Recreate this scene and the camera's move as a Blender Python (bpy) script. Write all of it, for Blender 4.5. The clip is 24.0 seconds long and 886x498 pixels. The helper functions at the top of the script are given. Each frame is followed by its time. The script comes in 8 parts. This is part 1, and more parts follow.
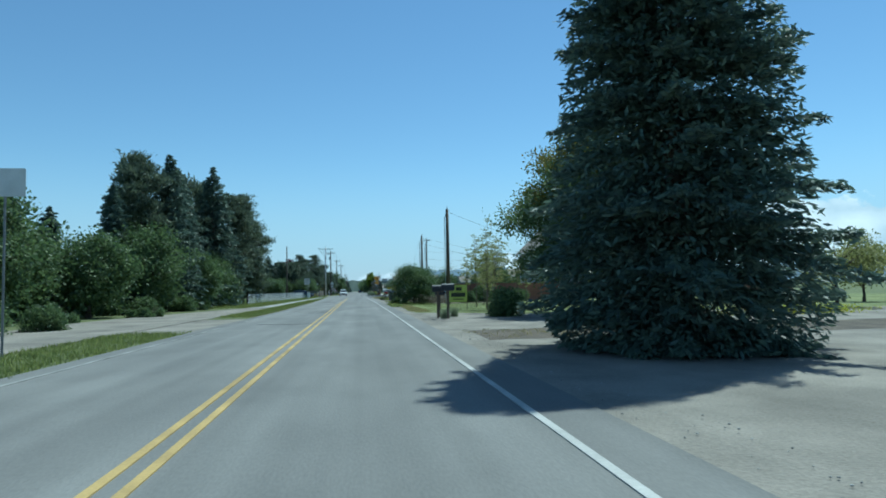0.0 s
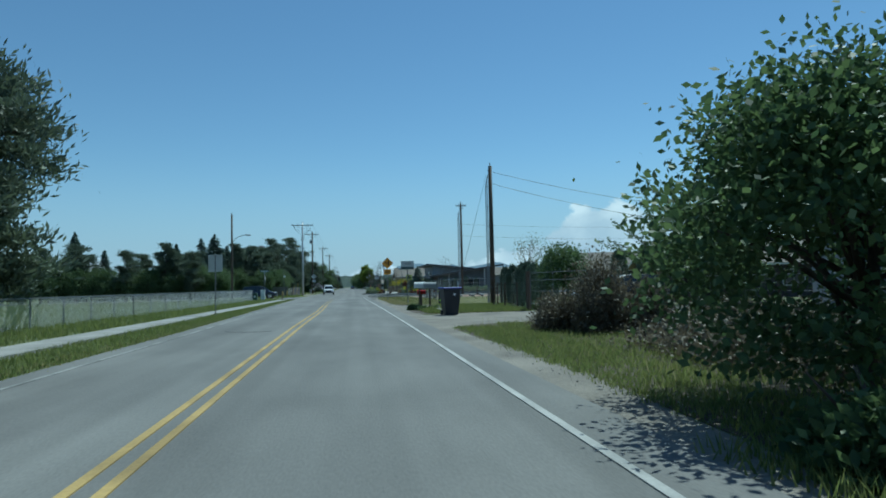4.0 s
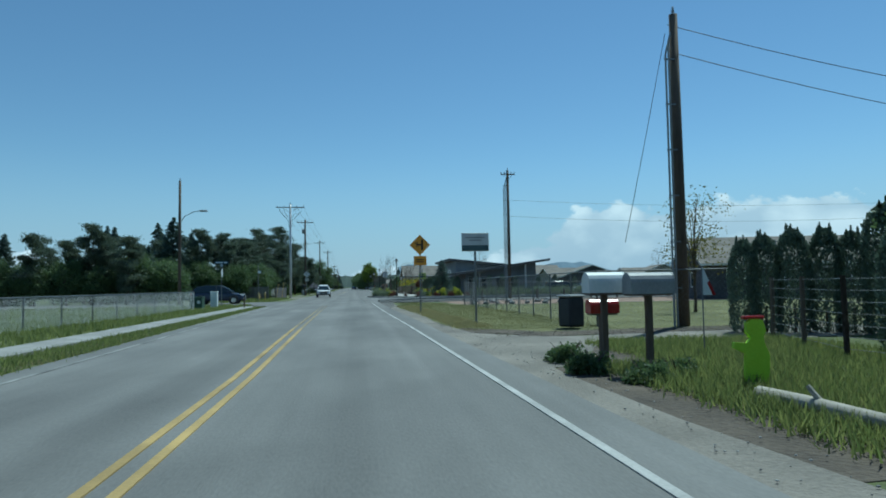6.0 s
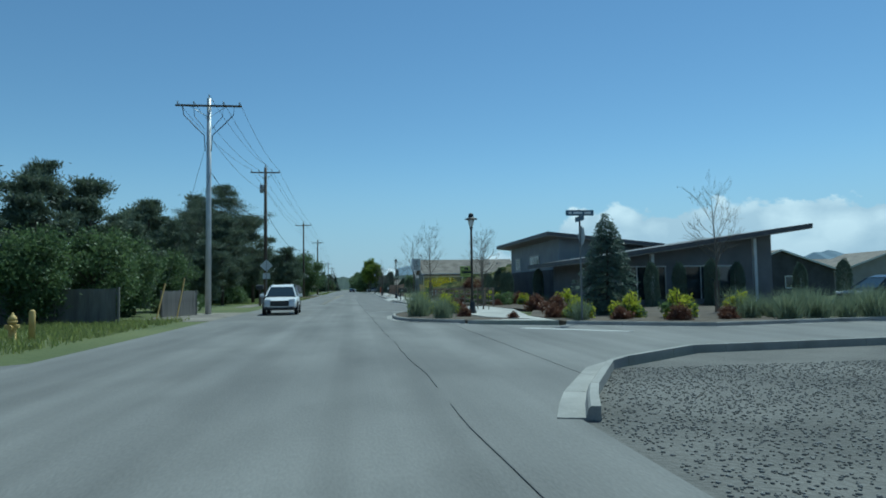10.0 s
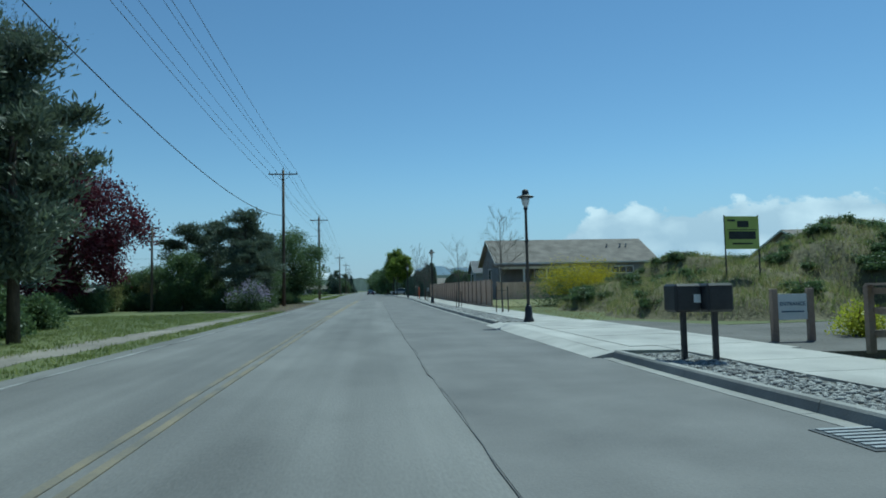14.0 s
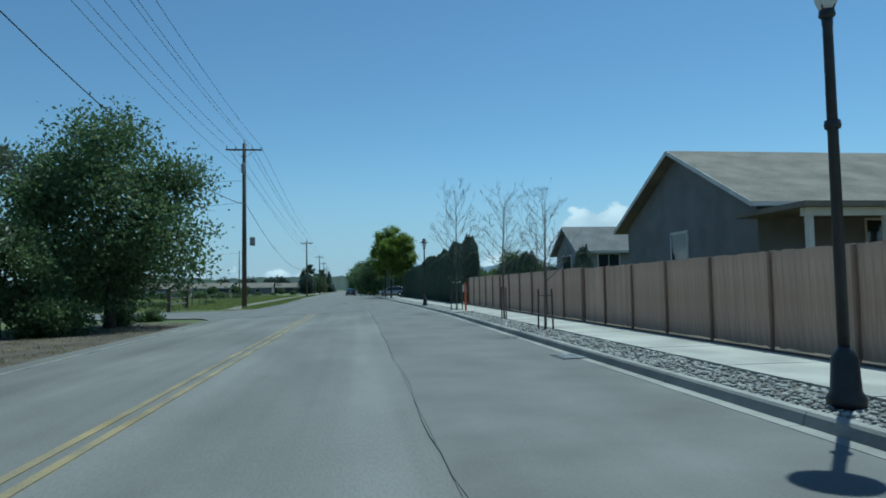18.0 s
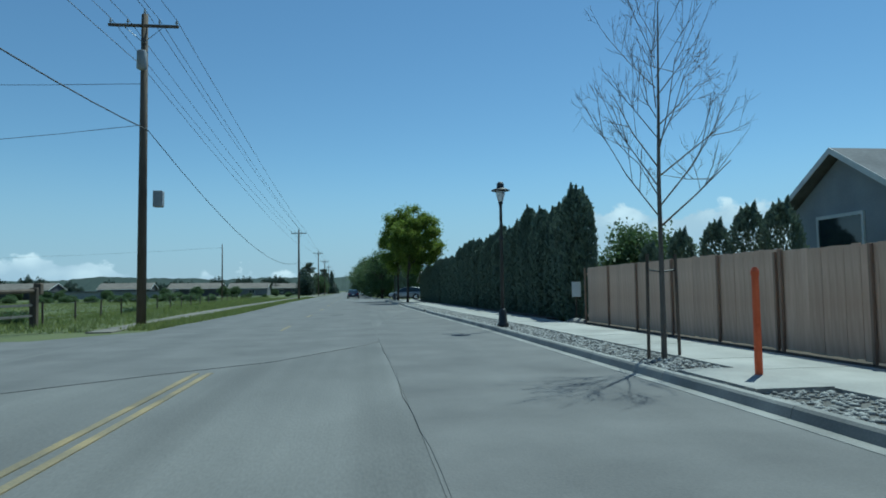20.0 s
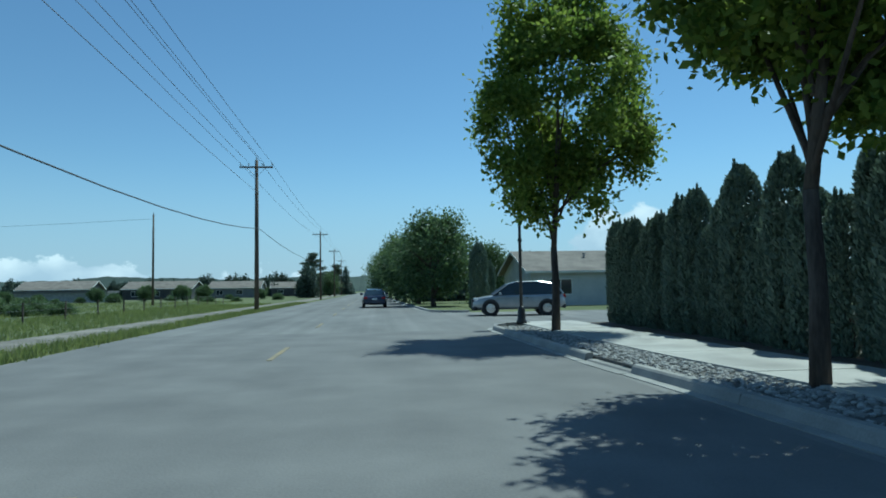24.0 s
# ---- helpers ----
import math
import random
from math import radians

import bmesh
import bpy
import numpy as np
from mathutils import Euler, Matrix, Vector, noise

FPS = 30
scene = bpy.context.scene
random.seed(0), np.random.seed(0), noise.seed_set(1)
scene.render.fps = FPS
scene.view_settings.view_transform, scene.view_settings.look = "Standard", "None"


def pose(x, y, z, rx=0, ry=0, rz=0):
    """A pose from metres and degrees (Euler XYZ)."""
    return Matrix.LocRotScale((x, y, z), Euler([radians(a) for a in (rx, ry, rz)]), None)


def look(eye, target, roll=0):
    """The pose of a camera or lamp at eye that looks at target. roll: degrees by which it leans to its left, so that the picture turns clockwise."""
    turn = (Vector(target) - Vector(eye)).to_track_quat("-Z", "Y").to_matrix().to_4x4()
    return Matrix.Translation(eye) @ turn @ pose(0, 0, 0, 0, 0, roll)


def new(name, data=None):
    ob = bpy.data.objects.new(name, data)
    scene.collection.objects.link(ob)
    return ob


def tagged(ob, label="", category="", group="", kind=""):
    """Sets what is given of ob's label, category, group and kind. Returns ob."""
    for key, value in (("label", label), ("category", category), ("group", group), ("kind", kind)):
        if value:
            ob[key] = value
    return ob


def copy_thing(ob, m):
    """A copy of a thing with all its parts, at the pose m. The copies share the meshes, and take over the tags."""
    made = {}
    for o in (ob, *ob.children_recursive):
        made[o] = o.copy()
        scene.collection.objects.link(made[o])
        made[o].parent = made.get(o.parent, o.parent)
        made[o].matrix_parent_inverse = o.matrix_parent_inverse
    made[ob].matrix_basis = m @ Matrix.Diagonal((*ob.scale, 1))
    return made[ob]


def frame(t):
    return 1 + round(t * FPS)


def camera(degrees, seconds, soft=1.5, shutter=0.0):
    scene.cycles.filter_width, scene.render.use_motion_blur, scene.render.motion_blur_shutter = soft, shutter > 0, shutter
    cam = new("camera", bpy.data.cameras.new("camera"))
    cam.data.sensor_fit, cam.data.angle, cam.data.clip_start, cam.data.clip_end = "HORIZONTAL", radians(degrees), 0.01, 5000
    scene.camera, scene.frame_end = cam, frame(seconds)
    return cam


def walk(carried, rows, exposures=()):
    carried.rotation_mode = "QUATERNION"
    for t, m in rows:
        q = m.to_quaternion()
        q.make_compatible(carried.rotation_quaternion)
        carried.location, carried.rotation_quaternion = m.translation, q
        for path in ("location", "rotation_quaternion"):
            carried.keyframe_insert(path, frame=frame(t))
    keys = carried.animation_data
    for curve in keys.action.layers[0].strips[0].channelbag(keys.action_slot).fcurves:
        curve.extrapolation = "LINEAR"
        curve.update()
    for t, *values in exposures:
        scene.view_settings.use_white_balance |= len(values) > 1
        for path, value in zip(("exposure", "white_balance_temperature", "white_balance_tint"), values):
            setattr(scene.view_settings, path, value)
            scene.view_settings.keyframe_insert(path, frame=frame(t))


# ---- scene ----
cam = camera(67.2, 24.0, soft=1.8)
PATH = [
    (0, (0.031, 0.49, 1.402), (1.217, 10.402, 2.0), -1.04),
    (0.5, (-0.014, 8.139, 1.403), (1.211, 18.045, 2.01), -1.04),
    (1, (-0.06, 15.773, 1.405), (1.212, 25.675, 1.991), -1.01),
    (1.5, (-0.112, 23.369, 1.406), (1.21, 33.265, 1.975), -0.93),
    (2, (-0.173, 30.821, 1.407), (1.189, 40.712, 1.966), -0.81),
    (2.5, (-0.244, 38.224, 1.405), (1.145, 48.112, 1.961), -0.86),
    (4.5, (-0.641, 67.993, 1.398), (0.631, 77.898, 1.925), -1.28),
    (5, (-0.733, 75.151, 1.389), (0.527, 85.057, 1.922), -1.23),
    (5.5, (-0.823, 82.381, 1.38), (0.444, 92.286, 1.909), -1.07),
    (6, (-0.91, 89.239, 1.387), (0.376, 99.141, 1.93), -0.94),
    (6.5, (-0.987, 95.913, 1.391), (0.314, 105.812, 1.937), -0.93),
    (7, (-1.054, 102.608, 1.392), (0.259, 112.507, 1.938), -0.85),
    (7.5, (-1.119, 109.345, 1.394), (0.217, 119.241, 1.937), -0.89),
    (8, (-1.173, 115.972, 1.395), (0.167, 125.867, 1.925), -1.15),
    (8.5, (-1.225, 123.063, 1.397), (0.133, 132.956, 1.918), -1.08),
    (9, (-1.27, 130.151, 1.399), (0.084, 140.044, 1.945), -0.90),
    (9.5, (-1.321, 137.289, 1.403), (0.036, 147.181, 1.957), -0.94),
    (10, (-1.386, 144.651, 1.412), (-0.063, 154.547, 1.983), -0.88),
    (10.5, (-1.452, 152.003, 1.425), (-0.164, 161.902, 2.02), -0.46),
    (12.5, (-1.694, 181.82, 1.407), (-0.627, 191.746, 1.984), -0.74),
    (13, (-1.78, 189.07, 1.402), (-0.736, 198.999, 1.983), -0.88),
    (13.5, (-1.865, 196.143, 1.399), (-0.819, 206.07, 1.991), -1.14),
    (14, (-1.935, 203.02, 1.396), (-0.866, 212.945, 1.988), -1.23),
    (14.5, (-1.981, 209.857, 1.393), (-0.874, 219.779, 1.978), -1.29),
    (15, (-1.997, 216.698, 1.393), (-0.853, 226.615, 1.973), -1.24),
    (15.5, (-1.982, 223.472, 1.394), (-0.813, 233.386, 1.985), -1.09),
    (16, (-1.933, 230.193, 1.395), (-0.705, 240.099, 1.988), -0.90),
    (16.5, (-1.853, 236.852, 1.395), (-0.583, 246.754, 1.975), -0.77),
    (17, (-1.752, 243.536, 1.398), (-0.449, 253.434, 1.967), -0.91),
    (17.5, (-1.646, 250.265, 1.402), (-0.32, 260.16, 1.969), -1.00),
    (19.5, (-1.21, 276.297, 1.402), (0.083, 286.195, 2.001), -0.84),
    (20, (-1.186, 282.977, 1.401), (0.056, 292.881, 1.995), -0.83),
    (20.5, (-1.201, 289.745, 1.399), (-0.023, 299.658, 1.975), -0.86),
    (21, (-1.245, 296.52, 1.395), (-0.111, 306.439, 1.978), -1.09),
    (21.5, (-1.318, 303.901, 1.396), (-0.227, 313.822, 2.017), -1.12),
    (22, (-1.415, 311.589, 1.401), (-0.384, 321.515, 2.053), -1.00),
    (22.5, (-1.527, 319.083, 1.401), (-0.522, 329.011, 2.058), -1.12),
    (23, (-1.653, 326.428, 1.399), (-0.666, 336.359, 2.03), -1.11),
    (23.5, (-1.794, 333.75, 1.39), (-0.821, 343.683, 2.01), -1.09),
    (24, (-1.942, 341.024, 1.378), (-0.974, 350.959, 1.975), -0.97),
]
EXPO = -0.08
KELVIN, TINT = 5350, -14
walk(cam, [(t, look(eye, target, roll)) for t, eye, target, roll in PATH], [(0.0, EXPO + 0.32, KELVIN, TINT), (1.0, EXPO + 0.22, KELVIN, TINT), (2.0, EXPO - 0.02, KELVIN, TINT), (22.0, EXPO, KELVIN, TINT), (24.0, EXPO + 0.15, KELVIN, TINT)])

# ---- light ----
SUN = Vector((0.322, 0.381, 0.866)).normalized()
elev, azim = math.asin(SUN.z), math.atan2(SUN.x, SUN.y)
sun = new("sun", bpy.data.lights.new("sun", "SUN"))
sun.data.energy, sun.data.angle, sun.data.color = 4.3, radians(0.55), (1.0, 0.955, 0.88)
sun.matrix_world = look(SUN * 50, (0, 0, 0))

world = bpy.data.worlds.new("sky")
scene.world = world
world.use_nodes = True
wt = world.node_tree
wt.nodes.clear()


def wnode(kind, **kw):
    n = wt.nodes.new(kind)
    for k, v in kw.items():
        n.inputs[k].default_value = v
    return n


w_out = wnode("ShaderNodeOutputWorld")
w_bg = wnode("ShaderNodeBackground", Strength=0.093)
w_sky = wnode("ShaderNodeTexSky")
w_sky.sky_type, w_sky.sun_disc = "NISHITA", False
w_sky.sun_elevation, w_sky.sun_rotation = elev, azim
w_sky.air_density, w_sky.dust_density, w_sky.ozone_density = 1.0, 0.0, 3.0
# low cumulus bank: cloud colour by height above the horizon and noise
w_tc = wnode("ShaderNodeTexCoord")
w_sep = wnode("ShaderNodeSeparateXYZ")
w_map = wnode("ShaderNodeMapping")
w_map.inputs["Scale"].default_value = (1.0, 1.0, 1.5)
w_n1 = wnode("ShaderNodeTexNoise", Scale=9.0, Detail=9.0, Roughness=0.55)
w_vor = wnode("ShaderNodeTexVoronoi", Scale=20.0)
w_vor.feature = "SMOOTH_F1"
w_vor.inputs["Smoothness"].default_value = 0.35
w_n2 = wnode("ShaderNodeTexNoise", Scale=4.0, Detail=2.0)
w_n3 = wnode("ShaderNodeTexNoise", Scale=55.0, Detail=6.0, Roughness=0.6)
w_links = wt.links


def wmath(op, a, b=None, clamp=False):
    n = wt.nodes.new("ShaderNodeMath")
    n.operation, n.use_clamp = op, clamp
    for i, v in enumerate((a, b)):
        if v is None:
            continue
        if isinstance(v, (int, float)):
            n.inputs[i].default_value = v
        else:
            w_links.new(v, n.inputs[i])
    return n.outputs[0]


w_links.new(w_tc.outputs["Generated"], w_sep.inputs[0])
w_links.new(w_tc.outputs["Generated"], w_map.inputs[0])
w_links.new(w_map.outputs[0], w_n1.inputs["Vector"])
w_links.new(w_tc.outputs["Generated"], w_n2.inputs["Vector"])
w_links.new(w_map.outputs[0], w_vor.inputs["Vector"])
w_links.new(w_map.outputs[0], w_n3.inputs["Vector"])
zz = w_sep.outputs["Z"]
# the bank stands higher towards the east (+x) than over the road
w_bank = wnode("ShaderNodeMapRange")
w_bank.interpolation_type = "SMOOTHSTEP"
for k, v in zip(("From Min", "From Max", "To Min", "To Max"), (0.10, 0.38, 0.026, 0.108)):
    w_bank.inputs[k].default_value = v
w_links.new(w_sep.outputs["X"], w_bank.inputs[0])
w_west = wnode("ShaderNodeMapRange")
w_west.interpolation_type = "SMOOTHSTEP"
for k, v in zip(("From Min", "From Max", "To Min", "To Max"), (-0.1, -0.45, 0.0, 0.014)):
    w_west.inputs[k].default_value = v
w_links.new(w_sep.outputs["X"], w_west.inputs[0])
top = wmath("ADD", wmath("ADD", w_bank.outputs[0], w_west.outputs[0]), wmath("MULTIPLY", wmath("SUBTRACT", w_n2.outputs[0], 0.5), 0.05))
edge = wmath("ADD", wmath("SUBTRACT", top, zz), wmath("ADD", wmath("MULTIPLY", wmath("SUBTRACT", w_n1.outputs[0], 0.5), 0.125), wmath("ADD", wmath("MULTIPLY", wmath("SUBTRACT", w_n3.outputs[0], 0.5), 0.03), wmath("MULTIPLY", wmath("SUBTRACT", 0.4, w_vor.outputs["Distance"]), 0.036))))
cover = wmath("MULTIPLY", wmath("MULTIPLY", edge, 150.0, True), 0.9)
w_shade = wnode("ShaderNodeMapRange")
w_shade.inputs["From Min"].default_value, w_shade.inputs["From Max"].default_value = 0.40, 0.66
w_shade.inputs["To Min"].default_value, w_shade.inputs["To Max"].default_value = 0.35, 1.0
w_links.new(wmath("ADD", w_n1.outputs[0], wmath("MULTIPLY", wmath("SUBTRACT", 0.4, w_vor.outputs["Distance"]), 0.5)), w_shade.inputs[0])
w_col = wnode("ShaderNodeMix")
w_col.data_type = "RGBA"
w_col.inputs[6].default_value, w_col.inputs[7].default_value = (4.0, 5.0, 6.3, 1), (8.6, 9.0, 9.6, 1)
w_links.new(wmath("MULTIPLY", w_shade.outputs[0], wmath("ADD", 0.3, wmath("MULTIPLY", wmath("DIVIDE", zz, top), 0.85)), True), w_col.inputs[0])
w_mix = wnode("ShaderNodeMix")
w_mix.data_type = "RGBA"
w_links.new(cover, w_mix.inputs[0])
# pale blue haze low over the land
w_haze = wnode("ShaderNodeMapRange")
w_haze.interpolation_type = "SMOOTHSTEP"
for k, v in zip(("From Min", "From Max", "To Min", "To Max"), (0.0, 0.2, 0.75, 0.0)):
    w_haze.inputs[k].default_value = v
w_links.new(zz, w_haze.inputs[0])
w_air = wnode("ShaderNodeMix")
w_air.data_type = "RGBA"
w_air.inputs[7].default_value = (3.6, 4.7, 6.5, 1)
w_links.new(w_haze.outputs[0], w_air.inputs[0])
w_links.new(w_sky.outputs[0], w_air.inputs[6])
w_links.new(w_air.outputs[2], w_mix.inputs[6])
w_links.new(w_col.outputs[2], w_mix.inputs[7])
w_links.new(w_mix.outputs[2], w_bg.inputs[0])
w_links.new(w_bg.outputs[0], w_out.inputs[0])

# ---- materials ----
def mat(name, dark, light, scale=3.0, fine=40.0, rough=0.85, bump=0.3, metal=0.0, vary=0.0, spec=0.4, stretch=(1, 1, 1), dist=0.01, streak=0.0, blot=0.0):
    """Two scales of noise between two colours, a fine relief, and a tint by object."""
    m = bpy.data.materials.new(name)
    m.use_nodes = True
    nt = m.node_tree
    bsdf = nt.nodes["Principled BSDF"]
    tc, mp = nt.nodes.new("ShaderNodeTexCoord"), nt.nodes.new("ShaderNodeMapping")
    mp.inputs["Scale"].default_value = stretch
    nt.links.new(tc.outputs["Object"], mp.inputs[0])
    big, small = nt.nodes.new("ShaderNodeTexNoise"), nt.nodes.new("ShaderNodeTexNoise")
    big.inputs["Scale"].default_value, big.inputs["Detail"].default_value = scale, 4
    small.inputs["Scale"].default_value, small.inputs["Detail"].default_value = fine, 3
    for n in (big, small):
        nt.links.new(mp.outputs[0], n.inputs["Vector"])
    add = nt.nodes.new("ShaderNodeMath")
    add.operation = "MULTIPLY_ADD"
    add.inputs[1].default_value = 0.45
    nt.links.new(small.outputs[0], add.inputs[0])
    nt.links.new(big.outputs[0], add.inputs[2])
    rng = nt.nodes.new("ShaderNodeMapRange")
    rng.inputs["From Min"].default_value, rng.inputs["From Max"].default_value = 0.5, 0.95
    nt.links.new(add.outputs[0], rng.inputs[0])
    mix = nt.nodes.new("ShaderNodeMix")
    mix.data_type = "RGBA"
    mix.inputs[6].default_value, mix.inputs[7].default_value = (*dark, 1), (*light, 1)
    nt.links.new(rng.outputs[0], mix.inputs[0])
    col = mix.outputs[2]
    if vary:
        oi, hsv, vr = nt.nodes.new("ShaderNodeObjectInfo"), nt.nodes.new("ShaderNodeHueSaturation"), nt.nodes.new("ShaderNodeMapRange")
        vr.inputs["To Min"].default_value, vr.inputs["To Max"].default_value = 1 - vary, 1 + vary
        nt.links.new(oi.outputs["Random"], vr.inputs[0])
        nt.links.new(vr.outputs[0], hsv.inputs["Value"])
        nt.links.new(col, hsv.inputs["Color"])
        col = hsv.outputs[0]
    # tyre-worn streaks along the road, then darker stains and patches
    for amount, sc, nscale, lo, hi in ((streak, (1.0, 0.012, 1.0), 1.15, 0.35, 0.65), (blot, (1.0, 0.55, 1.0), 0.8, 0.36, 0.50)):
        if not amount:
            continue
        mp2, nz, mr, hv = nt.nodes.new("ShaderNodeMapping"), nt.nodes.new("ShaderNodeTexNoise"), nt.nodes.new("ShaderNodeMapRange"), nt.nodes.new("ShaderNodeHueSaturation")
        mp2.inputs["Scale"].default_value = sc
        nz.inputs["Scale"].default_value, nz.inputs["Detail"].default_value = nscale, 5
        mr.inputs["From Min"].default_value, mr.inputs["From Max"].default_value = lo, hi
        mr.inputs["To Min"].default_value, mr.inputs["To Max"].default_value = 1 - amount, 1 + (amount if sc[1] < 0.1 else 0)
        nt.links.new(tc.outputs["Object"], mp2.inputs[0])
        nt.links.new(mp2.outputs[0], nz.inputs["Vector"])
        nt.links.new(nz.outputs[0], mr.inputs[0])
        nt.links.new(mr.outputs[0], hv.inputs["Value"])
        nt.links.new(col, hv.inputs["Color"])
        col = hv.outputs[0]
    nt.links.new(col, bsdf.inputs["Base Color"])
    bsdf.inputs["Roughness"].default_value, bsdf.inputs["Metallic"].default_value = rough, metal
    bsdf.inputs["Specular IOR Level"].default_value = spec
    if bump:
        bp = nt.nodes.new("ShaderNodeBump")
        bp.inputs["Strength"].default_value, bp.inputs["Distance"].default_value = bump, dist
        nt.links.new(small.outputs[0], bp.inputs["Height"])
        nt.links.new(bp.outputs[0], bsdf.inputs["Normal"])
    return m


def leaf_mat(name, dark, light, thru=0.35, rough=0.55):
    m = bpy.data.materials.new(name)
    m.use_nodes = True
    nt = m.node_tree
    bsdf, out = nt.nodes["Principled BSDF"], nt.nodes["Material Output"]
    geo, mix = nt.nodes.new("ShaderNodeNewGeometry"), nt.nodes.new("ShaderNodeMix")
    mix.data_type = "RGBA"
    mix.inputs[6].default_value, mix.inputs[7].default_value = (*dark, 1), (*light, 1)
    nt.links.new(geo.outputs["Random Per Island"], mix.inputs[0])
    nt.links.new(mix.outputs[2], bsdf.inputs["Base Color"])
    bsdf.inputs["Roughness"].default_value = rough
    bsdf.inputs["Specular IOR Level"].default_value = 0.4
    tr, sh = nt.nodes.new("ShaderNodeBsdfTranslucent"), nt.nodes.new("ShaderNodeMixShader")
    nt.links.new(mix.outputs[2], tr.inputs[0])
    sh.inputs[0].default_value = thru
    nt.links.new(bsdf.outputs[0], sh.inputs[1])
    nt.links.new(tr.outputs[0], sh.inputs[2])
    nt.links.new(sh.outputs[0], out.inputs[0])
    return m


def glass_mat(name, tint=(0.02, 0.03, 0.035)):
    m = bpy.data.materials.new(name)
    m.use_nodes = True
    b = m.node_tree.nodes["Principled BSDF"]
    b.inputs["Base Color"].default_value = (*tint, 1)
    b.inputs["Roughness"].default_value = 0.06
    b.inputs["Specular IOR Level"].default_value = 0.8
    return m


ASPHALT = mat("asphalt", (0.120, 0.118, 0.114), (0.194, 0.190, 0.181), 0.5, 38, 0.84, 0.45, stretch=(1, 0.3, 1), streak=0.15, blot=0.09)
ASPHALT_NEW = mat("asphalt_patch", (0.116, 0.114, 0.112), (0.176, 0.172, 0.166), 0.7, 40, 0.86, 0.45, streak=0.05, blot=0.02)
SEAL = mat("crack_seal", (0.061, 0.061, 0.063), (0.095, 0.095, 0.095), 2, 50, 0.7, 0.2)
CONCRETE = mat("concrete", (0.324, 0.315, 0.293), (0.450, 0.436, 0.405), 0.8, 35, 0.88, 0.25, vary=0.07, blot=0.18)
KERBSTONE = mat("kerb_concrete", (0.227, 0.223, 0.210), (0.353, 0.344, 0.323), 1.2, 40, 0.88, 0.3, vary=0.06, blot=0.18)
YELLOW_OLD = mat("faded_yellow_paint", (0.165, 0.148, 0.108), (0.340, 0.262, 0.130), 1.1, 30, 0.75, 0.25, blot=0.25)
YELLOW_FAINT = mat("worn_off_yellow_paint", (0.120, 0.117, 0.106), (0.225, 0.190, 0.125), 1.1, 30, 0.8, 0.25, blot=0.2)
WHITE_WORN = mat("worn_white_paint", (0.140, 0.139, 0.134), (0.330, 0.327, 0.312), 0.9, 12, 0.8, 0.25, blot=0.3)
YELLOW = mat("yellow_paint", (0.30, 0.215, 0.085), (0.49, 0.345, 0.125), 1.1, 30, 0.75, 0.25, blot=0.25)
WHITE_LINE = mat("white_line_paint", (0.285, 0.283, 0.272), (0.480, 0.474, 0.452), 1.1, 30, 0.75, 0.25, blot=0.25)
GRAVEL = mat("gravel", (0.146, 0.133, 0.115), (0.282, 0.256, 0.220), 0.45, 22, 0.95, 0.8, dist=0.03, blot=0.18)
GRAVEL_DK = mat("dark_gravel", (0.080, 0.077, 0.071), (0.160, 0.153, 0.141), 0.5, 18, 0.95, 0.9, dist=0.03)
RED_GRAVEL = mat("red_gravel", (0.20, 0.135, 0.105), (0.31, 0.215, 0.165), 0.6, 22, 0.95, 0.8, dist=0.03)
SOIL = mat("bare_soil", (0.055, 0.045, 0.036), (0.13, 0.105, 0.08), 0.8, 14, 0.95, 0.9, dist=0.05)
LAWN_DRY = mat("dry_turf", (0.118, 0.122, 0.048), (0.212, 0.204, 0.088), 0.22, 18, 0.95, 0.7, dist=0.04, blot=0.18)
GROUND = mat("field_ground", (0.070, 0.090, 0.030), (0.135, 0.150, 0.060), 0.12, 6, 0.95, 0.7, dist=0.06)
LAWN = mat("lawn_turf", (0.105, 0.135, 0.042), (0.205, 0.22, 0.08), 0.22, 18, 0.95, 0.7, dist=0.04, blot=0.16)
BARK = mat("bark", (0.045, 0.035, 0.028), (0.13, 0.105, 0.085), 3, 25, 0.95, 0.8, stretch=(1, 1, 0.25), dist=0.02)
BARK_PALE = mat("young_bark", (0.10, 0.085, 0.07), (0.22, 0.195, 0.165), 3, 25, 0.9, 0.5, stretch=(1, 1, 0.3))
LOGWOOD = mat("bleached_log", (0.30, 0.27, 0.22), (0.52, 0.48, 0.41), 2, 20, 0.9, 0.5, stretch=(0.2, 1, 1))
POLE = mat("pole_wood", (0.075, 0.058, 0.045), (0.16, 0.125, 0.095), 2, 22, 0.9, 0.5, stretch=(1, 1, 0.12))
CEDAR = mat("cedar_board", (0.460, 0.310, 0.218), (0.690, 0.506, 0.380), 1.6, 14, 0.85, 0.35, vary=0.07, stretch=(1, 1, 0.12))
CEDAR_DK = mat("dark_cedar_post", (0.25, 0.165, 0.118), (0.39, 0.275, 0.20), 1.6, 14, 0.88, 0.35, vary=0.1, stretch=(1, 1, 0.12))
FENCE_RED = mat("red_brown_board", (0.16, 0.075, 0.05), (0.27, 0.13, 0.09), 1.6, 14, 0.85, 0.35, vary=0.12, stretch=(1, 1, 0.12))
FENCE_GREY = mat("weathered_board", (0.10, 0.095, 0.09), (0.21, 0.20, 0.185), 1.6, 14, 0.9, 0.4, vary=0.15, stretch=(1, 1, 0.12))
RAILWOOD = mat("rail_wood", (0.22, 0.165, 0.13), (0.36, 0.28, 0.22), 1.5, 16, 0.85, 0.35, vary=0.1)
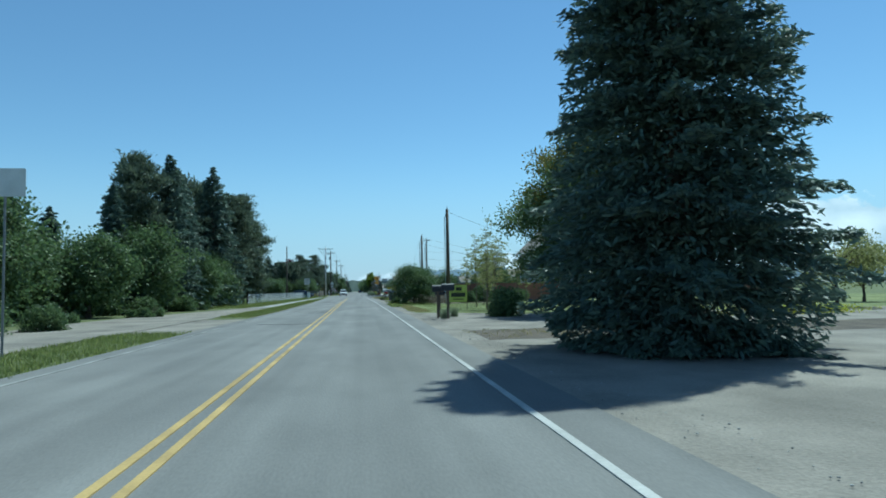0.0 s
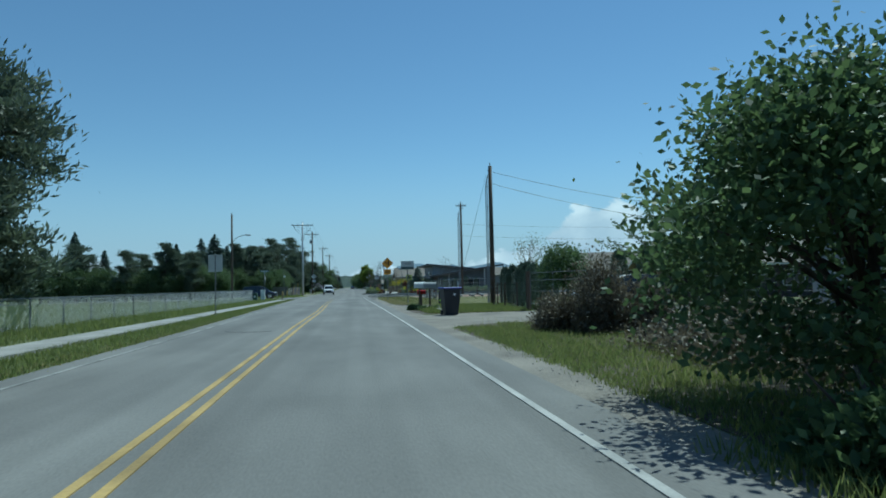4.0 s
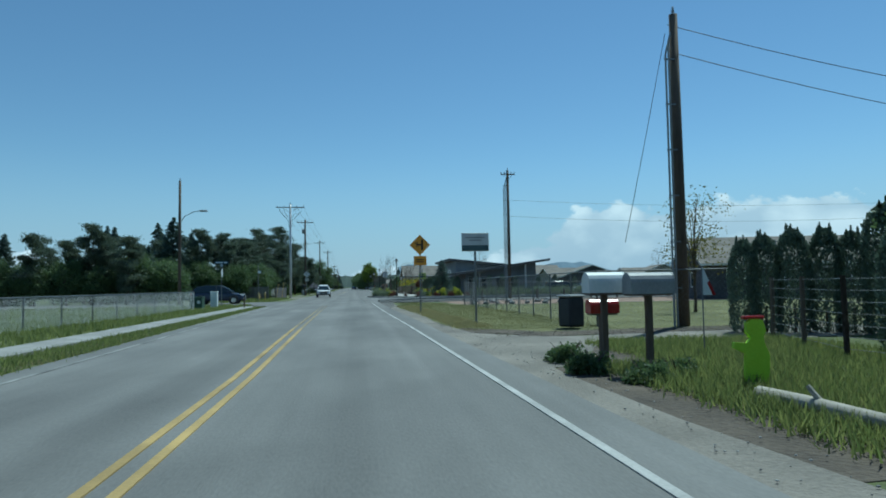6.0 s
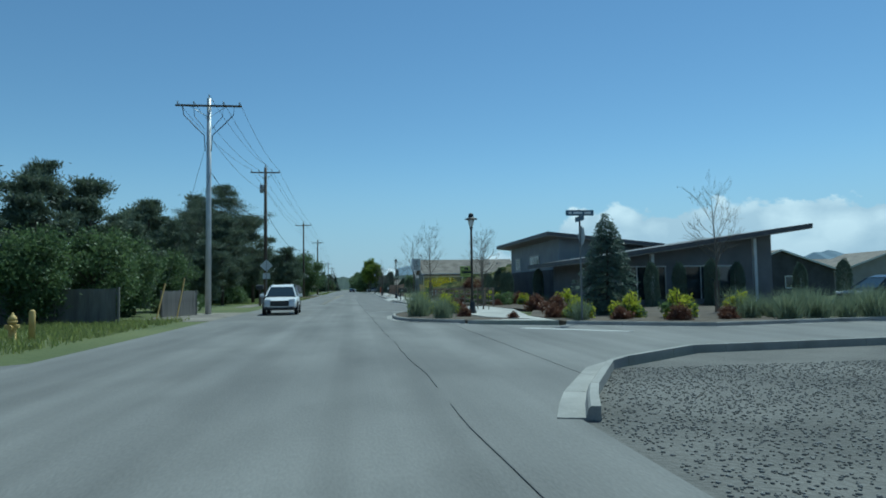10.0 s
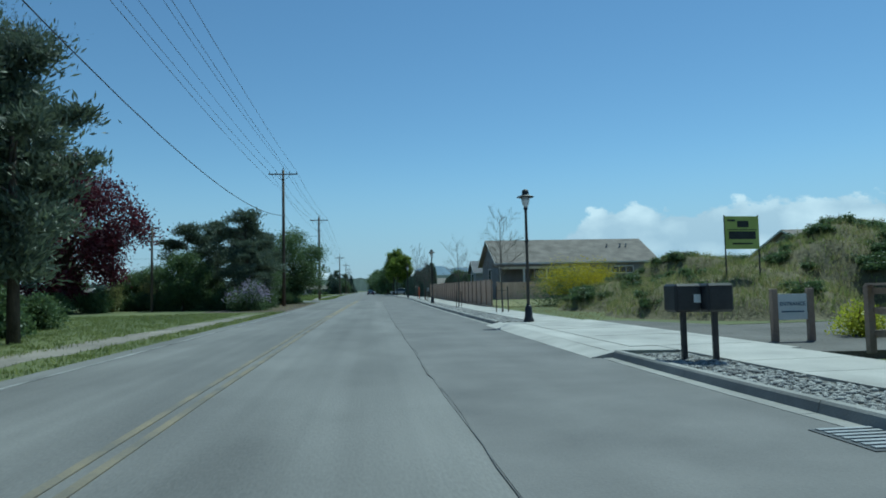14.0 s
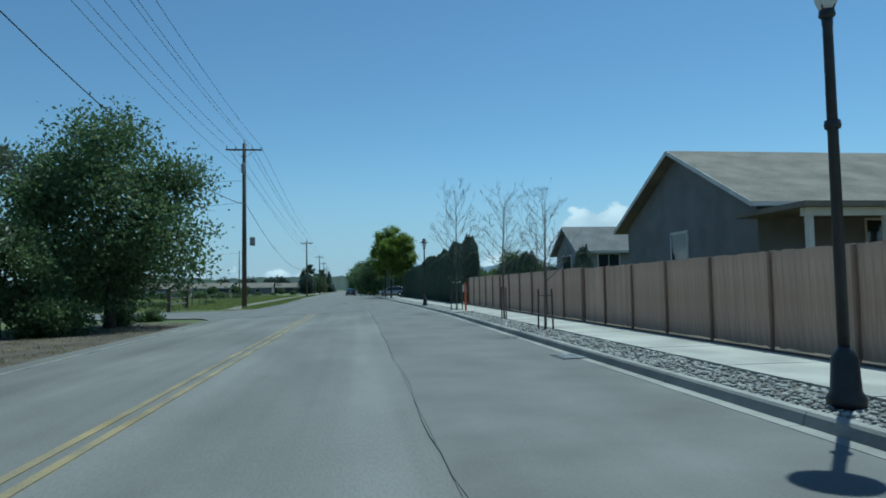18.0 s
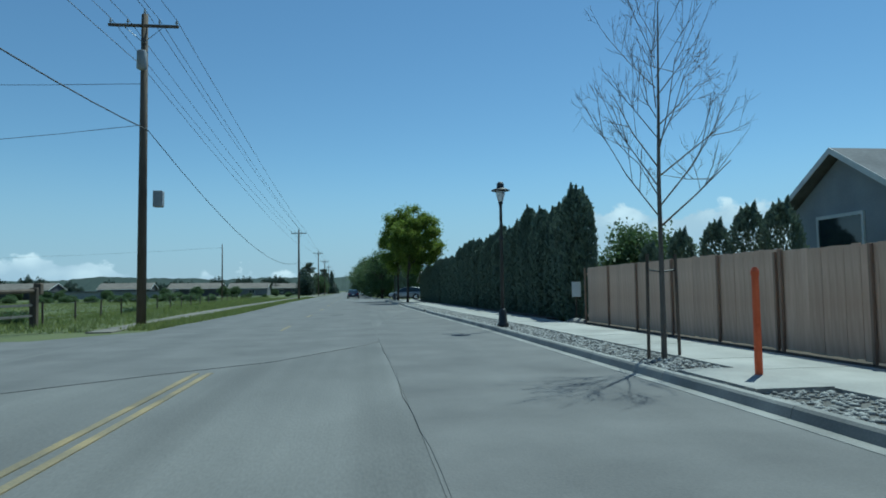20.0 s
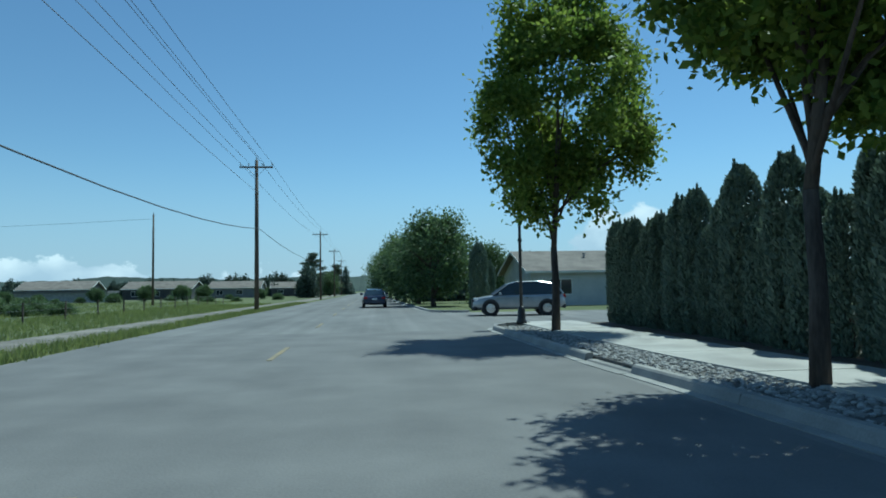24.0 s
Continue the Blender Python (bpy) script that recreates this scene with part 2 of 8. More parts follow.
GALV_PALE = mat("pale_galvanised_wire", (0.34, 0.36, 0.37), (0.48, 0.50, 0.51), 4, 40, 0.5, 0.1, metal=0.2)
GALV = mat("galvanised_steel", (0.140, 0.147, 0.154), (0.224, 0.231, 0.238), 4, 40, 0.5, 0.1, metal=0.5)
ALU = mat("bare_aluminium", (0.50, 0.51, 0.52), (0.62, 0.63, 0.64), 2, 30, 0.5, 0.05, metal=0.35)
WIREMAT = mat("cable_black", (0.02, 0.02, 0.022), (0.04, 0.04, 0.042), 4, 40, 0.6, 0.05)
WIREGREY = mat("cable_grey", (0.10, 0.105, 0.115), (0.17, 0.175, 0.185), 4, 40, 0.6, 0.05)
BLACK = mat("black_metal", (0.018, 0.019, 0.021), (0.04, 0.041, 0.044), 3, 30, 0.5, 0.08, spec=0.5)
PLASTIC_DK = mat("dark_plastic", (0.016, 0.02, 0.028), (0.032, 0.037, 0.047), 2, 30, 0.5, 0.1)
BLUE = mat("blue_plastic", (0.02, 0.035, 0.24), (0.035, 0.055, 0.34), 2, 30, 0.5, 0.05)
WHITE = mat("white_enamel", (0.58, 0.63, 0.63), (0.78, 0.78, 0.77), 2, 30, 0.55, 0.05)
GREY = mat("grey_enamel", (0.22, 0.23, 0.24), (0.34, 0.35, 0.36), 2, 30, 0.55, 0.05)
GREENBOX = mat("green_enamel", (0.03, 0.065, 0.045), (0.05, 0.10, 0.07), 2, 30, 0.55, 0.05)
SIGN_ORANGE = mat("sign_amber", (0.62, 0.27, 0.03), (0.76, 0.35, 0.05), 1.5, 25, 0.6, 0.03)
SIGN_GREEN = mat("banner_lime", (0.42, 0.47, 0.10), (0.55, 0.60, 0.17), 1.5, 25, 0.75, 0.05)
SIGN_BLUE = mat("street_sign_blue", (0.045, 0.095, 0.155), (0.07, 0.135, 0.205), 1.5, 25, 0.5, 0.03)
SIGN_TEAL = mat("board_teal", (0.06, 0.10, 0.11), (0.10, 0.15, 0.16), 1.5, 25, 0.6, 0.03)
INK = mat("dark_lettering", (0.02, 0.022, 0.02), (0.05, 0.055, 0.05), 2, 30, 0.7, 0.02)
NEON = mat("lime_plastic", (0.42, 0.66, 0.02), (0.55, 0.80, 0.05), 2, 30, 0.5, 0.05)
ORANGE = mat("orange_plastic", (0.62, 0.10, 0.03), (0.80, 0.17, 0.06), 2, 30, 0.55, 0.05)
HYDRANT = mat("hydrant_yellow", (0.46, 0.31, 0.10), (0.60, 0.43, 0.16), 3, 30, 0.6, 0.1)
SIDING = mat("grey_siding", (0.15, 0.155, 0.165), (0.21, 0.215, 0.225), 1, 20, 0.8, 0.15)
SIDING_MID = mat("blue_grey_siding", (0.25, 0.265, 0.28), (0.33, 0.345, 0.36), 1, 20, 0.8, 0.15)
SIDING_DK = mat("charcoal_siding", (0.05, 0.05, 0.054), (0.085, 0.085, 0.09), 1, 20, 0.8, 0.15)
SIDING_PALE = mat("pale_siding", (0.40, 0.42, 0.42), (0.52, 0.53, 0.52), 1, 20, 0.8, 0.12)
STUCCO = mat("tan_stucco", (0.27, 0.255, 0.23), (0.36, 0.34, 0.31), 1, 30, 0.9, 0.2)
TRIM = mat("painted_trim", (0.55, 0.55, 0.53), (0.70, 0.70, 0.67), 2, 25, 0.7, 0.05)
SHINGLE = mat("roof_shingle", (0.13, 0.115, 0.10), (0.24, 0.215, 0.185), 0.8, 9, 0.92, 0.5, stretch=(1, 1, 2))
SHINGLE_GR = mat("grey_shingle", (0.12, 0.12, 0.125), (0.21, 0.21, 0.215), 0.8, 9, 0.92, 0.5)
METALROOF = mat("roof_edge_metal", (0.07, 0.07, 0.075), (0.12, 0.12, 0.125), 2, 25, 0.6, 0.05)
GLASS = glass_mat("window_glass")
RUBBER = mat("tyre_rubber", (0.015, 0.015, 0.016), (0.035, 0.035, 0.036), 6, 40, 0.85, 0.2)
CHROME = mat("bright_metal", (0.55, 0.56, 0.58), (0.7, 0.7, 0.71), 4, 40, 0.22, 0.02, metal=0.9)
LAMPLENS = mat("lamp_lens", (0.66, 0.67, 0.68), (0.8, 0.8, 0.8), 4, 40, 0.15, 0.02)
TAIL = mat("tail_lens", (0.22, 0.01, 0.012), (0.32, 0.02, 0.02), 4, 40, 0.2, 0.02)
PAINT_BLUE = mat("navy_car_paint", (0.022, 0.03, 0.055), (0.035, 0.046, 0.08), 2, 20, 0.22, 0.0, spec=0.6)
PAINT_BLACK = mat("dark_car_paint", (0.012, 0.014, 0.018), (0.022, 0.024, 0.03), 2, 20, 0.2, 0.0, spec=0.6)
PAINT_WHITE = mat("white_car_paint", (0.68, 0.69, 0.70), (0.78, 0.78, 0.78), 2, 20, 0.25, 0.0, spec=0.6)
PAINT_SILVER = mat("silver_car_paint", (0.34, 0.35, 0.36), (0.44, 0.45, 0.46), 2, 20, 0.28, 0.0, metal=0.5, spec=0.6)
BOULDER = mat("boulder_stone", (0.17, 0.165, 0.16), (0.33, 0.32, 0.30), 1.5, 12, 0.9, 0.6, vary=0.15)

L_SPRUCE = leaf_mat("spruce_needles", (0.068, 0.105, 0.092), (0.14, 0.195, 0.145), 0.28)
L_PINE = leaf_mat("pine_needles", (0.07, 0.098, 0.078), (0.16, 0.195, 0.12), 0.3)
L_OAK = leaf_mat("dark_foliage", (0.066, 0.11, 0.05), (0.155, 0.215, 0.082), 0.42)
L_MAPLE = leaf_mat("maple_leaves", (0.095, 0.155, 0.024), (0.26, 0.315, 0.055), 0.6)
L_GOLD = leaf_mat("young_maple_leaves", (0.075, 0.09, 0.02), (0.20, 0.17, 0.035), 0.45)
L_BIRCH = leaf_mat("pale_spring_leaves", (0.15, 0.17, 0.055), (0.34, 0.34, 0.14), 0.5)
L_CEDAR = leaf_mat("arborvitae_sprays", (0.1, 0.138, 0.108), (0.175, 0.225, 0.155), 0.22)
L_PURPLE = leaf_mat("purple_leaves", (0.045, 0.012, 0.022), (0.13, 0.03, 0.045), 0.4)
L_LILAC = leaf_mat("lilac_flowers", (0.26, 0.22, 0.33), (0.48, 0.42, 0.54), 0.3)
L_BROOM = leaf_mat("broom_flowers", (0.42, 0.36, 0.01), (0.68, 0.56, 0.02), 0.35)
L_LIME = leaf_mat("lime_shrub_leaves", (0.26, 0.31, 0.03), (0.54, 0.53, 0.06), 0.45)
L_RED = leaf_mat("red_shrub_leaves", (0.10, 0.045, 0.03), (0.22, 0.11, 0.07), 0.35)
L_DEAD = leaf_mat("dead_weeds", (0.10, 0.088, 0.06), (0.25, 0.215, 0.15), 0.25)
L_GRASS = leaf_mat("grass_blades", (0.12, 0.165, 0.05), (0.28, 0.3, 0.1), 0.55)
L_DRY = leaf_mat("dry_grass_blades", (0.23, 0.21, 0.095), (0.40, 0.355, 0.18), 0.5)
L_LAVENDER = leaf_mat("grey_green_leaves", (0.140, 0.182, 0.112), (0.308, 0.350, 0.224), 0.35)
L_BLOSSOM = leaf_mat("white_blossom", (0.55, 0.55, 0.52), (0.75, 0.74, 0.70), 0.35)
L_FAR = leaf_mat("far_woods", (0.04, 0.062, 0.052), (0.085, 0.115, 0.08), 0.3)
L_LAWN_DRY = leaf_mat("dry_lawn_blades", (0.145, 0.152, 0.058), (0.235, 0.228, 0.095), 0.5)
L_LAWN = leaf_mat("lawn_blades", (0.13, 0.165, 0.05), (0.225, 0.245, 0.085), 0.5)
MOUND = mat("mound_soil", (0.099, 0.090, 0.050), (0.198, 0.176, 0.099), 0.5, 8, 0.95, 0.9, dist=0.06)

# ---- mesh helpers ----
RNG = np.random.default_rng(7)


def part(name, bm, material, parent=None, label="", smooth=False):
    """Links a bmesh as one mesh object, under a thing or a part."""
    me = bpy.data.meshes.new(name)
    if smooth:
        for f in bm.faces:
            f.smooth = True
    bm.to_mesh(me)
    bm.free()
    me.materials.append(material)
    ob = new(name, me)
    ob.parent = parent
    if label:
        tagged(ob, label)
    return ob


def thing(name, label, category, at=(0, 0, 0), turn=0.0, group="", kind=""):
    """An Empty at the base of a thing, to which its parts belong."""
    ob = new(name)
    ob.empty_display_size = 0.2
    ob.matrix_basis = pose(*at, 0, 0, turn)
    return tagged(ob, label, category, group, kind)


def box(bm, x0, x1, y0, y1, z0, z1, bevel=0.0):
    r = bmesh.ops.create_cube(bm, size=1, matrix=Matrix.LocRotScale(((x0 + x1) / 2, (y0 + y1) / 2, (z0 + z1) / 2), None, (x1 - x0, y1 - y0, z1 - z0)))
    if bevel:
        es = list({e for v in r["verts"] for e in v.link_edges})
        bmesh.ops.bevel(bm, geom=es, offset=bevel, segments=1, affect="EDGES")
    return bm


def boxed(*dims, bevel=0.0):
    return box(bmesh.new(), *dims, bevel=bevel)


def tube(bm, pts, radii, sides=8, cap=True):
    """A tapered tube along points."""
    pts = [Vector(p) for p in pts]
    if isinstance(radii, (int, float)):
        radii = [radii] * len(pts)
    rings = []
    up = Vector((0.13, 0.21, 0.97))
    for i, p in enumerate(pts):
        d = (pts[min(i + 1, len(pts) - 1)] - pts[max(i - 1, 0)]).normalized()
        a = d.cross(up if abs(d.dot(up)) < 0.95 else Vector((1, 0.1, 0))).normalized()
        b = d.cross(a)
        rings.append([bm.verts.new(p + (a * math.cos(k * math.tau / sides) + b * math.sin(k * math.tau / sides)) * radii[i]) for k in range(sides)])
    for r0, r1 in zip(rings, rings[1:]):
        for k in range(sides):
            bm.faces.new((r0[k], r0[(k + 1) % sides], r1[(k + 1) % sides], r1[k]))
    if cap and sides > 2:
        bm.faces.new(rings[0][::-1])
        bm.faces.new(rings[-1])
    return bm


def tubed(pts, radii, sides=8):
    return tube(bmesh.new(), pts, radii, sides)


def lathe(profile, sides=16):
    """A turned solid from (radius, height) pairs, about z."""
    bm = bmesh.new()
    rings = [[bm.verts.new((r * math.cos(k * math.tau / sides), r * math.sin(k * math.tau / sides), z)) for k in range(sides)] for r, z in profile]
    for r0, r1 in zip(rings, rings[1:]):
        for k in range(sides):
            bm.faces.new((r0[k], r0[(k + 1) % sides], r1[(k + 1) % sides], r1[k]))
    bm.faces.new(rings[0][::-1])
    bm.faces.new(rings[-1])
    return bm


def slab(outline, z0, z1):
    """A flat polygon with thickness."""
    bm = bmesh.new()
    lo = [bm.verts.new((x, y, z0)) for x, y in outline]
    hi = [bm.verts.new((x, y, z1)) for x, y in outline]
    n = len(outline)
    bm.faces.new(hi)
    bm.faces.new(lo[::-1])
    for k in range(n):
        bm.faces.new((lo[k], lo[(k + 1) % n], hi[(k + 1) % n], hi[k]))
    bmesh.ops.recalc_face_normals(bm, faces=bm.faces)
    return bm


def panel_xz(outline, y0, y1):
    """A polygon in the xz plane with thickness along y."""
    bm = bmesh.new()
    a = [bm.verts.new((x, y0, z)) for x, z in outline]
    b = [bm.verts.new((x, y1, z)) for x, z in outline]
    n = len(outline)
    bm.faces.new(a)
    bm.faces.new(b[::-1])
    for k in range(n):
        bm.faces.new((a[(k + 1) % n], a[k], b[k], b[(k + 1) % n]))
    bmesh.ops.recalc_face_normals(bm, faces=bm.faces)
    return bm


def ribbon(left, right, z0, z1):
    """A strip between two edge lines of the plan, with thickness."""
    bm = bmesh.new()
    rows = []
    for (xa, ya), (xb, yb) in zip(left, right):
        rows.append([bm.verts.new(p) for p in ((xa, ya, z1), (xb, yb, z1), (xb, yb, z0), (xa, ya, z0))])
    for a, b in zip(rows, rows[1:]):
        for k in range(4):
            bm.faces.new((a[k], a[(k + 1) % 4], b[(k + 1) % 4], b[k]))
    bm.faces.new(rows[0])
    bm.faces.new(rows[-1][::-1])
    bmesh.ops.recalc_face_normals(bm, faces=bm.faces)
    return bm


def raw_mesh(name, verts, faces, material):
    """A mesh from arrays of corners and equal-sized faces."""
    verts, faces = np.asarray(verts, np.float32), np.asarray(faces, np.int32)
    me = bpy.data.meshes.new(name)
    n, k = faces.shape
    me.vertices.add(len(verts))
    me.vertices.foreach_set("co", verts.ravel())
    me.loops.add(n * k)
    me.loops.foreach_set("vertex_index", faces.ravel())
    me.polygons.add(n)
    me.polygons.foreach_set("loop_start", np.arange(0, n * k, k, dtype=np.int32))
    me.polygons.foreach_set("loop_total", np.full(n, k, np.int32))
    me.update(calc_edges=True)
    me.materials.append(material)
    return me


def unit(v):
    return v / np.maximum(np.linalg.norm(v, axis=1, keepdims=True), 1e-9)


def leaves(name, at, size, material, along=None, loose=0.6, slim=0.45, rng=RNG):
    """Small lozenge leaves at the places given, along a direction or every way."""
    at = np.asarray(at, float)
    n = len(at)
    a = rng.normal(size=(n, 3))
    if along is not None:
        a = np.asarray(along) + a * loose
    a = unit(a)
    b = unit(np.cross(a, rng.normal(size=(n, 3))))
    s = (size * rng.uniform(0.6, 1.35, n))[:, None]
    v = np.stack([at - a * s * 0.5, at + b * s * slim * 0.5, at + a * s * 0.5, at - b * s * slim * 0.5], 1).reshape(-1, 3)
    return raw_mesh(name, v, np.arange(4 * n).reshape(n, 4), material)


def interp(table, y):
    ys = [r[0] for r in table]
    return float(np.interp(y, ys, [r[1] for r in table]))


# ---- plants ----
def crown_thing(name, label, category, at, wood, wood_mat, leaf_mesh, group="", crown_name="crown", more=()):
    t = thing(name, label, category, at, group=group)
    if wood is not None:
        part("trunk", wood, wood_mat, t, smooth=True)
    ob = new(crown_name, leaf_mesh)
    ob.parent = t
    for nm, me in more:
        o = new(nm, me)
        o.parent = t
    return t


def spruce_parts(h, r, seed, n=16000, size=0.3, bare=0.03, droop=0.30, gap=0.03, column=0.78, inner=0, rag=(0.62, 1.14)):
    g = np.random.default_rng(seed)
    wood = tubed([(0, 0, -0.1), (0.03, 0, h * 0.4), (0, 0.02, h * 0.97)], [0.022 * h, 0.014 * h, 0.01], 8)
    at, al = [], []
    z = bare * h
    levels = []
    while z < h * 0.985:
        levels.append(z)
        z += h * gap * (0.55 + 0.75 * (1 - z / h))
    weights = np.array([(1 - q / h) ** 1.3 + 0.03 for q in levels])
    weights /= weights.sum()
    for q, w in zip(levels, weights):
        rr = r * (1 - q / h) ** column * (0.35 + 0.65 * min(1, (q / h + 0.12) / 0.22))
        k = int(g.integers(7, 12))
        per = max(4, int(n * w / k))
        for az in g.uniform(0, math.tau, k):
            ln = rr * g.uniform(*rag) * (1 + 0.12 * math.sin(az * 2 + 5 * q / h + seed))
            s = g.uniform(0.08, 1, per) ** 0.75
            lift = g.uniform(-0.06, 0.2)
            side = g.normal(0, 0.105, per) * ln * (1.1 - 0.75 * s) + g.normal(0, 0.03, per)
            d = np.array([math.cos(az), math.sin(az)])
            pz = q + ln * (lift * s - droop * s**1.6 + 0.14 * np.maximum(0, s - 0.75)) + g.normal(0, 0.05, per) - np.abs(side) * 0.3
            at.append(np.stack([d[0] * s * ln - d[1] * side, d[1] * s * ln + d[0] * side, pz], 1))
            al.append(np.tile([d[0], d[1], -0.25], (per, 1)) + np.stack([-d[1] * np.sign(side), d[0] * np.sign(side), 0 * side], 1) * 0.7)
            if ln > 0.6:
                tube(wood, [(0, 0, q), (d[0] * ln * 0.5, d[1] * ln * 0.5, q + ln * (lift * 0.5 - droop * 0.33)), (d[0] * ln * 0.95, d[1] * ln * 0.95, q + ln * (lift - droop * 0.92))], [0.02 + 0.008 * ln, 0.012, 0.004], 3)
    if inner:
        zi = h * g.uniform(0.02, 0.93, inner) ** 1.25
        ri = r * (1 - zi / h) ** column * (0.35 + 0.65 * np.minimum(1, (zi / h + 0.12) / 0.22)) * g.uniform(0.1, 0.86, inner) ** 0.5
        ai = g.uniform(0, math.tau, inner)
        at.append(np.stack([np.cos(ai) * ri, np.sin(ai) * ri, np.maximum(zi - 0.25 * ri, 0.1)], 1))
        al.append(np.stack([np.cos(ai), np.sin(ai), -0.3 + 0 * ai], 1))
    return wood, leaves("spruce_crown", np.concatenate(at), size, L_SPRUCE, np.concatenate(al), 0.45, 0.3, g)


def pine_parts(h, r, seed, n=12000, size=0.32, low=0.3, material=None, m=30, slim=0.26):
    g = np.random.default_rng(seed)
    lean = g.normal(0, 0.02 * h, 2)
    wood = tubed([(0, 0, -0.1), (lean[0] * 0.3, lean[1] * 0.3, h * 0.35), (lean[0], lean[1], h * 0.93)], [0.02 * h, 0.015 * h, 0.02], 8)
    at, al = [], []
    per = n // m
    for i in range(m):
        f = low + (0.97 - low) * (i + g.uniform(0, 0.9)) / m
        az = g.uniform(0, math.tau)
        env = math.sin(math.pi * min(1.0, 0.22 + 0.78 * (1 - (f - low) / (1 - low)))) ** 0.6
        ln = r * g.uniform(0.3, 1.05) * (0.3 + 0.7 * env) * (1 if f < 0.8 else max(0.15, (1 - f) * 4.0))
        c0 = np.array([lean[0] * f, lean[1] * f, f * h])
        tip = c0 + np.array([math.cos(az) * ln, math.sin(az) * ln, ln * g.uniform(-0.05, 0.35)])
        tube(wood, [c0 - (0, 0, 0.2), (c0 + tip) / 2 + (0, 0, 0.05), tip], [0.02 + 0.012 * ln, 0.03, 0.012], 4)
        for b in range(3):
            mid = c0 + (tip - c0) * g.uniform(0.5, 1.05) + g.normal(0, 0.18 * r / 2, 3) * (1, 1, 0.5)
            sp = np.array([0.22, 0.22, 0.10]) * r * g.uniform(0.5, 1.0) * (0.8 if m < 40 else 0.6 if f < 0.8 else 0.42)
            p = mid + g.normal(0, 1, (per // 3, 3)) * sp
            at.append(p)
            al.append(unit(p - mid) * 0.8 + (0, 0, 0.7))
    return wood, leaves("pine_crown", np.concatenate(at), size, material or L_PINE, np.concatenate(al), 0.5, slim, g)


def broad_parts(h, rx, base, seed, n=14000, size=0.16, material=None, trunk=0.13, clumps=60, fork=None, spread=0.2, fill=0.45, shift=(0, 0), taper=0.0, floor=None, limbs=3, flat=0.8):
    """Trunk, forked limbs and a crown of leaf clumps; base: the crown's lower edge."""
    g = np.random.default_rng(seed)
    fork = fork or base
    bm = tubed([(0, 0, -0.1), (0.03, -0.02, fork * 0.5), (0, 0, fork)], [trunk * 1.25, trunk, trunk * 0.85], 10)
    cz, rz = (h + base) / 2, (h - base) / 2
    crest = np.array([shift[0] * 0.5, shift[1] * 0.5, fork + (h - fork) * 0.72])
    foot = np.array([0, 0, fork])
    tube(bm, [foot - (0, 0, 0.05), foot * 0.5 + crest * 0.5 + (0.04 * rx, -0.03 * rx, 0), crest], [trunk * 0.83, trunk * 0.5, 0.012], 8)
    at, al = [], []
    per = n // clumps
    for i in range(clumps):
        d = unit(g.normal(size=(1, 3)))[0]
        f = g.uniform(fill, 1.0) ** 0.6 * g.uniform(0.8, 1.08)
        c = np.array([d[0] * rx * f, d[1] * rx * f, cz + d[2] * rz * f])
        c[:2] *= 1 - 0.25 * max(0, (c[2] - cz) / rz) - taper * max(0, (cz - c[2]) / rz)
        c[:2] += np.array(shift) * min(1.0, (c[2] - base) / rz + 0.3)
        if floor is not None:
            c[2] = max(c[2], floor + 0.5 * abs(c[2] - floor) * g.uniform(0, 0.5))
        if i % limbs == 0 or i < 2:
            f0 = 0.02 + (i * 0.137) % 0.42
            a0 = foot + (crest - foot) * f0 * max(0.15, min(1.0, (c[2] - fork) / rz))
            m = a0 * 0.45 + c * 0.55 + (0, 0, 0.06 * rz)
            tube(bm, [a0, m, c], [trunk * (0.5 - 0.5 * f0), trunk * 0.24, 0.01], 6)
        p = c + g.normal(0, spread, (per, 3)) * (rx, rx, rz * flat)
        at.append(p)
        al.append(unit(p - c))
    return bm, leaves("leaf_crown", np.concatenate(at), size, material or L_MAPLE, np.concatenate(al), 1.0, 0.62, g)


def bare_parts(h, seed, spread=1.0, thick=0.05):
    g = np.random.default_rng(seed)
    bm = bmesh.new()
    top = h * 0.94
    tube(bm, [(0, 0, -0.05), (0.03, 0.02, h * 0.45), (g.normal(0, 0.05), g.normal(0, 0.05), top)], [thick, thick * 0.7, 0.008], 7)

    def twig(p, d, ln, r, depth):
        bend = Vector(g.normal(0, 0.16, 3))
        q = p + (d + bend * 0.5).normalized() * ln * 0.5
        e = q + (d + bend + Vector((0, 0, 0.22))).normalized() * ln * 0.5
        tube(bm, [p, q, e], [r, r * 0.75, r * 0.4], 4 if depth < 2 else 3, cap=False)
        if depth < 3:
            for k in range(4 if depth == 0 else 3):
                f = g.uniform(0.3, 0.95)
                dd = (d + Vector(g.normal(0, 0.55, 3)) + Vector((0, 0, 0.25))).normalized()
                twig(p.lerp(q, f * 2) if f < 0.5 else q.lerp(e, f * 2 - 1), dd, ln * g.uniform(0.35, 0.6), max(r * 0.5, 0.003), depth + 1)

    for i in range(22):
        f = 0.34 + 0.58 * i / 22
        az = i * 2.4 + g.uniform(-0.5, 0.5)
        ln = h * (0.33 - 0.2 * (f - 0.3)) * g.uniform(0.7, 1.1) * spread
        up = 0.6 + 0.65 * f
        twig(Vector((0, 0, f * h)), Vector((math.cos(az), math.sin(az), up)).normalized(), ln, thick * 0.38 * (1.15 - f), 0)
    return bm


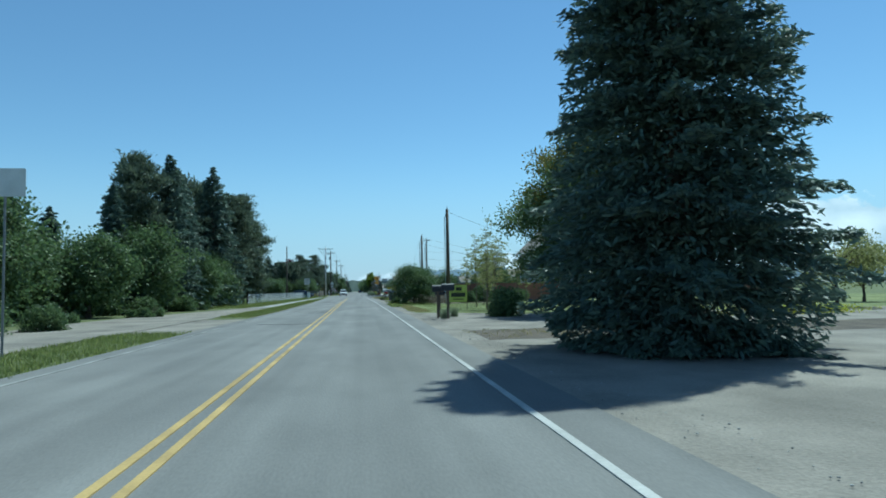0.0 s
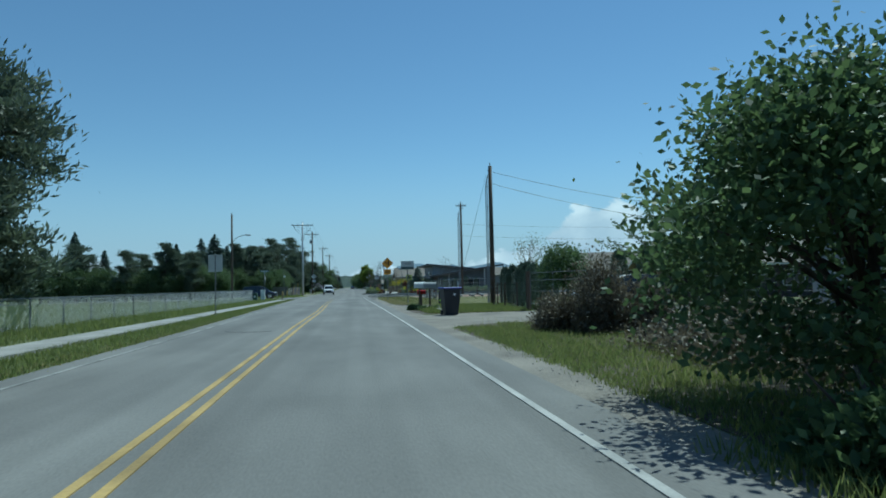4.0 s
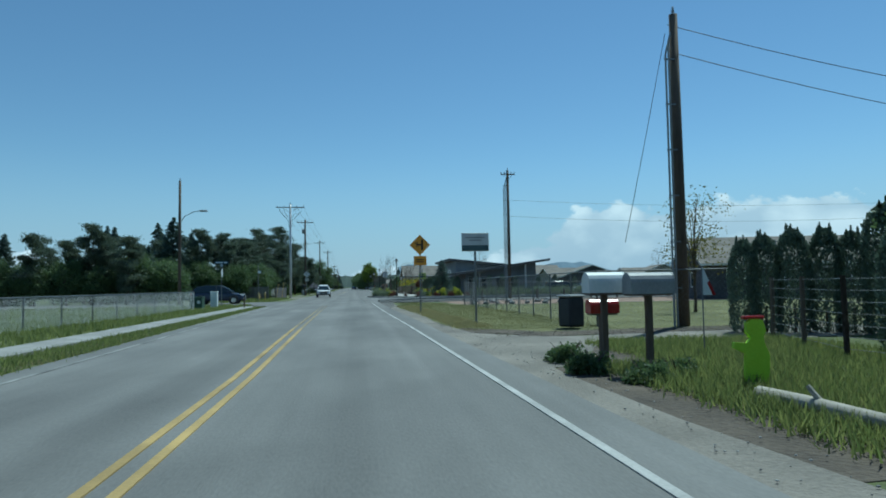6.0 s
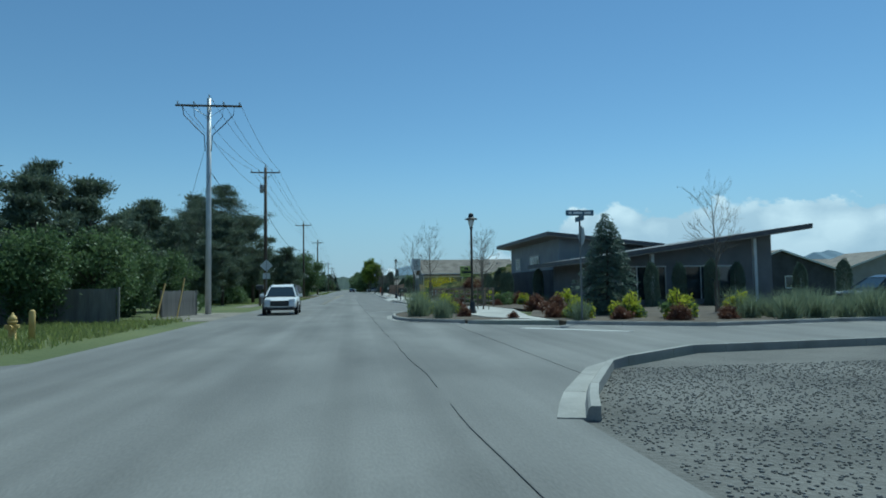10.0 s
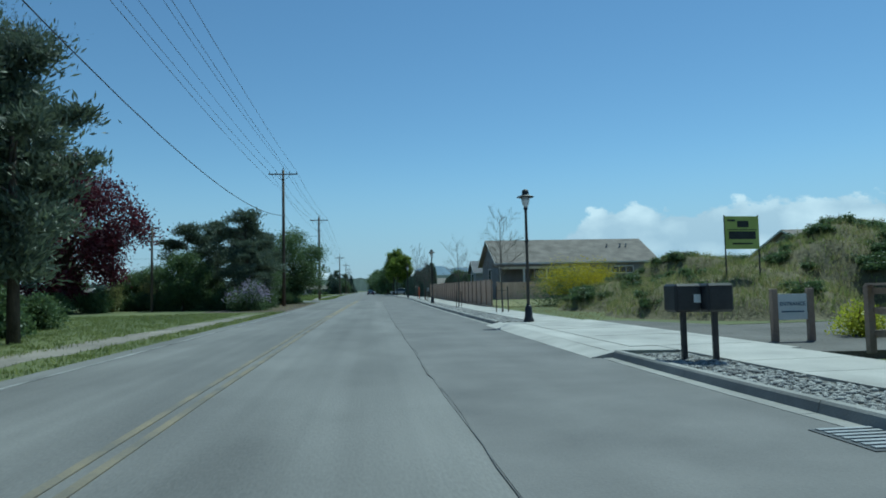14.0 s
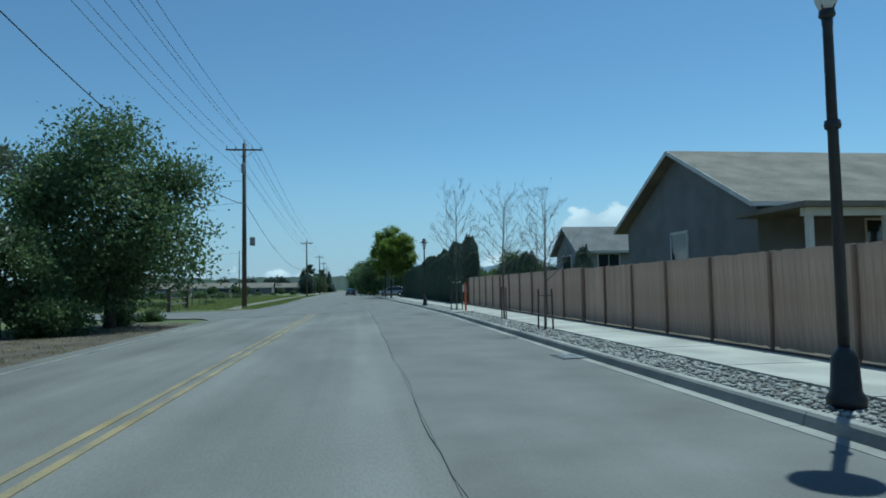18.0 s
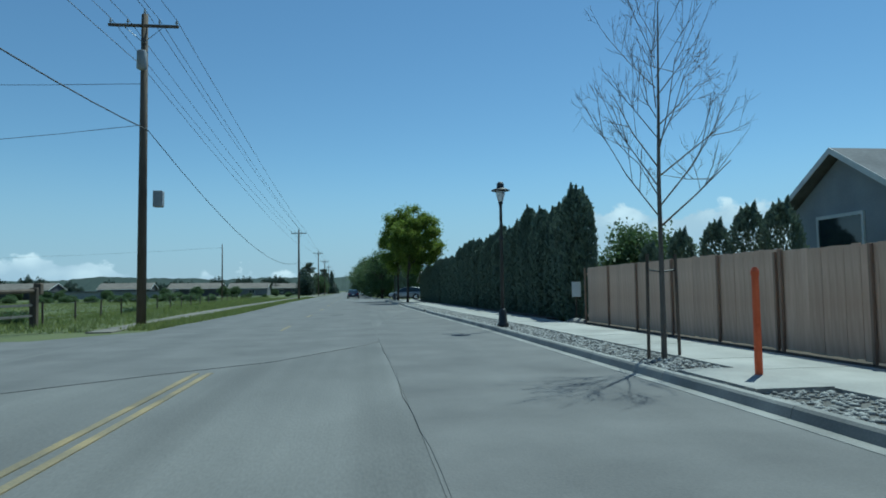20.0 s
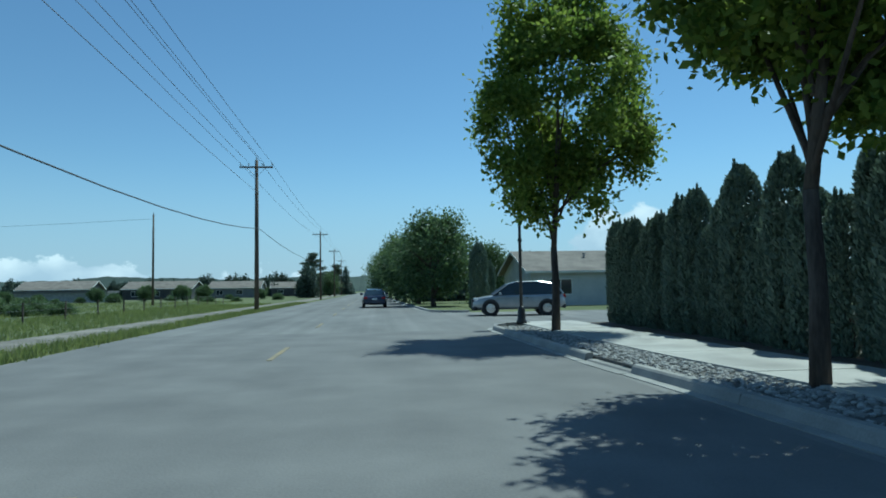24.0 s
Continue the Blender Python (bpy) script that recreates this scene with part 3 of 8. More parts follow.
def thuja_mesh(h, r, seed, n=5200, size=0.2, material=None, tip=(0.90, 0.70, 0.30)):
    g = np.random.default_rng(seed)
    z = g.uniform(0, 1, n) ** 0.9
    prof = np.interp(z, [0, 0.06, 0.3, 0.7, 0.86, 0.94, 1], [0.85, 1.0, 1.05, 1.02, *tip])
    az = g.uniform(0, math.tau, n)
    lump = 1 + 0.06 * np.sin(3 * az + seed) * np.sin(9 * z + seed) + 0.04 * np.sin(7 * az + 23 * z)
    rr = prof * r * lump * g.uniform(0.72, 1.04, n)
    at = np.stack([np.cos(az) * rr, np.sin(az) * rr, z * h], 1)
    al = np.stack([np.cos(az) * 0.45, np.sin(az) * 0.45, np.ones(n)], 1)
    for k in range(5):
        a, f, m = g.uniform(0, math.tau), g.uniform(0.1, 0.5), n // 40
        s = g.uniform(0, 1, m)
        hub = np.array([math.cos(a), math.sin(a)]) * r * f
        wide = 0.16 * r * (1.05 - s)
        at = np.concatenate([at, np.stack([hub[0] + g.normal(0, 1, m) * wide, hub[1] + g.normal(0, 1, m) * wide, h * (0.84 + g.uniform(0.13, 0.22) * s)], 1)])
        al = np.concatenate([al, np.tile([0.0, 0.0, 1.0], (m, 1))])
    return leaves("thuja_crown", at, size, material or L_CEDAR, al, 0.35, 0.4, g)


def bush_mesh(rx, ry, rz, seed, n=3000, size=0.12, material=None, lumps=12, slim=0.55):
    """A shrub of overlapping leaf clumps on the ground."""
    g = np.random.default_rng(seed)
    at, al = [], []
    for i in range(lumps):
        d = unit(g.normal(size=(1, 3)))[0]
        d[2] = abs(d[2])
        c = d * (rx, ry, rz) * g.uniform(0.35, 0.72)
        c[2] += 0.1 * rz
        p = c + unit(g.normal(size=(n // lumps, 3))) * np.array([rx, ry, rz]) * g.uniform(0.12, 0.42, (n // lumps, 1))
        at.append(p)
        al.append(unit(p - c) + (0, 0, 0.3))
    at = np.concatenate(at)
    at[:, 2] = np.abs(at[:, 2])
    return leaves("shrub_crown", at, size, material or L_OAK, np.concatenate(al), 0.8, slim, g)


def shrub(name, label, at, rx, ry, rz, seed, n=3000, size=0.12, material=None, lumps=12, group="", category="shrub", twigs=True):
    t = thing(name, label, category, at, group=group)
    ob = new("foliage", bush_mesh(rx, ry, rz, seed, n, size, material, lumps))
    ob.parent = t
    if twigs:
        bm = bmesh.new()
        g = np.random.default_rng(seed)
        for k in range(7):
            a = g.uniform(0, math.tau)
            tube(bm, [(0, 0, -0.05), (math.cos(a) * rx * 0.3, math.sin(a) * ry * 0.3, rz * 0.45), (math.cos(a) * rx * 0.6, math.sin(a) * ry * 0.6, rz * 0.9)], [0.03, 0.02, 0.008], 4)
        part("woody_base", bm, BARK, t)
    return t


def placed(ob, x, y, z=0.0, turn=0.0, size=1.0, label="", tall=1.0):
    """A copy of a plant, turned and sized."""
    c = copy_thing(ob, pose(x, y, z, 0, 0, turn))
    c.scale = (size, size, size * tall)
    if label:
        tagged(c, label)
    return c


def blades(name, spots, h, material, per=7, spread=0.12, wide=0.012, rng=RNG, lean=0.35):
    """Tufts of grass blades as one mesh of triangles."""
    spots = np.asarray(spots, float)
    n = len(spots) * per
    p = np.repeat(spots, per, 0) + np.concatenate([rng.normal(0, spread, (n, 2)), np.zeros((n, 1))], 1)
    hh = h * rng.uniform(0.4, 1.2, n)
    az = rng.uniform(0, math.tau, n)
    w = np.stack([np.cos(az), np.sin(az), 0 * az], 1) * wide * rng.uniform(0.7, 1.4, n)[:, None]
    tip = p + np.stack([rng.normal(0, lean, n) * hh, rng.normal(0, lean, n) * hh, hh], 1)
    v = np.stack([p - w, p + w, tip], 1).reshape(-1, 3)
    return raw_mesh(name, v, np.arange(3 * n).reshape(n, 3), material)


def scatter(n, x0, x1, y0, y1, z=0.0, rng=RNG):
    return np.stack([rng.uniform(x0, x1, n), rng.uniform(y0, y1, n), np.full(n, z)], 1)

# ---- ground and road ----
CENTRE = [(-60, -1.6), (7, -1.80), (45, -2.2), (85, -2.65), (100, -2.68), (113, -2.93), (135, -3.22), (180, -3.9), (212, -4.27), (235, -4.29), (255, -4.12), (290, -3.85), (308, -3.95), (334, -3.92), (356, -4.15), (400, -4.7), (470, -5.6), (760, -9.5)]
LEFT = [(-60, -5.6), (27, -5.75), (50, -5.6), (86, -5.95), (115, -6.75), (144, -7.35), (205, -7.75), (250, -7.5), (312, -8.4), (325, -8.2), (354, -9.0), (367, -9.4), (400, -9.7), (470, -9.8), (760, -13)]
WHITE_R = [(-60, 2.1), (7, 1.9), (45, 1.68), (85, 1.27), (100, 1.06), (113, 0.86), (123, 0.63), (133, 0.45), (150, 0.3)]
KERB = [(186.5, 3.1), (200, 2.95), (212, 2.6), (235, 2.55), (255, 2.6), (275, 2.95), (290, 3.2), (305, 3.1), (320, 2.68), (335, 2.45), (349, 2.08), (353, 1.85), (363.5, 1.72)]
FARK = [(380, 1.0), (400, 0.4), (470, -1.0), (760, -5)]


def line(table, y0, y1, step=4.0, off=0.0):
    n = max(2, int((y1 - y0) / step) + 1)
    return [(interp(table, y) + off, y) for y in np.linspace(y0, y1, n)]


def setting(name, bm, material, label, category, smooth=False, kind="structure"):
    return tagged(part(name, bm, material, None, label, smooth), label, category, kind=kind)


bm = bmesh.new()
bmesh.ops.create_grid(bm, x_segments=40, y_segments=40, size=2400, matrix=Matrix.Translation((0, 300, -0.06)))
setting("ground", bm, GROUND, "flat grassy land reaching to the horizon", "ground")

# carriageway: from the left edge to past the right white line, then to the kerb
RIGHT = [(-60, 2.9), (0, 2.75), (36, 2.5), (60, 2.25), (85, 1.95), (113, 1.55), (133, 1.15), (149, 0.95), (151.5, 0.98), (152.9, 1.5), (155.9, 2.95), (157, 3.2), (186, 3.2)] + [(y, x + 0.1) for y, x in KERB[1:]] + [(365, 4.0), (379, 4.0), (380, 1.1), (400, 0.3), (470, -0.9), (760, -4.9)]
ys = [-60 + 4 * k for k in range(206)] + [149, 151.5, 152.9, 155.9, 157, 186, 364.5, 365, 379, 380]
ys = sorted(set(ys))
setting("road", ribbon([(interp(LEFT, y) - 0.45, y) for y in ys], [(interp(RIGHT, y), y) for y in ys], -0.3, 0.0), ASPHALT, "sun-bleached two-lane asphalt road with worn lines", "road")
# newer asphalt of the widened right side
setting("road_widening", ribbon([(x + (interp(KERB, y) - 0.25 - x) * min(1.0, max(0.0, (y - 302) / 26)) ** 2, y) for x, y in line(CENTRE, 186.5, 328, 2.5, 3.25)], [(interp(KERB, y) + 0.02, y) for x, y in line(CENTRE, 186.5, 328, 2.5)], -0.01, 0.006), ASPHALT_NEW, "newer grey asphalt strip along the kerb", "road")

SEAM = [(-8.2, 291.2), (-6.5, 293.0), (-4.6, 295.0), (-2.9, 296.6), (-1.3, 299.6)]
setting("road_resurfaced", slab(SEAM + [(x, y) for x, y in line(CENTRE, 301, 327, 3, 3.24)] + [(interp(KERB, y) - 0.3, y) for y in (329, 340, 350, 363)] + [(interp(LEFT, y) - 0.3, y) for y in (363, 345, 325, 310, 300)], -0.01, 0.004), ASPHALT_NEW, "resurfaced grey asphalt with a ragged seam", "road")


def marks(name, table, off, y0, y1, material, label, width=0.095, step=3.0, z=0.012):
    bm = ribbon(line(table, y0, y1, step, off - width / 2), line(table, y0, y1, step, off + width / 2), 0.0, z)
    return setting(name, bm, material, label, "road marking")


for a, b, m in ((-60, 112, YELLOW), (112, 131, YELLOW_OLD), (131, 141, YELLOW_FAINT)):
    for o in (-0.13, 0.13):
        marks("centre_line", CENTRE, o, a, b, m, "worn yellow centre line paint" if m == YELLOW else "faded double yellow line paint")
for a, b, m in ((206, 238, YELLOW_FAINT), (238, 295, YELLOW_OLD)):
    for o in (-0.11, 0.12):
        marks("centre_line", CENTRE, o, a, b, m, "almost worn off double yellow line paint" if m == YELLOW_FAINT else "faded double yellow line paint", 0.1)
marks("edge_line", WHITE_R, 0.0, -60, 146.5, WHITE_LINE, "worn white edge line paint")
for a, b in ((-60, 28), (32, 139), (198, 284)):
    marks("edge_line", LEFT, 0.1, a, b, WHITE_WORN, "thin worn white edge line paint", 0.09)
for k in range(16):
    y = 307.1 + 11.9 * k
    marks("lane_dash", CENTRE, 0.0, y, y + 3.05, YELLOW_OLD, "faded yellow dashed centre line", 0.11)
# sealed joint of the widening and wandering cracks
g = np.random.default_rng(3)
for y0, y1, off in ((143, 300, 3.26),):
    y = y0
    while y < y1:
        ln = float(g.uniform(4, 11))
        ks = np.arange(y, min(y + ln, y1), 0.7)
        pts = [(interp(CENTRE, q) + off + 0.03 * math.sin(q * 0.9) + g.normal(0, 0.012), q) for q in ks]
        wd = [0.0036 * (0.35 + abs(math.sin(0.7 * q))) for q in ks]
        if len(ks) > 1:
            setting("joint_crack", ribbon([(x - w, q) for (x, q), w in zip(pts, wd)], [(x + w, q) for (x, q), w in zip(pts, wd)], 0.0, 0.011), SEAL, "dark cracked joint in the asphalt", "crack")
        y += ln + float(g.uniform(0.1, 1.2))
setting("seam_crack", ribbon([(x, y - 0.02) for x, y in SEAM], [(x + 0.01, y + 0.02) for x, y in SEAM], 0.0, 0.008), SEAL, "dark seam across the asphalt", "crack")
for cx, cy, dx in ((-4.6, 30, 2.4), (-4.2, 45, 1.9), (-4.8, 83, 1.5), (1.0, 130, 0.5), (0.4, 205, 1.8)):
    pts = [(cx + f * dx, cy + 0.25 * math.sin(5 * f + cx) + g.normal(0, 0.05)) for f in np.linspace(0, 1, 12)]
    setting("cross_crack", ribbon([(x, y - 0.006) for x, y in pts], [(x, y + 0.006) for x, y in pts], 0.0, 0.008), SEAL, "dark crack across the worn asphalt", "crack")


def sheet(name, outline, material, label, category, z=0.0, base=-0.2):
    if z < 0.05 and material in (GRAVEL, LAWN, LAWN_DRY, SOIL, RED_GRAVEL):
        g, out = np.random.default_rng(len(label)), []
        for (xa, ya), (xb, yb) in zip(outline, [*outline[1:], outline[0]]):
            n = int(min(40, max(1, math.hypot(xb - xa, yb - ya) / 0.7)))
            out += [(xa + (xb - xa) * k / n + (g.normal(0, 0.13) if k else 0), ya + (yb - ya) * k / n + (g.normal(0, 0.13) if k else 0)) for k in range(n)]
        outline, z = out, -0.058 + (z + 0.06) * 0.15
    return setting(name, slab(outline, base, z), material, label, category)


# left side: gravel path and grass strip, side street, lawn
LP0, LP1 = [(-60, -14.6), (40, -14.6), (60, -11.0), (66, -9.75), (140, -9.5)], [(-60, -9.0), (20, -8.9), (60, -8.2), (100, -8.35), (140, -8.2)]
setting("side_path", ribbon(line(LP0, -60, 62), line(LP1, -60, 62), -0.2, -0.012), GRAVEL, "pale gravel path beside the road", "path")
walk_left = thing("pavement_left", "narrow pale concrete footpath in square slabs", "pavement", kind="structure")
for a in np.arange(62, 140.5, 1.5):
    part("slab", slab([(interp(LP0, a) - 0.0, a + 0.01), (interp(LP1, a) - 0.05, a + 0.01), (interp(LP1, a + 1.5) - 0.05, a + 1.49), (interp(LP0, a + 1.5), a + 1.49)], -0.15, 0.02), KERBSTONE, walk_left)
sheet("side_street_west", [(-8.2, 142.5), (-7.2, 141), (-7.2, 160), (-9.5, 157.5), (-70, 157.5), (-70, 147), (-10, 147)], ASPHALT_NEW, "grey asphalt side street joining the road", "road", -0.004)
sheet("verge_drive_west", [(-8.0, 26), (-8.6, 26), (-15, 33), (-15, 38), (-6.0, 38), (-6.0, 26)], GRAVEL, "dusty gravel driveway mouth", "driveway", -0.008)
sheet("gravel_verge_west", [(-8.3, 178), (-9.3, 178), (-12.5, 182), (-12.5, 190), (-9.0, 190), (-8.1, 190)], GRAVEL, "dusty gravel patch by the road edge", "driveway", -0.008)
sheet("path_west", [(-11.6, 203), (-10.2, 203), (-8.9, 240), (-8.3, 252), (-9.4, 252), (-10.3, 240), (-11.6, 214)], GRAVEL, "narrow gravel strip beside the lawn", "path", -0.008)
# dark soil colour stands in for the trees' shade on this dry grass verge
sheet("verge_west_trees", [(-8.05, 253), (-8.2, 270), (-8.5, 289), (-13.5, 291), (-15, 256), (-11, 253)], SOIL, "dry bare soil verge below dark trees", "soil", -0.02)
sheet("driveway_west", [(-8.2, 290), (-9.5, 293), (-26, 296), (-26, 304), (-11, 304.5), (-8.6, 309)], ASPHALT_NEW, "asphalt driveway mouth with cracks", "driveway", -0.004)
LF0, LF1 = [(309, -11.2), (330, -12.6), (360, -13.4), (400, -14), (470, -14.4), (640, -18)], [(309, -10.3), (330, -10.6), (360, -11.2), (400, -11.6), (470, -12), (640, -15.2)]
setting("path_field", ribbon(line(LF0, 309, 640, 8), line(LF1, 309, 640, 8), -0.2, -0.01), GRAVEL, "gravel footpath along the field", "path")

# right side, first part: shoulder, driveways, lawns
setting("shoulder", ribbon([(interp(RIGHT, y) - 0.02, y) for y in np.linspace(-60, 149, 60)], [(interp(RIGHT, y) + 0.75 + 0.2 * math.sin(y * 0.37), y) for y in np.linspace(-60, 149, 60)], -0.2, -0.03), GRAVEL, "dusty gravel road shoulder", "verge")
sheet("driveway_spruce", [(2.5, 1), (2.4, 19), (40, 20), (40, 1)], GRAVEL, "wide pale gravel yard in front of the spruce", "driveway", -0.02)
sheet("driveway_lawn", [(2.3, 23), (2.2, 44), (3.2, 42), (6.7, 39.6), (9.5, 36.2), (30, 35.8), (30, 24.5), (9, 24.2), (3.4, 23.4)], GRAVEL, "curved gravel driveway beside a lawn", "driveway", -0.018)
sheet("yard_dirt", [(2.7, 18.6), (2.6, 23.3), (9, 24.4), (40, 24.8), (40, 19.4)], SOIL, "bare brown soil strip beside a gravel yard", "soil", -0.03)
sheet("lawn", [(3.2, 42.4), (2.9, 64), (9, 71), (60, 88), (60, 36), (30, 36), (9.8, 36.4), (6.9, 39.8)], LAWN, "mown green lawn with young trees", "lawn", -0.045)
sheet("dug_soil", [(3.0, 66), (2.7, 83.4), (5, 85.2), (8, 86), (16, 86), (16, 66)], SOIL, "dark dug soil with dead weeds", "soil", -0.02)
sheet("driveway_gate", [(2.0, 83), (2.0, 92), (3.6, 93.5), (8.4, 94.3), (22, 95), (22, 86), (8, 85.6), (4.8, 84.8)], GRAVEL, "compacted gravel driveway to a gate", "driveway", -0.016)
sheet("weedy_bank", [(2.35, 93.6), (2.2, 100.0), (2.7, 100.6), (4.6, 104.2), (8.3, 104.3), (8.5, 94.6), (3.7, 93.7)], SOIL, "dark weedy soil bank round the mailboxes", "soil", -0.012)
sheet("driveway_mid", [(1.75, 100), (1.6, 110), (4.5, 107), (18, 109), (18, 105), (5, 104.5), (2.6, 100.5)], GRAVEL, "short gravel driveway by the mailboxes", "driveway", -0.016)
sheet("drive_edge_dirt", [(1.9, 110.2), (4.2, 107.0), (15, 108.6), (15, 109.8), (4.6, 108.9), (2.6, 111.4)], SOIL, "crumbled dark dirt beside a driveway", "soil", 0.0)
sheet("lawn_fenced", [(2.3, 110), (2.15, 124), (2.1, 132), (2.6, 138), (3.5, 145.4), (5.2, 146.5), (6.6, 140), (7.5, 137), (7.2, 110), (4.2, 108)], LAWN_DRY, "mown yellowing verge lawn along the road", "lawn", -0.045)
sheet("lawn_behind", [(7.0, 109), (7.4, 134), (36, 134), (60, 120), (60, 100), (20, 106)], LAWN_DRY, "broad mown yellowing lawn behind a fence", "lawn", -0.045)
sheet("red_bed", [(6.9, 138.5), (6.2, 147), (8, 148.6), (40, 150), (40, 137), (11, 136.6)], RED_GRAVEL, "bed of reddish gravel", "gravel bed", -0.022)
sheet("gravel_corner", [(0.9, 134), (0.75, 151.2), (1.5, 153), (3.0, 155.6), (5.6, 157.6), (10.6, 158.1), (40, 158.5), (40, 150.5), (8, 149), (5.4, 147.0), (2.2, 146.6), (1.8, 138), (1.5, 134)], GRAVEL_DK, "corner of dark crushed gravel behind a kerb", "gravel bed", -0.018)
sheet("side_street_east", [(2.2, 154.4), (2.9, 156.1), (5.5, 158.2), (10.7, 158.7), (90, 159.5), (90, 165.2), (15.4, 165.4), (10, 164.6), (7.3, 166.5), (2.6, 169.7), (2.3, 171)], ASPHALT, "smooth grey asphalt side street", "road", 0.006)
sheet("stop_line", [(4.0, 166.3), (6.6, 163.6), (6.9, 163.8), (4.4, 166.7)], WHITE_LINE, "white painted stop line", "road marking", 0.014)
sheet("planting_bed", [(2.9, 170.2), (1.0, 172.2), (0.5, 174.6), (0.7, 178), (1.9, 182), (3.3, 186.4), (5.0, 187), (5.0, 182), (3.6, 176), (4.0, 172.2), (5.6, 170.2)], SOIL, "mulched planting bed on the kerb extension", "planting bed", 0.12)
sheet("planting_bed_corner", [(6.2, 168.0), (7.5, 166.9), (10.1, 165.0), (15.4, 165.8), (60, 166), (60, 178), (12, 181), (8.5, 181), (6.2, 173)], SOIL, "mulched planting bed behind the kerb", "planting bed", 0.12)
sheet("pavement_corner", [(2.9, 169.9), (5.6, 169.9), (4.2, 172.2), (3.8, 176), (5.2, 182), (5.2, 187.5), (7, 187.5), (7.4, 181), (6.0, 172.6), (6.0, 168.3)], CONCRETE, "pale concrete corner pavement", "pavement", 0.135)
sheet("bed_rail", [(7.05, 187.5), (6.7, 212), (30, 216), (30, 181), (8.4, 181.2)], SOIL, "mulched planting bed behind a rail fence", "planting bed", 0.10)
sheet("driveway_entrance", [(2.65, 215.8), (2.75, 227), (4.3, 226.8), (6.2, 227.6), (6.3, 215.2), (4.3, 215.4)], CONCRETE, "pale concrete driveway apron", "driveway", 0.117)
sheet("driveway_inner", [(6.0, 214.6), (6.0, 227.4), (7.2, 226.4), (9, 222.6), (30, 224), (30, 216.4), (6.9, 214.4)], GRAVEL_DK, "dark gravel drive behind the pavement", "driveway", 0.098)
setting("driveway_lip", panel_xz([(2.2, -0.02), (2.2, 0.012), (2.7, 0.119), (2.76, 0.119), (2.76, -0.02)], 215.5, 227.3), CONCRETE, "sloping concrete lip of a driveway", "driveway")
sheet("verge_fence", [(5.95, 228), (6.0, 247), (6.1, 300), (8.4, 312), (30, 312), (30, 224.5), (9, 223)], GROUND, "rough grass land beside the pavement", "ground", 0.08)
sheet("garden_grass", [(7.0, 248.2), (7.2, 271), (31, 271.8), (31, 248.2)], LAWN_DRY, "rough dry grass behind the fence", "lawn", 0.095, 0.0)
sheet("fence_bed", [(5.85, 247.6), (5.95, 262), (6.35, 280), (6.55, 295), (6.7, 308), (7.5, 308), (7.4, 295), (7.1, 280), (6.8, 262), (6.6, 247.6)], SOIL, "bare stony soil below the fence", "soil", 0.095, 0.0)
sheet("verge_hedge", [(6.8, 311), (6.3, 323), (5.8, 336), (5.3, 350), (5.2, 364.5), (12, 365), (30, 365), (30, 311)], SOIL, "bare soil under the hedge", "soil", 0.09)
sheet("side_street_hedge", [(1.3, 365.5), (4, 365.1), (60, 365.1), (60, 379), (4, 379.4), (0.8, 381)], ASPHALT, "asphalt side street beyond the hedge", "road", -0.006)

# kerb: stones with open joints
kerb = thing("kerb", "grey concrete kerb in cast lengths", "kerb", kind="structure")


def kerb_run(pts, step=3.0, h=0.15, w=0.17, gutter=0.0):
    """Kerb stones along a plan line, the road on its left."""
    pts = [Vector((x, y, 0)) for x, y in pts]
    length = [0.0]
    for a, b in zip(pts, pts[1:]):
        length.append(length[-1] + (b - a).length)

    def along(s):
        k = max(0, min(len(pts) - 2, int(np.searchsorted(length, s)) - 1))
        return pts[k].lerp(pts[k + 1], (s - length[k]) / max(length[k + 1] - length[k], 1e-6))

    n = max(1, round(length[-1] / step))
    for k in range(n):
        s0, s1 = length[-1] * k / n + 0.006, length[-1] * (k + 1) / n - 0.006
        sub = max(1, int((s1 - s0) / 0.8)) if step < 2.5 else 2
        bm = bmesh.new()
        rows = []
        for j in range(sub + 1):
            p = along(s0 + (s1 - s0) * j / sub)
            q = along(min(length[-1], s0 + (s1 - s0) * j / sub + 0.05)) - along(max(0, s0 + (s1 - s0) * j / sub - 0.05))
            nrm = Vector((q.y, -q.x, 0)).normalized()
            rows.append([bm.verts.new(p + nrm * o + Vector((0, 0, z))) for o, z in ((-gutter, -0.1), (-gutter, 0.012), (0, 0.016), (0.03, h - 0.03), (0.055, h), (w, h), (w, -0.1))])
        for a, b in zip(rows, rows[1:]):
            for i in range(7):
                bm.faces.new((a[i], a[(i + 1) % 7], b[(i + 1) % 7], b[i]))
        bm.faces.new(rows[0])
        bm.faces.new(rows[-1][::-1])
        bmesh.ops.recalc_face_normals(bm, faces=bm.faces)
        part("kerbstone", bm, KERBSTONE, kerb)


kerb_run([(1.02, 151.5), (1.5, 152.9), (2.95, 155.9), (5.5, 157.9), (10.6, 158.4), (40, 158.9)], 1.8, 0.14, 0.16, 0.3)
kerb_run([(60, 165.9), (15.4, 165.7), (10.05, 164.85), (7.3, 166.75), (6.1, 167.8)], 2.0, 0.15, 0.16, 0.25)
kerb_run([(2.75, 170.1), (0.9, 172.0), (0.3, 174.4), (0.45, 178), (1.65, 182), (3.1, 186.5)], 1.5, 0.15, 0.16, 0.25)
kerb_run([(interp(KERB, y), y) for y in np.linspace(186.5, 215.4, 16)], 3.0, 0.15, 0.17, 0.2)
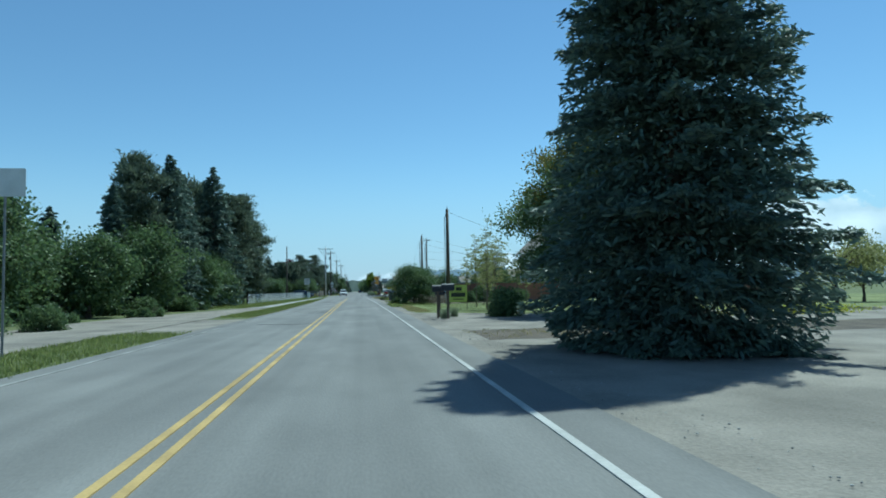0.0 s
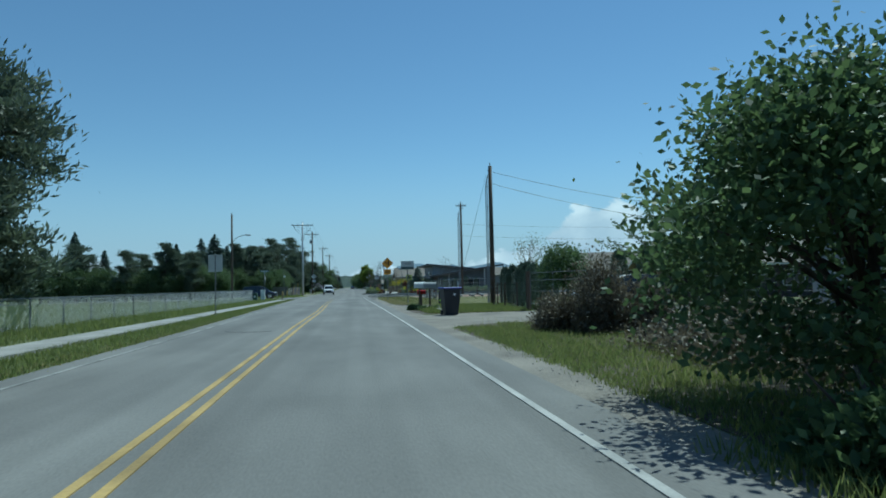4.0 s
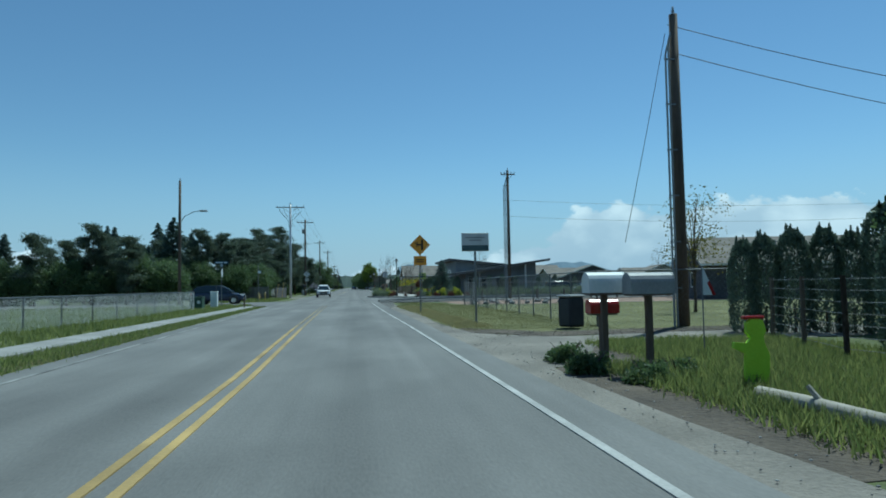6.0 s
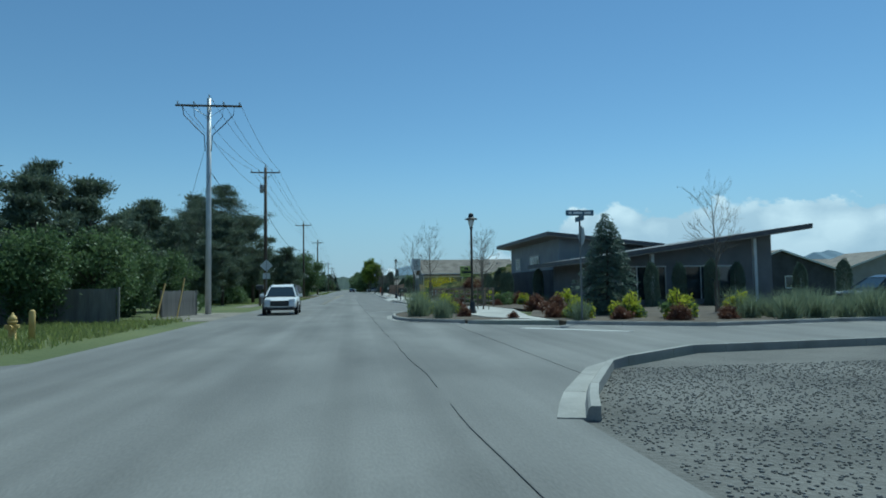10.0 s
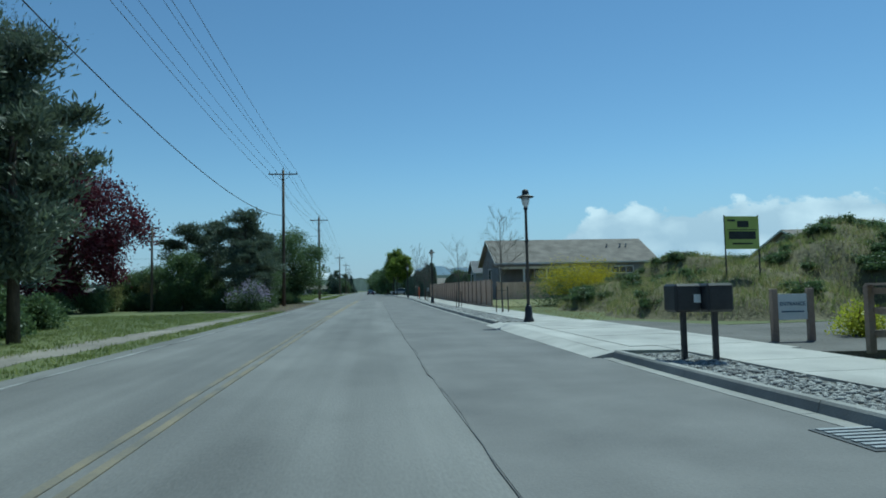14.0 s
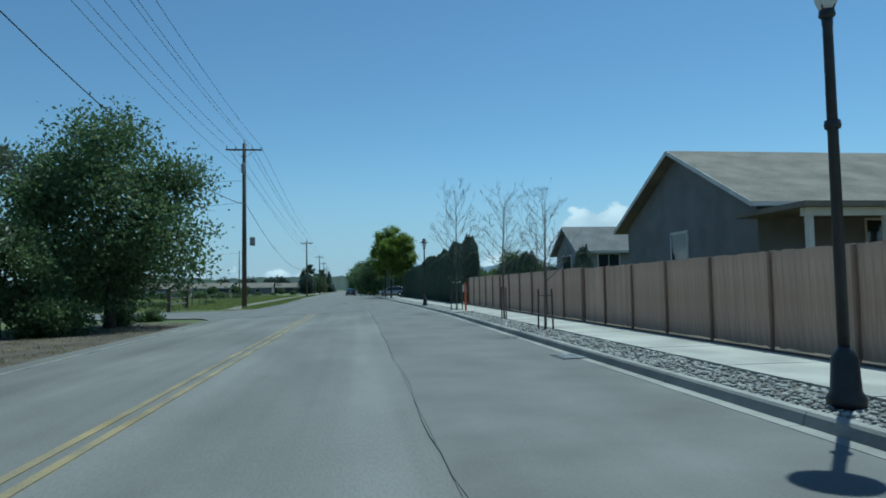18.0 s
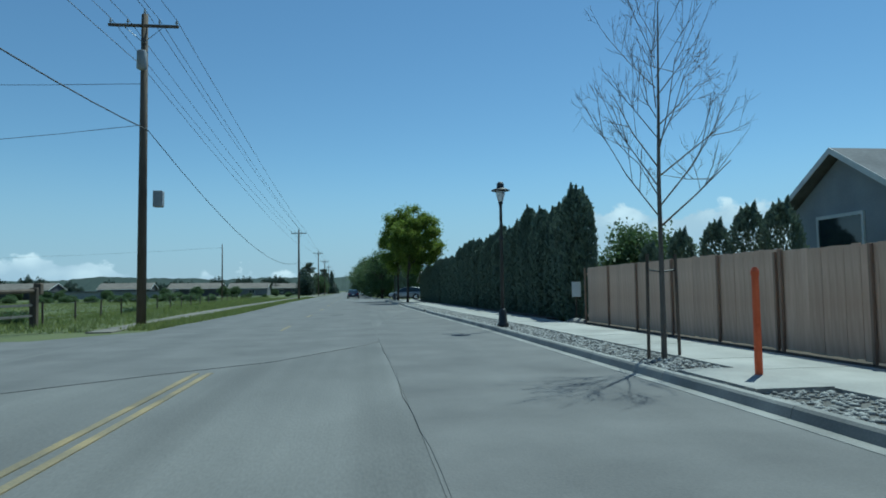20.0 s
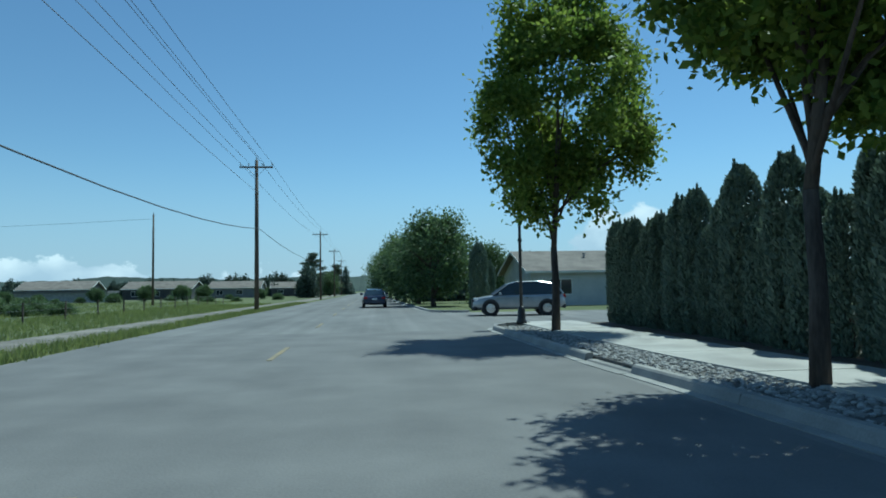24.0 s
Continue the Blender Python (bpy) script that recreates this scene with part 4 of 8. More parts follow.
kerb_run([(interp(KERB, y), y) for y in np.linspace(227.4, 321.9, 50)], 3.0, 0.15, 0.17, 0.17)
kerb_run([(interp(KERB, y), y) for y in np.linspace(323.5, 337.6, 8)], 3.0, 0.15, 0.17, 0.17)
kerb_run([(interp(KERB, y), y) for y in np.linspace(342.5, 351.2, 6)], 3.0, 0.15, 0.17, 0.17)
kerb_run([(interp(KERB, y), y) for y in np.linspace(353.2, 363.2, 6)] + [(2.3, 364.4), (3.4, 364.9)], 2.0, 0.15, 0.17, 0.17)
kerb_run([(3.2, 379.2), (1.6, 379.8), (1.0, 381.5)] + [(interp(FARK, y), y) for y in (390, 400, 430, 470)], 3.0, 0.14, 0.17, 0.2)
for a, b in ((321.92, 323.48), (337.62, 342.48), (351.22, 353.18)):
    kerb_run([(interp(KERB, y), y) for y in np.linspace(a, b, 4)], 2.6, 0.035, 0.2, 0.2)
# rock strip base and pavement slabs
STRIP = [(y, x + 1.32) for y, x in KERB]
sheetpts = lambda a, b, lo, hi, n=20: [(interp(KERB, y) + lo, y) for y in np.linspace(a, b, n)] + [(interp(STRIP, y) + hi, y) for y in np.linspace(b, a, n)]  # noqa: E731
for a, b in ((186.7, 215.3), (227.3, 363.3)):
    sheet("rock_strip", sheetpts(a, b, 0.15, 0.0), GRAVEL_DK, "strip of grey river rock along the kerb", "gravel strip", 0.085)
WALK_W = [(186, 1.85), (215, 2.1), (228, 1.9), (250, 1.75), (300, 1.95), (312, 1.9), (323, 2.1), (336, 2.05), (350, 1.9), (364, 2.2)]
pavement = thing("pavement", "pale concrete footpath in square slabs", "pavement", kind="structure")
g = np.random.default_rng(5)
y = 186.0
while y < 364:
    y1 = y + 1.52
    if 215 < y < 227:
        lo0, lo1 = 0.75, 0.75
    else:
        lo0 = lo1 = 1.34
    p = [(interp(KERB, y) + lo0, y + 0.008), (interp(KERB, y) + 1.34 + interp(WALK_W, y), y + 0.008), (interp(KERB, y1) + 1.34 + interp(WALK_W, y1), y1 - 0.008), (interp(KERB, y1) + lo1, y1 - 0.008)]
    part("slab", slab(p, -0.05, 0.125 + float(g.uniform(0, 0.006))), CONCRETE, pavement)
    y = y1


# ---- loose rock and grass ----
def rock_field(name, spots, size, material, label, rng):
    """Many low stones in one mesh."""
    bm = bmesh.new()
    bmesh.ops.create_icosphere(bm, subdivisions=1, radius=1)
    base = np.array([v.co[:] for v in bm.verts])
    tri = np.array([[v.index for v in f.verts] for f in bm.faces])
    bm.free()
    n = len(spots)
    s = size * rng.uniform(0.5, 1.5, (n, 1, 1)) * rng.uniform(0.7, 1.3, (n, 1, 3)) * (1, 1, 0.6)
    az = rng.uniform(0, math.tau, n)
    v = base[None] * s
    c, sn = np.cos(az)[:, None], np.sin(az)[:, None]
    v = np.stack([v[..., 0] * c - v[..., 1] * sn, v[..., 0] * sn + v[..., 1] * c, v[..., 2]], -1) + np.asarray(spots)[:, None]
    f = (tri[None] + (np.arange(n) * len(base))[:, None, None]).reshape(-1, 3)
    ob = new(name, raw_mesh(name, v.reshape(-1, 3), f, material))
    return tagged(ob, label, "rocks", kind="stuff")


g = np.random.default_rng(11)
pts = []
for a, b, n in ((187, 215, 6500), (227.5, 363, 24000)):
    yy = g.uniform(a, b, n)
    kk = np.interp(yy, [r[0] for r in KERB], [r[1] for r in KERB])
    pts.append(np.stack([kk + 0.2 + g.uniform(0, 1.1, n), yy, np.full(n, 0.095)], 1))
rock_mat = leaf_mat("loose_rock", (0.17, 0.168, 0.162), (0.42, 0.41, 0.385), 0.0, 0.8)
rock_field("river_rocks", np.concatenate(pts), 0.036, rock_mat, "grey river rocks filling the kerb strip", g)
rock_field("crushed_stones", scatter(16000, 1.1, 11, 146.5, 155.6, -0.014, g), 0.015, leaf_mat("crushed_rock", (0.105, 0.102, 0.096), (0.225, 0.218, 0.205), 0.0, 0.85), "loose crushed dark stones", g)
rock_field("dirt_crumbs", np.stack([g.uniform(3.0, 12, 700), g.uniform(107.2, 109.4, 700), np.full(700, -0.045)], 1), 0.015, SOIL, "dark crumbled dirt beside the driveway", g)
yy = g.uniform(2, 149, 1600)
xx = np.interp(yy, [r[0] for r in RIGHT], [r[1] for r in RIGHT]) + g.uniform(0.15, 1.0, 1600)
rock_field("shoulder_stones", np.stack([xx, yy, np.full(1600, -0.01)], 1), 0.012, rock_mat, "loose stones on the road shoulder", g)


def grass(name, spots, h, label, material=L_GRASS, per=7, spread=0.12, wide=0.012):
    ob = new(name, blades(name, spots, h, material, per, spread, wide, np.random.default_rng(len(spots))))
    return tagged(ob, label, "grass", kind="stuff")


def band(n, t0, o0, t1, o1, a, b, z=-0.04, rng=np.random.default_rng(21)):
    """Spots between two plan lines, from a to b along the road."""
    yy = rng.uniform(a, b, n)
    xa, xb = (np.interp(yy, [r[0] for r in t], [r[1] for r in t]) + o for t, o in ((t0, o0), (t1, o1)))
    return np.stack([xa + (xb - xa) * rng.uniform(0, 1, n), yy, np.full(n, z)], 1)


grass("verge_grass", np.concatenate([band(2600, LP1, 0.1, LEFT, -0.55, -10, 26), band(1500, LP1, 0.1, LEFT, -0.55, 40, 62), band(5200, LP1, 0.05, LEFT, -0.5, 62, 140)]), 0.13, "short green grass strip between path and road")
grass("field_grass", np.concatenate([band(6500, LP0, -6.0, LP0, -0.1, 64, 146), band(9000, LP0, -30.0, LP0, -5, 82, 146), scatter(1800, -16, -9.6, 158, 180, -0.05), band(5200, LF1, 0.1, LEFT, -0.5, 310, 420), band(7000, LF0, -9, LF0, -0.1, 309, 420), band(9000, LF0, -46, LF0, -8, 312, 450)]), 0.24, "rough green grass beside the path", per=6, wide=0.016)
grass("lawn_grass_west", np.concatenate([scatter(5200, -22, -10.6, 214, 252, -0.05), band(900, LEFT, -1.6, LEFT, -0.55, 204, 252)]), 0.1, "mown green lawn blades", per=7)
grass("lawn_grass", scatter(8000, 4.5, 24, 40.5, 70, -0.05), 0.017, "short mown lawn blades", L_LAWN, per=11, spread=0.26, wide=0.008)
grass("dry_lawn_grass", np.concatenate([scatter(7000, 2.3, 7.2, 110, 137, -0.05), scatter(1500, 2.4, 6.0, 136, 143, -0.05), scatter(500, 2.5, 4.9, 142, 146.5, -0.05), scatter(6500, 7.2, 26, 108, 136, -0.05)]), 0.017, "short mown yellowing lawn blades", L_LAWN_DRY, per=11, spread=0.26, wide=0.008)
grass("roadside_grass", np.concatenate([scatter(3000, 3.1, 8.2, 93.9, 100, -0.03), scatter(1900, 4.4, 9, 100, 104.4, -0.03), scatter(500, 2.4, 3.2, 56, 66, -0.03)]), 0.19, "long rough roadside grass", per=8, wide=0.011)
grass("weed_strip", np.concatenate([band(2600, RIGHT, 0.75, RIGHT, 2.5, 62, 82.5, -0.03), band(1700, RIGHT, 2.3, RIGHT, 4.4, 62, 84, -0.03)]), 0.11, "low weedy grass between shoulder and dug soil", per=9, spread=0.1, wide=0.008)
grass("dry_stalks", scatter(420, 3.4, 9.0, 68, 85, -0.03), 0.3, "pale dead stalks on dug soil", L_DRY, per=2, spread=0.2, wide=0.006)
grass("dry_verge_grass", np.concatenate([band(1500, RIGHT, 0.8, RIGHT, 1.8, 43, 66, -0.03), band(1600, RIGHT, 0.8, RIGHT, 2.0, 111, 136, -0.03), band(1200, LEFT, -1.2, LEFT, -0.5, 40, 140, -0.03), scatter(900, 6.2, 12, 228, 248, 0.07), scatter(420, -12.0, -8.6, 253, 289, -0.05), scatter(180, 3.3, 14, 19.2, 23.6, -0.05)]), 0.075, "dry yellowed verge grass", L_DRY)

# ---- utility poles and wires ----
def pole_thing(x, y, h, arms=(), label="", base_r=0.16, conduit=0, transformer=None, kind_name="utility_pole", steel=False, lean=0.0):
    t = thing(kind_name, label or "weathered brown wooden utility pole", "utility pole", (x, y, -0.05))
    part("pole", tubed([(0, 0, 0), (lean * 0.5, 0, h * 0.5), (lean, 0, h)], [base_r, base_r * 0.86, base_r * 0.68], 12), ALU if steel else POLE, t, smooth=True)
    for z, half in arms:
        arm = part("crossarm", boxed(-half, half, -0.19, -0.09, z - 0.06, z + 0.06, bevel=0.01), POLE, t)
        for sx in (-half * 0.94, -half * 0.45, half * 0.45, half * 0.94):
            bm = lathe([(0.02, 0), (0.02, 0.06), (0.055, 0.08), (0.055, 0.12), (0.03, 0.14), (0.04, 0.2), (0.015, 0.23)], 8)
            bmesh.ops.translate(bm, verts=bm.verts, vec=(sx, -0.14, z + 0.06))
            part("insulator", bm, GREY, arm)
        for s in (-1, 1):
            part("brace", tubed([(0, -0.15, z - 0.75), (s * half * 0.55, -0.15, z - 0.06)], 0.018, 4), GALV, t)
    bm = lathe([(0.02, 0), (0.02, 0.06), (0.055, 0.08), (0.055, 0.14), (0.03, 0.16), (0.04, 0.24), (0.012, 0.28)], 8)
    bmesh.ops.translate(bm, verts=bm.verts, vec=(lean, 0, h))
    part("insulator", bm, GREY, t)
    for k in range(conduit):
        cx, cy = -0.30 - 0.11 * k, -0.2
        part("conduit", tubed([(cx, cy, 0), (cx, cy, h * 0.9 - k * 0.4), (cx + 0.1, cy + 0.05, h * 0.93 - k * 0.4), (cx + 0.22, 0, h * 0.955 - k * 0.4)], 0.032, 6), GREY, t)
    if conduit:
        for z in np.arange(1.2, h * 0.9, 1.5):
            part("bracket", boxed(-0.34 - 0.11 * (conduit - 1), -0.1, -0.21, -0.17, z, z + 0.05), GALV, t)
    if transformer:
        z, sx, kind = transformer
        if kind == "can":
            bm = lathe([(0.17, 0), (0.21, 0.04), (0.21, 0.72), (0.18, 0.78), (0.05, 0.82)], 16)
            bmesh.ops.translate(bm, verts=bm.verts, vec=(sx, -0.05, z))
            can = part("transformer", bm, GREY, t, "grey steel transformer can", True)
            for s in (-0.09, 0.09):
                part("bushing", tubed([(sx + s, -0.05, z + 0.78), (sx + s * 1.4, -0.05, z + 1.02)], [0.035, 0.02], 6), GREY, can)
        else:
            part("meter_box", boxed(sx - 0.2, sx + 0.2, -0.2, 0.12, z - 0.35, z + 0.35, bevel=0.03), GREY, t, "grey louvred steel equipment box")
    return t


P2, P3, P4, P5, P6 = (-10.4, 187.8), (-10.25, 213.7), (-10.75, 271.7), (-10.35, 312.6), (-10.75, 390.6)
far_poles = [(-11.4, 452, 11.2), (-12.3, 500, 11.2), (-13.3, 548, 11.0), (-14.5, 600, 11.0), (-15.8, 660, 11.0)]
t = pole_thing(*P2, 13.6, ((13.1, 2.0),), "tall utility pole with grey metal sleeve and crossarm", 0.19, steel=True)
for s in (-1, 1):
    part("jumper_cable", tubed([(s * 1.6, -0.14, 13.15), (s * 1.5, -0.16, 12.5), (s * 0.85, -0.18, 11.8), (s * 0.25, -0.2, 11.2), (s * 0.18, -0.2, 10.2)], 0.03, 6), WIREMAT, t)
    part("jumper_cable", tubed([(s * 0.9, -0.14, 13.15), (s * 0.85, -0.16, 12.4), (s * 0.2, -0.19, 11.6)], 0.02, 5), WIREMAT, t)
pole_thing(*P3, 13.9, ((13.35, 1.45),), "dark wooden utility pole with crossarm and transformer", 0.2, transformer=(11.3, -0.36, "can"))
pole_thing(*P4, 13.9, ((13.4, 1.45),), "dark wooden utility pole with one crossarm", 0.18)
pole_thing(*P5, 13.5, ((12.95, 1.45),), "dark wooden utility pole with grey equipment box", 0.2, transformer=(5.45, 0.66, "box"))
pole_thing(*P6, 11.1, ((10.55, 1.2),), "wooden utility pole with crossarm beside a field", 0.17)
for x, y, h in far_poles:
    pole_thing(x, y, h, ((h - 0.5, 1.2),), "distant wooden utility pole with crossarm", 0.16)
# transformer can on the far side of the fifth pole
t = thing("pole_transformer", "grey steel transformer can strapped to a pole", "transformer", (P5[0] + 0.02, P5[1] - 0.42, 10.9))
part("tank", lathe([(0.16, 0), (0.2, 0.04), (0.2, 0.75), (0.17, 0.8), (0.04, 0.84)], 16), GREY, t, smooth=True)
part("bracket", boxed(-0.05, 0.05, 0.1, 0.42, 0.2, 0.6), GALV, t)

t = pole_thing(-17.0, 152.9, 11.45, (), "slim wooden pole with a street light arm", 0.16, kind_name="street_light_pole")
part("lamp_arm", tubed([(0, 0, 7.6), (0.5, 0, 8.2), (1.3, 0, 8.6), (1.9, 0, 8.66)], 0.035, 8), GALV, t, "curved grey steel arm")
part("lamp_head", boxed(1.75, 2.45, -0.14, 0.14, 8.58, 8.74, bevel=0.05), GREY, t)
pole_thing(8.25, 65.3, 9.3, (), "wooden service pole with steel conduit", 0.21, conduit=1)
pole_thing(9.6, 109.8, 10.3, (), "wooden service pole with conduits and guy wire", 0.2, conduit=2)
pole_thing(14.9, 157.4, 13.4, ((12.95, 0.75),), "tall wooden pole with conduits and cutouts", 0.19, conduit=3)
pole_thing(-29.5, 426.0, 11.2, (), "slim wooden pole in the field", 0.15)
pole_thing(-20.5, 262.0, 7.2, (), "slim wooden pole behind the shrubs", 0.12)


def wire(a, b, sag, r=0.014, label="black overhead power cable", material=WIREMAT):
    a, b = Vector(a), Vector(b)
    n = 14
    pts = [a.lerp(b, k / n) - Vector((0, 0, 4 * sag * (k / n) * (1 - k / n))) for k in range(n + 1)]
    return tagged(part("power_line", tubed(pts, r, 4), material, None, label), label, "cable")


tops = [(*P2, 13.3, 1.9), (*P3, 13.6, 1.36), (*P4, 13.65, 1.36), (*P5, 13.2, 1.36), (*P6, 10.8, 1.13)] + [(x, y, h - 0.25, 1.1) for x, y, h in far_poles]
for (x0, y0, z0, w0), (x1, y1, z1, w1) in zip(tops, tops[1:]):
    far = y0 > 380
    for f in (-1, -0.48, 0.0, 0.48, 1)[:: 2 if far else 1]:
        up = 0.5 if f == 0 else 0
        wire((x0 + f * w0, y0 - 0.14, z0 + up), (x1 + f * w1, y1 - 0.14, z1 + up), 0.55, 0.016, "grey overhead power cable", WIREGREY)
    drop = lambda y: 4.5 if y < 300 else 4.8  # noqa: E731
    wire((x0 + 0.16, y0, z0 - drop(y0)), (x1 + 0.16, y1, z1 - drop(y1)), 2.3 if 300 < y0 < 320 else 1.7 if 205 < y0 < 220 else 1.1 if not far else 0.7, 0.024, "thick black overhead telephone cable")
    if not far:
        wire((x0 + 0.12, y0, z0 - 2.3), (x1 + 0.12, y1, z1 - 2.2), 0.6, 0.015, "thin grey overhead cable", WIREGREY)
# services and guy wires
wire((-10.4, 312.6, 8.6), (-60, 318, 8.2), 1.2, 0.013)
wire((-10.4, 312.6, 10.4), (-60, 304, 9.6), 1.0, 0.013)
wire((8.25, 65.3, 9.0), (22, 73, 6.2), 0.5, 0.012)
wire((9.4, 109.8, 9.9), (30, 108, 6.3), 0.5, 0.016)
wire((9.4, 109.8, 9.0), (30, 107, 4.8), 0.5, 0.016)
wire((9.3, 109.8, 9.6), (7.2, 108.6, 2.6), 0.05, 0.01, "taut steel guy wire")
wire((14.9, 157.4, 8.5), (70, 150, 8.6), 1.0, 0.014)
wire((14.9, 157.4, 10.2), (70, 152, 10.0), 0.8, 0.012)
wire((-10.2, 187.6, 11.8), (-11.7, 181.5, 0.0), 0.03, 0.01, "taut steel guy wire")
wire((-10.2, 187.6, 9.0), (-11.2, 183.6, 0.0), 0.03, 0.01, "taut steel guy wire")
wire((-29.5, 426, 10.6), (-160, 410, 9.5), 2.0, 0.014)
for gx, gy in ((-11.7, 181.5), (-11.2, 183.6)):
    t = thing("guy_guard", "yellow plastic sleeve on a guy wire", "guy guard", (gx, gy, -0.05))
    part("sleeve", tubed([(0, 0, 0), (0.2, 0.85, 1.9 if gx < -11.5 else 2.2)], 0.04, 6), HYDRANT, t)


# ---- street lamps ----
def street_lamp():
    t = thing("street_lamp", "black lantern street lamp on a slim post", "street lamp", (0, 0, 0), group="lantern street lamps")
    part("base", lathe([(0.19, 0), (0.19, 0.1), (0.15, 0.16), (0.13, 0.5), (0.10, 0.56), (0.075, 0.62)], 12), BLACK, t, smooth=True)
    part("post", lathe([(0.06, 0.55), (0.05, 4.0), (0.055, 4.02), (0.055, 4.1)], 12), BLACK, t, smooth=True)
    part("collar", lathe([(0.075, 2.9), (0.085, 2.94), (0.075, 2.99)], 12), BLACK, t)
    part("arm_ring", lathe([(0.05, 4.08), (0.085, 4.12), (0.075, 4.18)], 12), BLACK, t)
    part("globe", lathe([(0.06, 4.17), (0.10, 4.24), (0.15, 4.42), (0.17, 4.55)], 14), LAMPLENS, t, "ribbed clear glass lantern bowl", True)
    for k in range(4):
        a = k * math.tau / 4 + 0.4
        part("cage_bar", tubed([(0.07 * math.cos(a), 0.07 * math.sin(a), 4.17), (0.178 * math.cos(a), 0.178 * math.sin(a), 4.56)], 0.009, 5), BLACK, t)
    part("cap", lathe([(0.17, 4.54), (0.31, 4.55), (0.31, 4.575), (0.15, 4.64), (0.125, 4.67), (0.12, 4.79), (0.09, 4.83), (0.03, 4.86)], 18), BLACK, t, "black wide-brimmed lantern cap")
    return t


lamp = street_lamp()
lamp.matrix_basis = pose(3.72, 226.9, 0.12)
for x, y, z in ((4.25, 176.4, 0.12), (3.5, 263.2, 0.1), (3.52, 304.8, 0.1), (3.05, 364.2, 0.1), (1.0, 420, 0.0), (-0.3, 470, 0)):
    copy_thing(lamp, pose(x, y, z))


# ---- signs ----
def text_part(name, body, size, material, parent, at, turn=(90, 0, 0)):
    c = bpy.data.curves.new(name, "FONT")
    c.body, c.size, c.align_x, c.align_y, c.extrude, c.offset = body, size, "CENTER", "CENTER", 0.002, 0.018 * size
    tmp = bpy.data.objects.new(name, c)
    me = bpy.data.meshes.new_from_object(tmp)
    bpy.data.objects.remove(tmp)
    me.materials.append(material)
    ob = new(name, me)
    ob.parent = parent
    ob.matrix_basis = pose(*at, *turn)
    return ob


def plate(w, h, r=0.03, t=0.006):
    """A sign plate with clipped corners, facing -y, centred on its middle."""
    a, b = w / 2, h / 2
    return panel_xz([(-a + r, -b), (a - r, -b), (a, -b + r), (a, b - r), (a - r, b), (-a + r, b), (-a, b - r), (-a, -b + r)], -t, t)


def moved(bm, x=0, y=0, z=0):
    bmesh.ops.translate(bm, verts=bm.verts, vec=(x, y, z))
    return bm


def sign_post(name, label, x, y, h, material=GALV, turn=0, z=-0.05, r=0.03):
    t = thing(name, label, "road sign", (x, y, z), turn)
    part("post", tubed([(0, 0.03, 0), (0, 0.03, h)], r, 8), material, t)
    return t


# backs of signs that face the other lane
t = sign_post("road_sign", "bare aluminium back of a square road sign", -8.2, 16.9, 4.4)
part("plate", moved(plate(0.82, 0.66), 0.05, 0, 4.1), ALU, t)
t = sign_post("road_sign", "bare aluminium back of a square road sign on a thin post", -8.05, 97.9, 3.25)
part("plate", moved(plate(0.74, 0.92), 0, 0, 2.85), ALU, t)
part("stiffener", boxed(-0.02, 0.02, -0.03, -0.008, 2.4, 3.3), GALV, t)
t = sign_post("road_sign", "bare aluminium back of a diamond sign with plaque", -9.75, 210.4, 4.3)
for nm, bm in (("plate", moved(panel_xz([(0, -0.6), (0.6, 0), (0, 0.6), (-0.6, 0)], -0.006, 0.006), 0, 0, 3.78)), ("plaque", moved(plate(0.68, 0.55), 0, 0, 2.8))):
    part(nm, bm, ALU, t)
part("stiffener", boxed(-0.02, 0.02, -0.03, -0.008, 2.5, 4.35), GALV, t)

# amber warning diamond with a plaque
t = sign_post("warning_sign", "amber diamond warning sign with a plaque below", 2.44, 124.6, 3.9, GALV, r=0.04)
part("plate", moved(panel_xz([(0, -0.55), (0.55, 0), (0, 0.55), (-0.55, 0)], -0.006, 0.006), 0, -0.02, 3.6), SIGN_ORANGE, t)
sym = boxed(0.06, 0.17, -0.034, -0.03, 3.34, 3.88)
box(sym, -0.2, 0.06, -0.034, -0.03, 3.57, 3.65)
part("symbol", sym, INK, t, "black side road symbol")
for k, (a, b, z) in enumerate(((-0.28, -0.1, 3.72), (-0.26, -0.12, 3.66), (-0.22, -0.08, 3.5))):
    part("letter_bar", boxed(a, b, -0.034, -0.03, z, z + 0.03), INK, t)
part("plaque", moved(plate(0.68, 0.5), 0, -0.02, 2.76), SIGN_ORANGE, t)
for zz in (2.68, 2.79):
    part("letter_bar", boxed(-0.22, 0.22, -0.034, -0.03, zz, zz + 0.05), INK, t)

t = sign_post("speed_limit_sign", "white speed limit sign with black lettering", 3.75, 200.3, 3.78, z=0.08)
part("plate", moved(plate(0.77, 0.98, 0.05), 0, 0, 3.25), WHITE, t)
rim = moved(plate(0.73, 0.94, 0.05, 0.002), 0, -0.009, 3.25)
part("border", rim, INK, t)
part("face", moved(plate(0.695, 0.905, 0.045, 0.002), 0, -0.014, 3.25), WHITE, t)
for body, size, z in (("SPEED", 0.2, 3.55), ("LIMIT", 0.2, 3.35), ("25", 0.46, 3.01)):
    text_part("lettering", body, size, INK, t, (0, -0.019, z))


